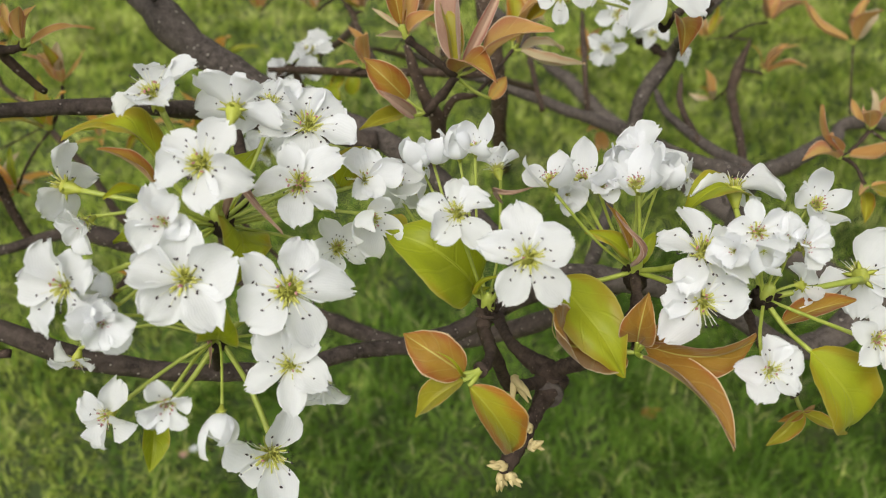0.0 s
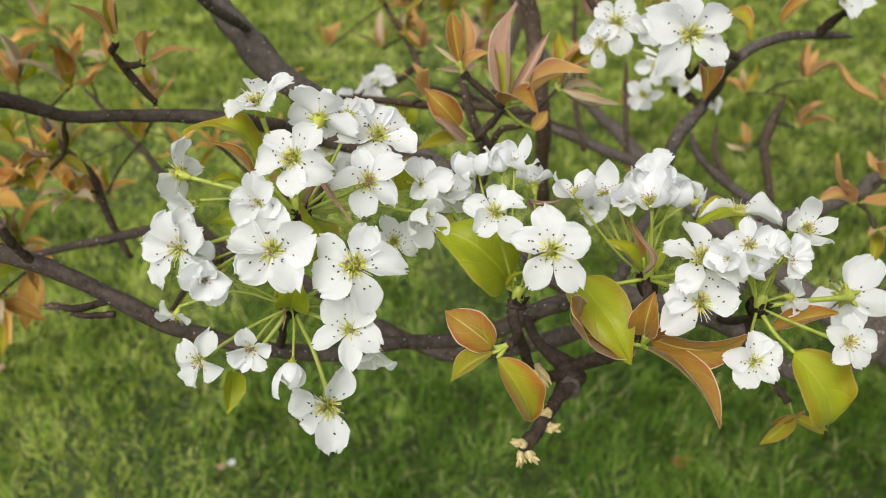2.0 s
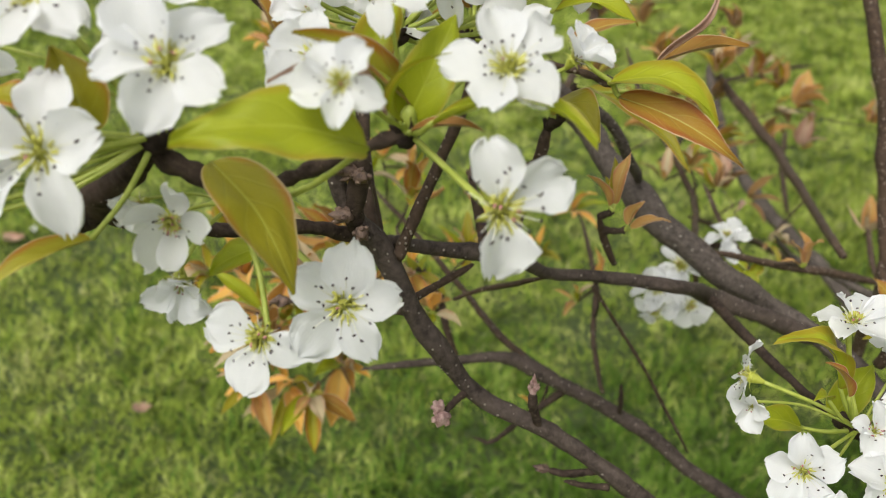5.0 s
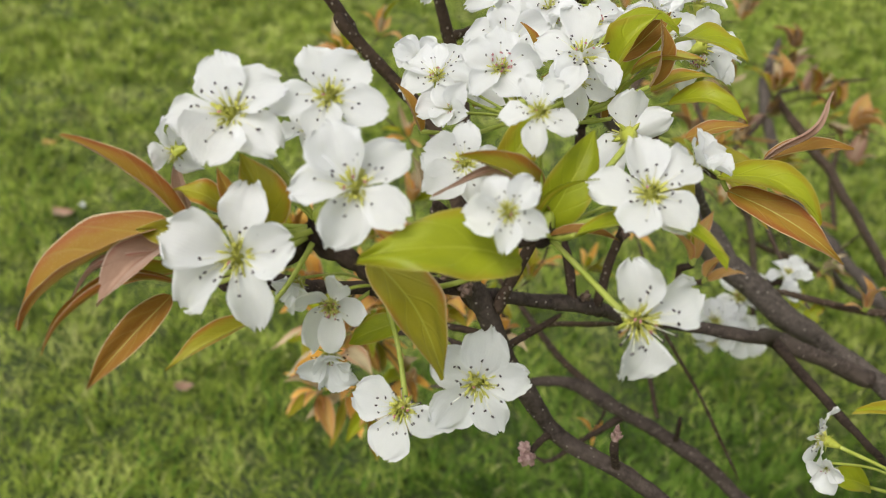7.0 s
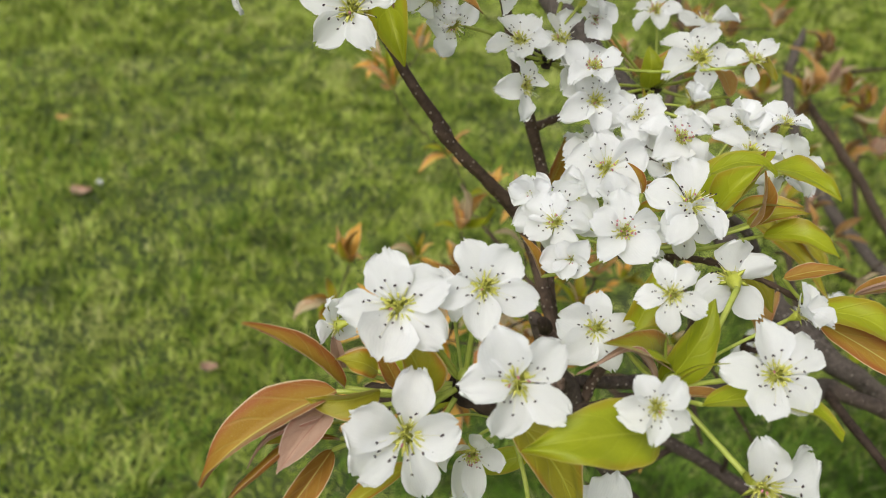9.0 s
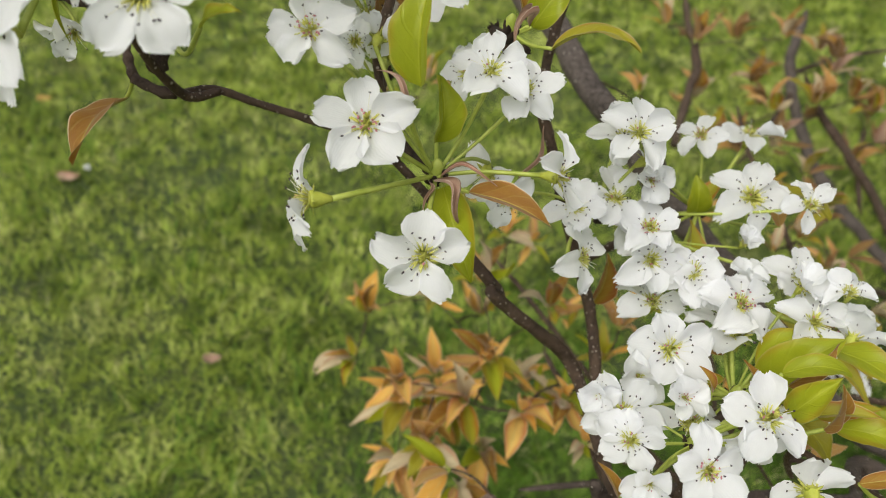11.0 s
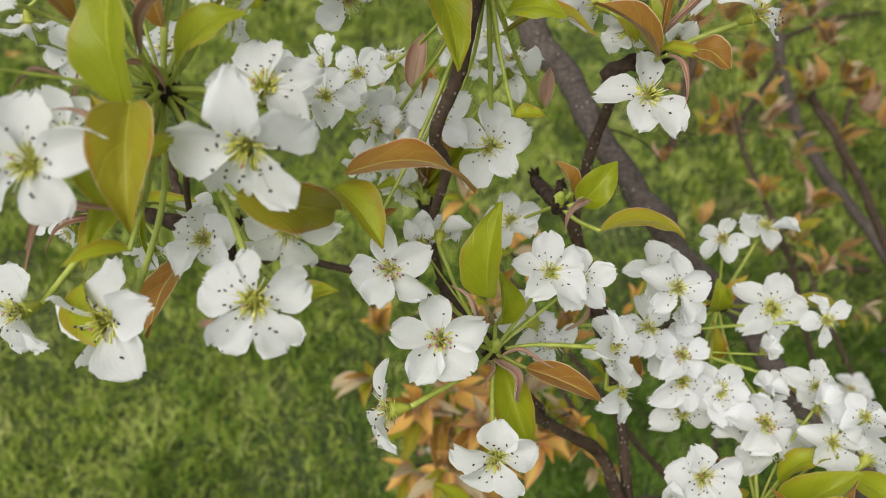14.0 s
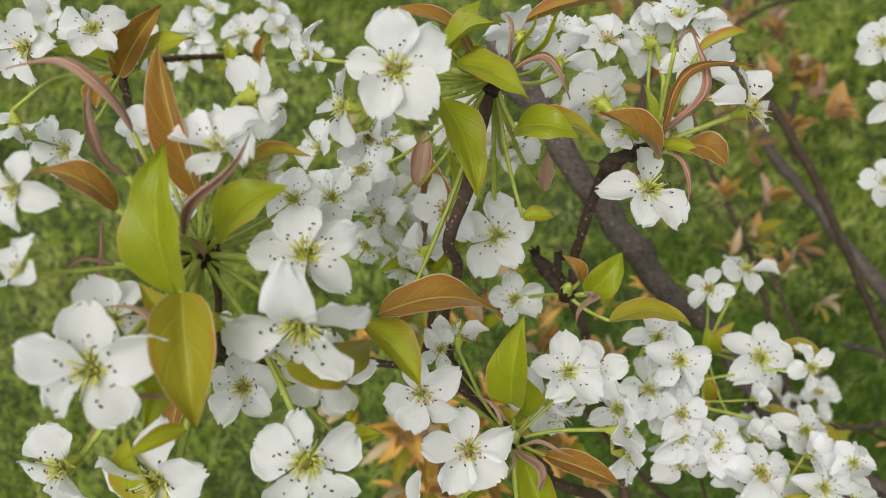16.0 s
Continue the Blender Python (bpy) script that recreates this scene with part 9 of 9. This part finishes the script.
leaf_tuft((-0.5019, 0.6694, 0.9548), (-0.5831, -0.4325, 0.6877), 5, 0.0403, ("amber", "amber", "cream", "orange", "amber", "green", "olive",), "orange young leaves on thin twigs", 592, 70, 0.0012)
c = thing("leaf_tuft", (-0.1935, 0.2465, 1.0858), "olive young leaves at a twig tip", "leaves", "leaf tufts on the pear tree")
BASES[c] = Vector((-0.1935, 0.2465, 1.0858))
spur(c, (-0.1935, 0.2465, 1.0858), 0.002, 593)
leaf(c, (-0.1987, 0.2520, 1.0862), (-0.1784, 0.2340, 1.0817), (0.0260, -0.3574, 0.9336), 0.55, "olive", "arched", 0)
leaf_stalk(c, (-0.1987, 0.2520, 1.0862))
leaf(c, (-0.1986, 0.2547, 1.0810), (-0.2075, 0.2479, 1.0910), (0.0260, -0.3574, 0.9336), 0.5, "olive", "arched", 1)
leaf_stalk(c, (-0.1986, 0.2547, 1.0810))
c = thing("leaf_tuft", (-0.1930, 0.3407, 1.0650), "hanging olive and bronze leaves", "leaves", "leaf tufts on the pear tree")
BASES[c] = Vector((-0.1930, 0.3407, 1.0650))
spur(c, (-0.1930, 0.3407, 1.0650), 0.002, 596)
leaf(c, (-0.1873, 0.3416, 1.0652), (-0.1344, 0.3100, 1.0419), (0.2192, -0.3205, 0.9216), 0.2, "olive", "arched", 0)
leaf_stalk(c, (-0.1873, 0.3416, 1.0652))
leaf(c, (-0.1684, 0.3342, 1.0684), (-0.1380, 0.3179, 1.0550), (0.2192, -0.3205, 0.9216), 0.3, "olive", "flat", 1)
leaf_stalk(c, (-0.1684, 0.3342, 1.0684))
# ---- litter on the lawn ----
c = thing("fallen_leaf", (-1.0326, 1.0693, -0.0380), "fallen pink leaf on the grass", "leaf", "litter on the lawn")
leaf(c, (-1.0531, 1.0693, -0.0260), (-1.0121, 1.0816, -0.0240), (0.1, -0.2, 1.0), 0.55, "pink", "cupped", 1)
c = thing("fallen_leaf", (-1.7496, 1.5883, -0.0380), "pale dry leaf on the grass", "leaf", "litter on the lawn")
leaf(c, (-1.7813, 1.5883, -0.0260), (-1.7179, 1.6073, -0.0240), (0.1, -0.2, 1.0), 0.55, "pink", "cupped", 2)
c = thing("fallen_leaf", (-2.0848, 1.9520, -0.0380), "fallen rusty leaf on the grass", "leaf", "litter on the lawn")
leaf(c, (-2.1088, 1.9520, -0.0260), (-2.0608, 1.9664, -0.0240), (0.1, -0.2, 1.0), 0.55, "orange", "cupped", 0)
c = thing("fallen_leaf", (0.3757, 0.9451, -0.0380), "dry brown leaf on the grass", "leaf", "litter on the lawn")
leaf(c, (0.3556, 0.9451, -0.0260), (0.3959, 0.9572, -0.0240), (0.1, -0.2, 1.0), 0.55, "bronze", "cupped", 1)
c = thing("fallen_leaf", (-0.4770, 0.8616, -0.0380), "small pale leaf on the grass", "leaf", "litter on the lawn")
leaf(c, (-0.4870, 0.8616, -0.0260), (-0.4669, 0.8676, -0.0240), (0.1, -0.2, 1.0), 0.55, "pink", "cupped", 2)
# ---- bare side twigs and buds ----
branch(tree, [(-0.1830, 0.2030, 0.9690, 0.0021), (-0.1855, 0.2000, 0.9780, 0.0018), (-0.1870, 0.1985, 0.9850, 0.0020), (-0.1872, 0.1980, 0.9905, 0.0016)], SPUR, "twig", "short ringed twig", 9, 0.3, 71.0)
branch(tree, [(-0.1560, 0.2025, 0.9520, 0.0016), (-0.1690, 0.2000, 0.9490, 0.0017), (-0.1770, 0.1990, 0.9500, 0.0015)], SPUR, "twig", "short ringed twig", 9, 0.3, 72.0)
branch(tree, [(-0.1660, 0.3680, 0.9340, 0.0013), (-0.1260, 0.3700, 0.8800, 0.0012), (-0.0840, 0.3680, 0.8170, 0.0014)], TWIG, "twig", "thin slanting twig", 8, 0.16, 73.0)
branch(tree, [(-0.1350, 0.3540, 0.8520, 0.0019), (-0.1370, 0.3470, 0.8680, 0.0017), (-0.1390, 0.3440, 0.8830, 0.0016)], SPUR, "twig", "short dark spur", 8, 0.3, 74.0)
branch(tree, [(-0.1700, 0.3560, 0.8610, 0.0028), (-0.1920, 0.3430, 0.8460, 0.0022), (-0.2110, 0.3400, 0.8190, 0.0016), (-0.2240, 0.3400, 0.8190, 0.0012)], SPUR, "twig", "forked grey twig", 8, 0.25, 75.0)
resting_bud(tree, (-0.2021, 0.2530, 1.0590), (-0.7, -0.4, 0.5), 0.0050, 0.0034, BUD_BROWN, 1, "dark side bud")
resting_bud(tree, (-0.1985, 0.2530, 1.0588), (0.85, -0.4, 0.3), 0.0058, 0.0036, BUD_BROWN, 2, "dark side bud")
resting_bud(tree, (-0.2015, 0.2515, 1.0572), (0.1, -0.8, -0.1), 0.0040, 0.0036, BUD_BROWN, 3, "dark side bud")
resting_bud(tree, (-0.2262, 0.2492, 1.0500), (-0.2, 0.1, 0.9), 0.0072, 0.0034, BUD_BROWN, 4, "dark end bud")
resting_bud(tree, (-0.2128, 0.2365, 1.0300), (0.6, -0.3, 0.6), 0.0050, 0.0036, BUD_BROWN, 5, "dark side bud")
resting_bud(tree, (-0.2203, 0.1910, 0.9766), (-0.25, -0.5, -0.75), 0.0062, 0.0064, BUD_PINK, 6, "swollen pink bud")
resting_bud(tree, (-0.2215, 0.1920, 0.9790), (-0.7, -0.4, 0.1), 0.0048, 0.0048, BUD_PINK, 7, "swollen pink bud")
resting_bud(tree, (-0.1872, 0.1980, 0.9900), (-0.05, -0.1, 1.0), 0.0105, 0.0032, BUD_PINK, 8, "slender pink bud")
resting_bud(tree, (-0.1765, 0.1990, 0.9500), (-1.0, -0.1, 0.15), 0.0066, 0.0030, BUD_BROWN, 9, "brown end bud")
resting_bud(tree, (-0.3119, 0.2522, 0.9697), (-0.9, -0.2, -0.1), 0.0090, 0.0050, BUD_BROWN, 10, "dark end bud")
resting_bud(tree, (-0.2590, 0.1955, 1.0740), (-0.8, -0.4, 0.3), 0.0110, 0.0052, BUD_BROWN, 11, "dry brown scales")
resting_bud(tree, (-0.2575, 0.1945, 1.0735), (0.5, -0.6, 0.2), 0.0080, 0.0050, BUD_BROWN, 12, "dry brown scales")
resting_bud(tree, (-0.2610, 0.1960, 1.0560), (-0.8, -0.5, 0.2), 0.0080, 0.0052, BUD_BROWN, 13, "dark side bud")
resting_bud(tree, (-0.2570, 0.1965, 1.0500), (0.4, -0.8, 0.1), 0.0056, 0.0050, BUD_BROWN, 14, "dark side bud")
# ---- dry bud scales ----
c = thing("leaf_tuft", (-0.3457, 0.2983, 1.2155), "dry brown bud scales on a shoot", "leaves", "leaf tufts on the pear tree")
BASES[c] = Vector((-0.3457, 0.2983, 1.2155))
spur(c, (-0.3457, 0.2983, 1.2155), 0.002, 604)
bud_scales(c, (-0.3457, 0.2983, 1.2155), (-0.4590, 0.3844, 0.8010), 1208, 6, 0.0034)
c = thing("leaf_tuft", (-0.3343, 0.3104, 1.2039), "dry brown bud scales on a shoot", "leaves", "leaf tufts on the pear tree")
BASES[c] = Vector((-0.3343, 0.3104, 1.2039))
spur(c, (-0.3343, 0.3104, 1.2039), 0.002, 605)
bud_scales(c, (-0.3343, 0.3104, 1.2039), (0.3930, -0.8186, 0.4189), 1210, 5, 0.0034)
c = thing("leaf_tuft", (-0.3731, 0.2857, 1.3032), "dry brown bud scales on a shoot", "leaves", "leaf tufts on the pear tree")
BASES[c] = Vector((-0.3731, 0.2857, 1.3032))
spur(c, (-0.3731, 0.2857, 1.3032), 0.002, 606)
bud_scales(c, (-0.3731, 0.2857, 1.3032), (-0.3156, 0.4393, 0.8411), 1212, 6, 0.0034)
c = thing("leaf_tuft", (-0.4440, 0.2059, 1.2972), "dry brown bud scales on a shoot", "leaves", "leaf tufts on the pear tree")
BASES[c] = Vector((-0.4440, 0.2059, 1.2972))
spur(c, (-0.4440, 0.2059, 1.2972), 0.002, 607)
bud_scales(c, (-0.4440, 0.2059, 1.2972), (-0.0925, 0.2569, 0.9620), 1214, 6, 0.0034)
c = thing("leaf_tuft", (-0.2577, 0.1987, 1.0790), "dry brown bud scales on a shoot", "leaves", "leaf tufts on the pear tree")
BASES[c] = Vector((-0.2577, 0.1987, 1.0790))
spur(c, (-0.2577, 0.1987, 1.0790), 0.002, 608)
bud_scales(c, (-0.2577, 0.1987, 1.0790), (-0.1150, 0.2053, 0.9719), 1216, 5, 0.0034)
c = thing("leaf_tuft", (-0.2263, 0.2497, 1.0509), "dry brown bud scales on a shoot", "leaves", "leaf tufts on the pear tree")
BASES[c] = Vector((-0.2263, 0.2497, 1.0509))
spur(c, (-0.2263, 0.2497, 1.0509), 0.002, 609)
bud_scales(c, (-0.2263, 0.2497, 1.0509), (-0.1693, 0.2134, 0.9622), 1218, 5, 0.0034)
c = thing("leaf_tuft", (-0.1992, 0.2574, 1.0760), "dry brown bud scales on a shoot", "leaves", "leaf tufts on the pear tree")
BASES[c] = Vector((-0.1992, 0.2574, 1.0760))
spur(c, (-0.1992, 0.2574, 1.0760), 0.002, 610)
bud_scales(c, (-0.1992, 0.2574, 1.0760), (-0.0661, 0.2306, 0.9708), 1220, 5, 0.0034)
c = thing("fallen_petal", (-1.7347, 1.6445, -0.0380), "white petal lying on the grass", "petal", "litter on the lawn")
part("petal", PETALS["open"][2], c, "", Matrix.Translation((-1.7347, 1.6445, -0.0240)) @ Matrix.Scale(0.024, 4))
c = thing("fallen_petal", (-0.4726, 0.8719, -0.0380), "white petal lying on the grass", "petal", "litter on the lawn")
part("petal", PETALS["open"][5], c, "", Matrix.Translation((-0.4726, 0.8719, -0.0240)) @ Matrix.Scale(0.018, 4))
